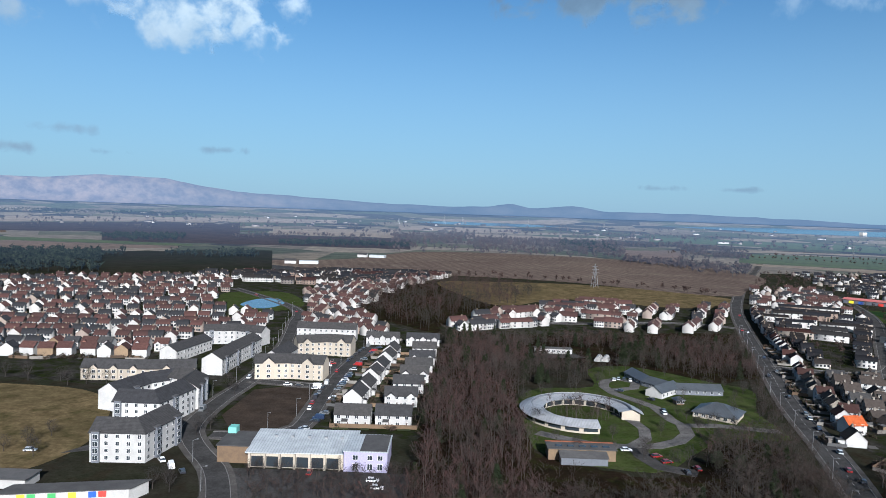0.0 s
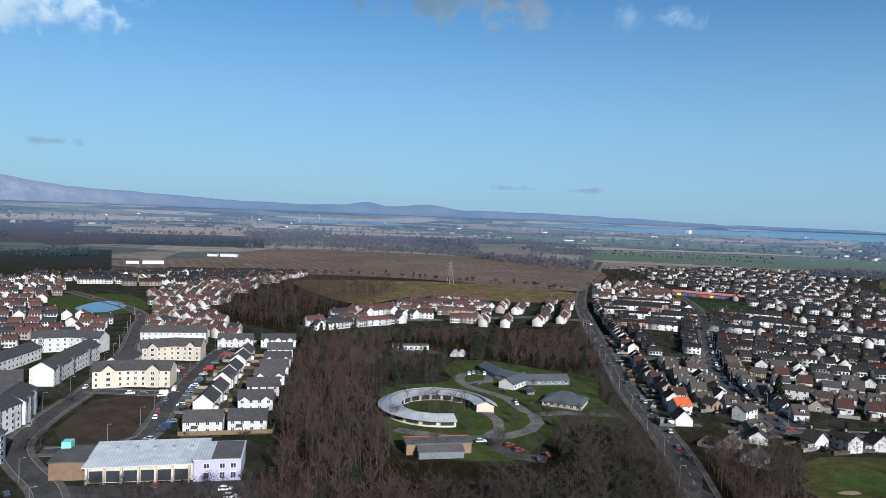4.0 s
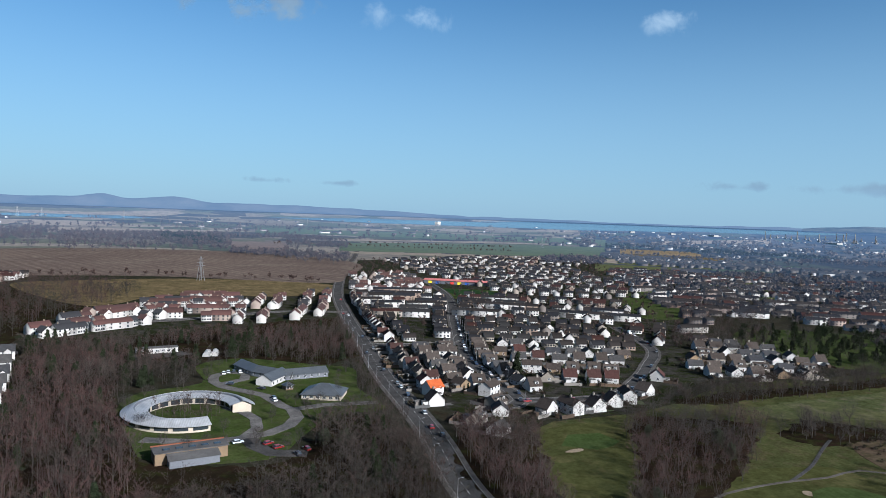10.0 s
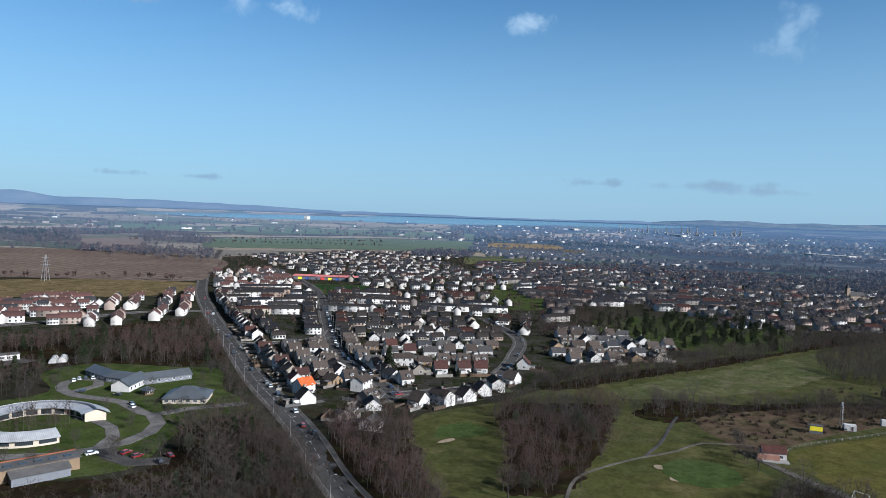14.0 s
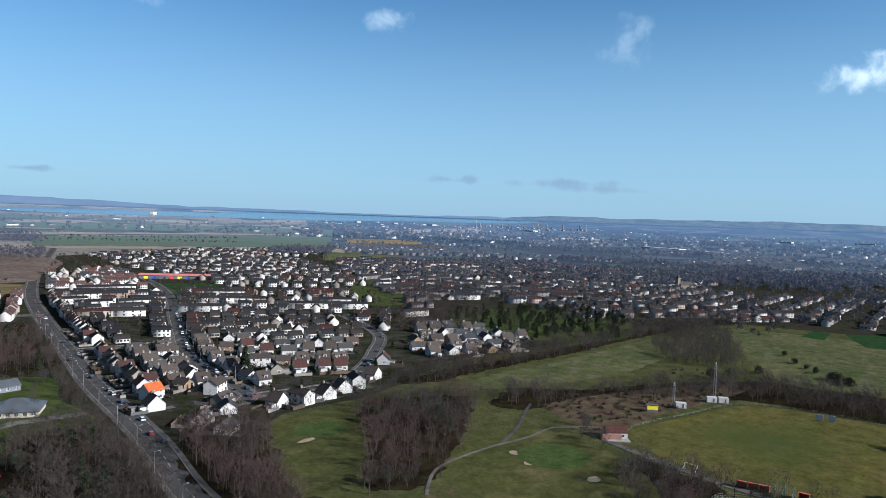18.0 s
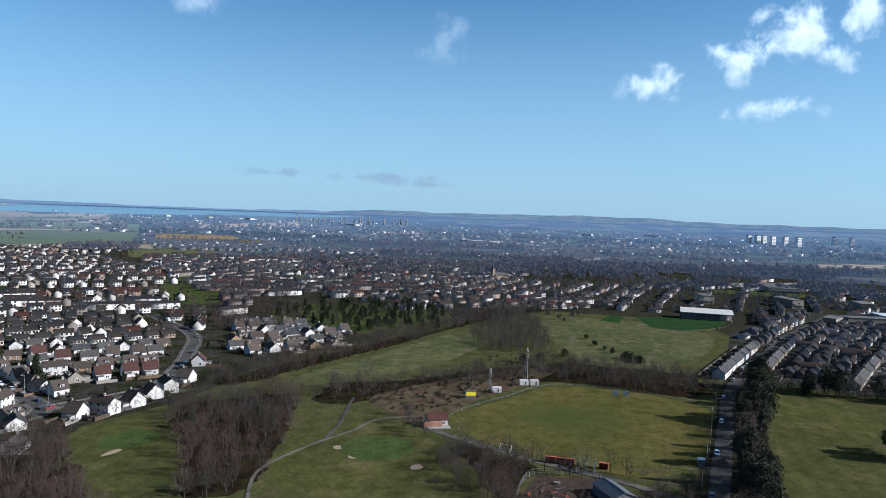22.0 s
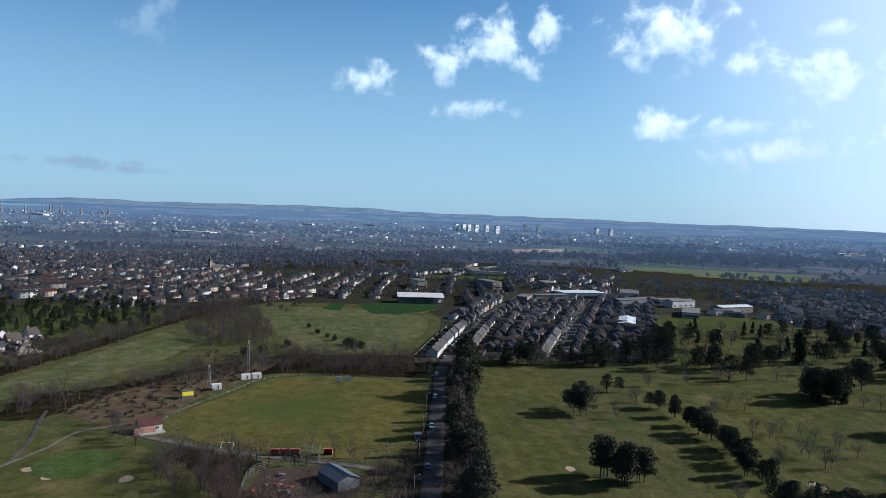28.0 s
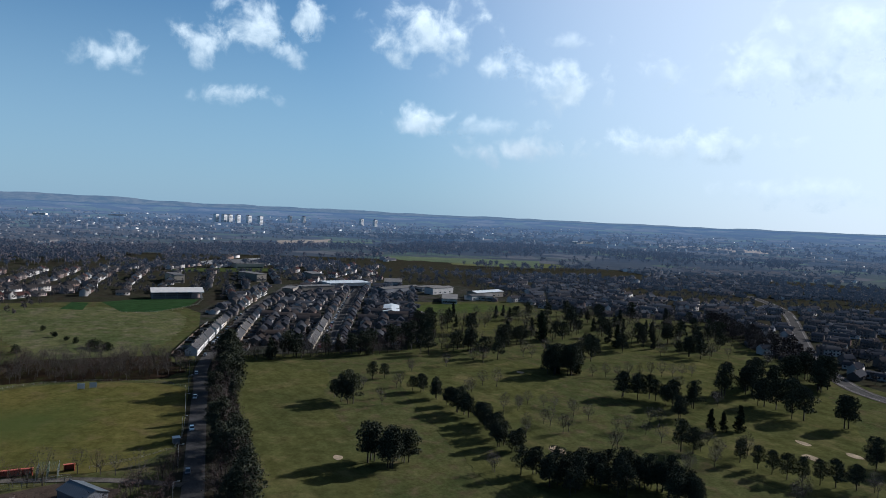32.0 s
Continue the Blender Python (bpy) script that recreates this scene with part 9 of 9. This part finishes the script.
shop = thing("supermarket", "large white supermarket with flat roof", "shop", pose(825, -162, 0, 0, 0, -73))
part("wall", Shape().box(-27, -14, 0, 27, 14, 7), M["white"], shop)
part("roof", Shape().box(-27.5, -14.5, 7, 27.5, 14.5, 7.4), M["shed"], shop)
part("shopfront", Shape().box(-20, -14.15, 0.4, 20, -13.9, 3.6), M["glass"], shop)
church = thing("church", "grey stone church with a square tower and slate roof", "church", pose(985, 318, 0, 0, 0, -30) @ Matrix.Diagonal((0.75, 0.75, 0.75, 1)))
part("nave", gable_walls(14, 6, 8, 6), M["stone"], church)
part("roof", roof_slabs(14, 6, 8, 6), M["slate"], church)
part("tower", Shape().box(-19, -3, 0, -13, 3, 21), M["stone"], church)
v = [(-19, -3, 21), (-13, -3, 21), (-13, 3, 21), (-19, 3, 21), (-16, 0, 30)]
part("spire", Shape().add(v, [(0, 1, 4), (1, 2, 4), (2, 3, 4), (3, 0, 4)]), M["slate"], church)
for k in range(5):
    part("window", window_mesh(1.5, 3.4), None, church, "", pose(-9.5 + 5 * k, -6, 2.2))
rs = random.Random(77)
for x, y, w, d, h, t in ((780, -120, 40, 14, 7, -70), (760, -90, 26, 12, 7, -20), (860, -230, 50, 22, 6, -15), (800, -260, 36, 16, 5, -70), (700, -250, 46, 16, 5, -20), (720, -300, 30, 14, 4.5, -20), (930, -140, 34, 16, 8, 10), (905, -60, 40, 14, 9, 30), (880, 30, 34, 12, 9, 20), (1120, -60, 90, 40, 7, 10)):
    ob = thing("public_building", "flat-roofed pale building in the town centre", "building", pose(x, y, 0, 0, 0, t), "town centre buildings")
    part("wall", Shape().box(-w / 2, -d / 2, 0, w / 2, d / 2, h), M[rs.choice(("white", "harl", "cream"))], ob)
    part("roof", Shape().box(-w / 2 - 0.3, -d / 2 - 0.3, h, w / 2 + 0.3, d / 2 + 0.3, h + 0.4), M["flatroof"], ob)
    part("window_band", Shape().box(-w / 2 + 1, -d / 2 - 0.1, 1.2, w / 2 - 1, -d / 2 + 0.1, 2.8), M["glass"], ob)
    part("window_band", Shape().box(-w / 2 - 0.1, -d / 2 + 1, 1.2, -w / 2 + 0.1, d / 2 - 1, 2.8), M["glass"], ob)
rsch = thing("red_roofed_school", "low school with bright red roof and coloured doors", "school", pose(505, 800, 0, 0, 0, -43))
part("wall", Shape().box(-44, -9, 0, 44, 9, 4.5), M["greyclad"], rsch)
part("roof", Shape().add([(-45, -10, 4.4), (45, -10, 4.4), (45, 10, 4.4), (-45, 10, 4.4), (-45, 0, 6.2), (45, 0, 6.2)], [(0, 1, 5, 4), (2, 3, 4, 5), (1, 2, 5), (3, 0, 4)]), M["pinkroof"], rsch, "faded red sheet roof")
for k, c in enumerate(("yellowpanel", "bluepanel", "greyclad", "redpanel", "yellowpanel", "bluepanel", "greyclad", "greenpanel")):
    part("door_panel", Shape().box(-38 + 10 * k, -9.15, 0, -33 + 10 * k, -8.9, 3.2), M[c], rsch)
farm = thing("farm_building", "white farmhouse and sheds among fields", "farm", pose(-250, 1120, 0, 0, 0, 10))
part("house", gable_walls(9, 4.5, 5, 3), M["white"], farm)
part("roof", roof_slabs(9, 4.5, 5, 3), M["slate"], farm)
part("barn", Shape().box(14, -6, 0, 44, 8, 5), M["shed"], farm)
copy_thing(farm, pose(-160, 1330, 0, 0, 0, -8))

# ---- tower blocks and refinery on the plain ----


def far_place(bearing, depth):
    r = FLAT + (EDGE - FLAT) * (1 - FLAT / depth) if depth > FLAT else depth
    return -math.sin(radians(bearing)) * r, math.cos(radians(bearing)) * r, float(far_height(np.array(r))), r / depth


for bearing, depth in ((-90.95, 4300), (-91.55, 4300), (-91.96, 4350), (-92.56, 4300), (-93.39, 4200), (-94.26, 4100), (-96.54, 5000), (-97.63, 5100), (-102.23, 4900), (-103.32, 4800)):
    x, y, z, k = far_place(bearing, depth)
    ob = thing("tower_block", "white high-rise tower block on the plain", "tower block", pose(x, y, z - 1.5, 0, 0, bearing + 40), "tower blocks")
    w, h = 23 * k, 46 * k
    part("wall", Shape().box(-w / 2, -w / 2, 0, w / 2, w / 2, h), M["frame"], ob)
    part("roof", Shape().box(-w / 2, -w / 2, h, w / 2, w / 2, h + 1.0).box(-w / 5, -w / 5, h + 1, w / 5, w / 5, h + 3), M["flatroof"], ob)
    for j in range(5):
        part("window_band", Shape().box(-w * 0.38, -w / 2 - 0.15, h * (0.1 + 0.17 * j), w * 0.38, -w / 2 + 0.1, h * (0.17 + 0.17 * j)), M["greyclad"], ob)
rs = random.Random(31)
for k in range(26):
    x, y, z, q = far_place(-55.5 - rs.random() * 9.0, rs.uniform(5600, 7200))
    h = rs.choice((30, 40, 60, 75, 25)) * q
    ob = thing("refinery_column", "pale refinery column and stack", "chimney stack", pose(x, y, z - 1), "refinery stacks")
    part("stack", Shape().tube((0, 0, 0), (0, 0, h), rs.uniform(3, 6) * q, rs.uniform(2, 4) * q, 8), M["concrete"], ob)
    part("base", Shape().box(-9 * q, -9 * q, 0, 9 * q, 9 * q, 10 * q), M["steel"], ob)
for bearing, depth, w, h in ((-70.4, 2490, 150, 9), (-73.9, 2380, 60, 7), (-52, 6500, 160, 14), (-49, 6800, 120, 12), (-46, 7000, 150, 14), (-60, 5200, 140, 10), (-79, 4600, 70, 10), (-110, 3300, 120, 9), (-120, 3000, 160, 8), (-84, 5200, 110, 9), (-30.5, 9000, 90, 25)):
    x, y, z, q = far_place(bearing, depth)
    ob = thing("warehouse", "long white warehouse on the plain", "warehouse", pose(x, y, z - 0.5, 0, 0, -bearing + 4), "far warehouses")
    part("wall", Shape().box(-w * q / 2, -20 * q, 0, w * q / 2, 20 * q, h * q), M["white"], ob)
    part("roof", Shape().box(-w * q / 2, -20 * q, h * q, w * q / 2, 20 * q, h * q + 0.6), M["white"], ob)


def pylon(x, y, z, h, m_label="tapering steel lattice pylon across the fields"):
    ob = thing("pylon", m_label, "pylon", pose(x, y, z, 0, 0, 20), "pylons")
    b = h * 0.11
    for sx, sy in ((-1, -1), (1, -1), (1, 1), (-1, 1)):
        part("leg", Shape().tube((sx * b, sy * b, 0), (sx * 0.4, sy * 0.4, h), h * 0.006 + 0.08, h * 0.004 + 0.05, 4), M["steel"], ob)
    for j, f_ in enumerate((0.62, 0.76, 0.9)):
        part("crossarm", Shape().tube((-h * (0.2 - 0.03 * j), 0, h * f_), (h * (0.2 - 0.03 * j), 0, h * f_), h * 0.006 + 0.05, h * 0.006 + 0.05, 4), M["steel"], ob)
    for j in range(5):
        z0, z1 = h * j / 5, h * (j + 1) / 5
        w0, w1 = b * (1 - j / 5) + 0.3, b * (1 - (j + 1) / 5) + 0.3
        part("brace", Shape().tube((-w0, -w0, z0), (w1, -w1, z1), 0.12, 0.12, 3).tube((w0, w0, z0), (-w1, w1, z1), 0.12, 0.12, 3), M["steel"], ob)


pylon(192, 905, 0, 30)
for bearing, depth, h in ((0.3, 5200, 70), (-1.2, 5600, 60), (-12.5, 5000, 50), (-6.5, 6000, 60), (4, 4800, 45), (-20, 5200, 45), (-39, 2300, 34), (-30, 2400, 34), (-35, 3500, 40), (-12, 2400, 34)):
    x, y, z, q = far_place(bearing, depth)
    pylon(x, y, z - 1, h * q)


# ---- single trees ----
TREE_MADE = {}


def tree(kind, x, y, scale, turn=0.0):
    """A tree with trunk and crown; later ones of a kind share the meshes."""
    table = {"pine": (FINE_PINES, "bark", "pine", "dark spreading Scots pine on the golf course", "pine tree", "golf course pines"),
             "spruce": (SPRUCES, "bark", "cypress", "dark conical cypress tree", "conifer", "cypresses"),
             "bare": (LONE, "bark", "greytwigs", "leafless broadleaved tree with fine grey twigs", "tree", "bare trees"),
             "bush": (ROUND_BUSHES, "bark", "cypress", "round dark evergreen bush beside the fairway", "bush", "evergreen bushes"),
             "birch": (BIRCHES, "birchbark", "birchtwigs", "slim leafless birch with pale trunk", "tree", "birches")}
    shapes, bark, leaf, label, cat, group = table[kind]
    k = int(abs(x * 7 + y * 3)) % len(shapes)
    m = pose(x, y, 0, 0, 0, turn) @ Matrix.Diagonal((scale, scale, scale, 1))
    if (kind, k) not in TREE_MADE:
        wv, wf_, lv, lf = shapes[k]
        name = {"pine": "pine_tree", "spruce": "cypress_tree", "bare": "bare_tree", "birch": "birch_tree", "bush": "evergreen_bush"}[kind]
        ob = thing(name, label, cat, None, group)
        part("trunk", tri_mesh("trunk", wv, wf_, [M[bark]]), None, ob)
        part("crown", tri_mesh("crown", lv, lf, [M[leaf]]), None, ob)
        ob.matrix_basis = m
        TREE_MADE[kind, k] = ob
        return ob
    ob = copy_thing(TREE_MADE[kind, k], Matrix.Identity(4))
    ob.matrix_basis = m
    return ob


rs = random.Random(55)


def clump(kind, spots_, scale, jitter=0.0, more=0):
    for x, y in spots_:
        tree(kind, x, y, scale * rs.uniform(0.85, 1.15), rs.uniform(0, 360))
        for _ in range(more):
            tree(kind, x + rs.uniform(-jitter, jitter), y + rs.uniform(-jitter, jitter), scale * rs.uniform(0.75, 1.1), rs.uniform(0, 360))


clump("pine", [(246, -60), (237, -65), (241, -73)], 1.0, 3.5, 2)
clump("pine", [(326, -64), (322, -69)], 0.95, 4, 1)
clump("pine", [(368, -89), (369, -96), (333, -62)], 0.7)
clump("pine", [(337, -107), (325, -111), (309, -114), (300, -113), (290, -115), (282, -117), (273, -116), (262, -117), (251, -115), (243, -115)], 0.7, 4.5, 2)
clump("pine", [(220, -114), (213, -118), (211, -126), (208, -132), (206, -140), (200, -143), (197, -148), (193, -152), (188, -150), (184, -146), (204, -122), (196, -132)], 0.72, 6, 3)
clump("bare", [(266, -132), (258, -128), (330, -84), (318, -82), (350, -80)], 0.75)
clump("bare", [(301, -158), (297, -162), (290, -167), (284, -165), (276, -168), (258, -171), (257, -176), (252, -182), (241, -182), (233, -184), (306, -152), (228, -191), (221, -194)], 0.78)
clump("bare", [(342, -151), (345, -144), (296, -135)], 0.95)
clump("pine", [(362, -196), (360, -206), (371, -212), (380, -204), (376, -216)], 1.2, 5, 2)
clump("spruce", [(368, -200), (364, -212)], 1.25)
clump("pine", [(308, -216), (301, -222), (290, -224), (312, -210), (296, -229), (284, -232)], 0.9, 4, 1)
clump("bare", [(356, -218), (353, -225), (352, -232), (351, -239), (350, -246), (349, -253), (348, -260), (347, -267), (346, -273), (346, -280)], 0.9)
clump("pine", [(304, -268), (303, -281), (305, -303), (311, -290), (281, -273), (318, -302)], 1.15, 4, 1)
clump("pine", [(256, -273), (241, -284), (306, -336), (312, -345), (270, -279), (299, -330), (325, -330), (330, -345), (318, -352)], 1.15, 5, 1)
clump("spruce", [(250, -214), (249, -220), (248, -228)], 0.85)
clump("pine", [(214, -198), (207, -200), (201, -201), (195, -202), (192, -206), (188, -210), (185, -214), (181, -219)], 0.72)
clump("pine", [(197, -248), (193, -256), (230, -183), (268, -211)], 0.9, 4, 1)
clump("pine", [(445, -200), (455, -215), (470, -260), (430, -170), (415, -250), (420, -280), (440, -310), (400, -320), (395, -240), (408, -180), (428, -140), (480, -300), (450, -340)], 1.1, 9, 1)
clump("bare", [(400, -160), (410, -205), (430, -225), (440, -260), (404, -300), (420, -330), (390, -345), (370, -360), (460, -180)], 1.0, 9, 1)
clump("spruce", [(463, -240), (474, -244), (435, -285)], 1.5)
clump("bare", [(300, -145), (262, -150), (240, -160), (210, -170), (275, -145), (330, -130), (216, -188), (222, -206), (236, -198), (176, -190), (178, -224), (172, -230), (262, -196), (330, -230), (322, -250), (336, -300), (340, -320), (290, -250), (225, -100), (350, -100), (385, -115), (395, -140)], 0.85, 4, 1)
clump("spruce", [(240, 314), (242.5, 317)], 1.25)
clump("bush", [(538, 102), (513, 90), (498, 81), (488, 74)], 1.0)
clump("bush", [(474, 64), (471, 60), (468, 55), (464, 52)], 1.35, 2.5, 1)
clump("bush", [(458, 100), (434, 111), (425, 118)], 1.7)
clump("pine", [(232, 168), (222, 200), (172, 150), (240, 180)], 0.6)
clump("bare", [(276, 128), (282, 132), (272, 126), (266, 121), (262, 118), (264, 124), (258, 112)], 0.75)
clump("bare", [(-95, 268), (-92, 276), (-108, 268), (-99, 330), (-104, 338), (-88, 222), (-84, 214), (-90, 216), (-62, 226), (-36, 226), (-50, 222), (-26, 224), (-14, 228), (-150, 250), (-142, 240), (-155, 244), (-148, 262)], 0.8)
clump("bare", [(-60, 229), (-54, 231), (-47, 229), (-41, 230), (-34, 229), (-28, 230), (-22, 228), (-16, 231), (-10, 232), (-57, 224), (-44, 223), (-31, 222), (-19, 221)], 0.62)
clump("bare", [(-175, 340), (-190, 344), (-205, 342), (-220, 348), (-240, 350), (-164, 338), (-255, 352), (-270, 350), (-182, 336)], 0.9)
clump("spruce", [(4, 470), (6, 478), (14, 500), (110, 430), (116, 438), (122, 444)], 0.95, 4, 1)
clump("bare", [(110, 312), (108, 318), (126, 290), (134, 296), (92, 290), (70, 282)], 0.6)
clump("bare", [(118, 410), (128, 402), (140, 392), (152, 376), (148, 352), (140, 336), (134, 318), (128, 304), (96, 300), (90, 316), (94, 330), (60, 268), (66, 264), (46, 276), (116, 336), (122, 352)], 0.62)
clump("bare", [(44, 300), (40, 330), (50, 350), (70, 364), (84, 372), (92, 402), (104, 416), (76, 258), (52, 262), (86, 252), (110, 296), (118, 300), (140, 372), (158, 366)], 0.8, 5, 1)
clump("pine", [(100, 250), (112, 278), (106, 244)], 0.5)
clump("birch", [(104, 262), (110, 268), (116, 262), (122, 274), (98, 254)], 0.7)

# ---- cars ----
CAR_MADE = {}


def car(colour, x, y, turn, van=False):
    key = (colour, van)
    m = pose(x, y, 0.14, 0, 0, turn)
    if key in CAR_MADE:
        return copy_thing(CAR_MADE[key], m)
    ob = thing("van" if van else "car", f"{colour} parked {'panel van' if van else 'hatchback car'}", "van" if van else "car", m, "parked cars")
    L, W, H = (2.6, 0.98, 2.1) if van else (2.1, 0.88, 1.45)
    low = 0.95 if van else 0.85
    side = [(-L, 0.3), (L, 0.3), (L, low - 0.15), (L * 0.55, low), (-L, low)]
    v = [(x_, -W, z) for x_, z in side] + [(x_, W, z) for x_, z in side]
    n = len(side)
    part("body", Shape().add(v, [tuple(range(n)), tuple(range(2 * n - 1, n - 1, -1))] + [(i, n + i, n + (i + 1) % n, (i + 1) % n) for i in range(n)]), PAINT[colour], ob)
    a, b, c, d = (-L, -L + 0.05, L * 0.45, L * 0.6) if van else (-L * 0.95, -L * 0.7, L * 0.18, L * 0.5)
    v = [(a, -W * 0.97, low), (d, -W * 0.97, low), (d, W * 0.97, low), (a, W * 0.97, low), (b, -W * 0.82, H), (c, -W * 0.82, H), (c, W * 0.82, H), (b, W * 0.82, H)]
    part("cabin", Shape().add(v, [(0, 1, 5, 4), (1, 2, 6, 5), (2, 3, 7, 6), (3, 0, 4, 7)]), PAINT[colour] if van else M["glass"], ob)
    part("roof", Shape().add([(b - 0.05, -W * 0.84, H), (c + 0.05, -W * 0.84, H), (c + 0.05, W * 0.84, H), (b - 0.05, W * 0.84, H), (b, -W * 0.78, H + 0.06), (c, -W * 0.78, H + 0.06), (c, W * 0.78, H + 0.06), (b, W * 0.78, H + 0.06)],
                        [(4, 5, 6, 7), (0, 1, 5, 4), (1, 2, 6, 5), (2, 3, 7, 6), (3, 0, 4, 7)]), PAINT[colour], ob)
    if van:
        part("windscreen", Shape().box(L * 0.5, -W * 0.75, low + 0.1, L * 0.62, W * 0.75, H - 0.25), M["glass"], ob)
    for sx in (-0.62, 0.62):
        for sy in (-1, 1):
            part("wheel", Shape().tube((sx * L, sy * (W - 0.18), 0.32), (sx * L, sy * (W + 0.02), 0.32), 0.32, 0.32, 10), M["black"], ob)
    CAR_MADE[key] = ob
    return ob


COLOURS = ("silver", "black", "red", "blue", "grey", "black", "grey", "white")


def park(line, off, every, seed, turn_off=0.0, chance=0.6, lo=0, hi=1e9):
    rs_ = random.Random(seed)
    run = 0.0
    for a, b in zip(line, line[1:]):
        u = (b - a)
        run += u.length
        if run < every:
            continue
        run = 0.0
        u.normalize()
        p = a + Vector((-u.y, u.x, 0)) * off
        if lo < p.length < hi and rs_.random() < chance:
            car(rs_.choice(COLOURS), p.x, p.y, math.degrees(math.atan2(u.y, u.x)) + turn_off + rs_.uniform(-3, 3), rs_.random() < 0.1)


def fine(name):
    return smooth_line([(p.x, p.y) for p in ROADS[name][0][::3]], 1.0)


park(fine("road_main"), -3.7, 7.5, 1, 0, 0.28, 280, 520)
park(fine("road_main"), 2.4, 90, 2, 180, 0.9, 260, 700)
park(fine("road_main"), -1.6, 110, 3, 0, 0.9, 200, 800)
park(fine("road_close"), -5.4, 3.2, 4, 90, 0.55, 280)
park(fine("road_close"), 2.6, 9, 5, 0, 0.5, 280)
park(fine("road_golf"), 2.0, 48, 6, 180, 0.8, 240, 560)
park(fine("road_terrace"), 3.0, 9, 7, 0, 0.5)
park(fine("road_golf"), 2.6, 9, 17, 0, 0.45, 450, 640)
park(fine("road_mid"), 2.6, 14, 8, 0, 0.6, 300, 700)
park(fine("road_mid_close"), 2.4, 11, 9, 0, 0.6)
park(fine("road_estate"), 2.0, 60, 10, 180, 0.8, 280)
for c, x, y, t, v_ in (("black", -103, 246, 120, 0), ("white", -97, 240, 125, 0), ("white", -91.5, 234.5, 118, 1), ("black", -86, 230, 120, 0), ("white", -78, 350, 5, 0), ("black", -72, 349, 4, 0), ("white", -63, 345, 20, 0), ("white", -62, 348, 0, 1),
                       ("red", -44, 233, 90, 0), ("white", -22, 228, 0, 0), ("white", -20, 222, 0, 0), ("silver", -146, 245, 10, 0), ("black", -122, 268, 30, 0), ("grey", -118, 312, 0, 0),
                       ("white", 95, 386, 80, 0), ("silver", 98, 388, 80, 0), ("black", 101, 388, 80, 0), ("white", 104, 386, 80, 0), ("black", 92, 361, 150, 0), ("black", 104, 346, 120, 0), ("blue", 104, 326, 100, 0), ("white", 103, 322, 95, 0),
                       ("red", 82, 262, 20, 0), ("red", 84, 256, 15, 0), ("red", 93, 250, 100, 0), ("black", 88, 246, 95, 0), ("white", 56, 271, 5, 0), ("white", 72, 268, 3, 0), ("red", -64, 402, 0, 0), ("white", -66, 396, 5, 1), ("black", -72, 396, 0, 0), ("silver", -80, 398, 90, 0), ("red", -84, 398, 90, 0), ("black", -88, 398, 90, 0)):
    car(c, x, y, t, bool(v_))

# ---- street lamps, hedges, garden walls ----
LAMP = {}


def street_lamp(x, y, turn):
    m = pose(x, y, 0, 0, 0, turn)
    if LAMP:
        return copy_thing(LAMP["one"], m)
    ob = thing("street_lamp", "slim grey street lamp beside the road", "street lamp", m, "street lamps")
    part("pole", Shape().tube((0, 0, 0), (0, 0, 8), 0.11, 0.06, 6), M["steel"], ob)
    part("arm", Shape().tube((0, 0, 7.9), (1.4, 0, 8.2), 0.05, 0.04, 5), M["steel"], ob)
    part("lantern", Shape().box(1.2, -0.15, 8.1, 1.9, 0.15, 8.28), M["steel"], ob)
    LAMP["one"] = ob
    return ob


for name, off, every in (("road_main", 6.2, 32), ("road_close", 5.0, 26), ("road_estate", 5.2, 28), ("road_golf", 5.4, 34), ("road_mid", 5.0, 30)):
    run = 0.0
    line = fine(name)
    for a, b in zip(line, line[1:]):
        run += (b - a).length
        if run > every and a.length < 620:
            run = 0.0
            u = (b - a).normalized()
            p = a + Vector((-u.y, u.x, 0)) * off
            street_lamp(p.x, p.y, math.degrees(math.atan2(u.y, u.x)) - 90)

s = Shape()
for x0, y0, x1, y1 in ((-46, 284.5, -10, 285.5), (-10, 285.5, -9, 300), (-46, 284.5, -46.5, 290)):
    ribbon(s, [Vector((x0, y0, 0)), Vector((x1, y1, 0))], 0.08, -0.08, 0, 1.8)
tagged(part("boundary_fence", s, M["timber"]), "pale timber fence behind white houses", "fence")
for k in range(9):
    y = 300 + 17 * k
    f_ = thing("garden_fence", "timber panel fence between back gardens", "fence", None, "garden fences")
    part("panel", ribbon(Shape(), [Vector((-33 + 0.5 * k, y, 0)), Vector((-26 + 0.9 * k, y + 0.3, 0))], 0.06, -0.06, 0, 1.7), M["timber" if k % 3 else "darkwood"], f_)
    part("cap", ribbon(Shape(), [Vector((-33 + 0.5 * k, y, 0)), Vector((-26 + 0.9 * k, y + 0.3, 0))], 0.1, -0.1, 1.7, 1.78), M["darkwood"], f_)
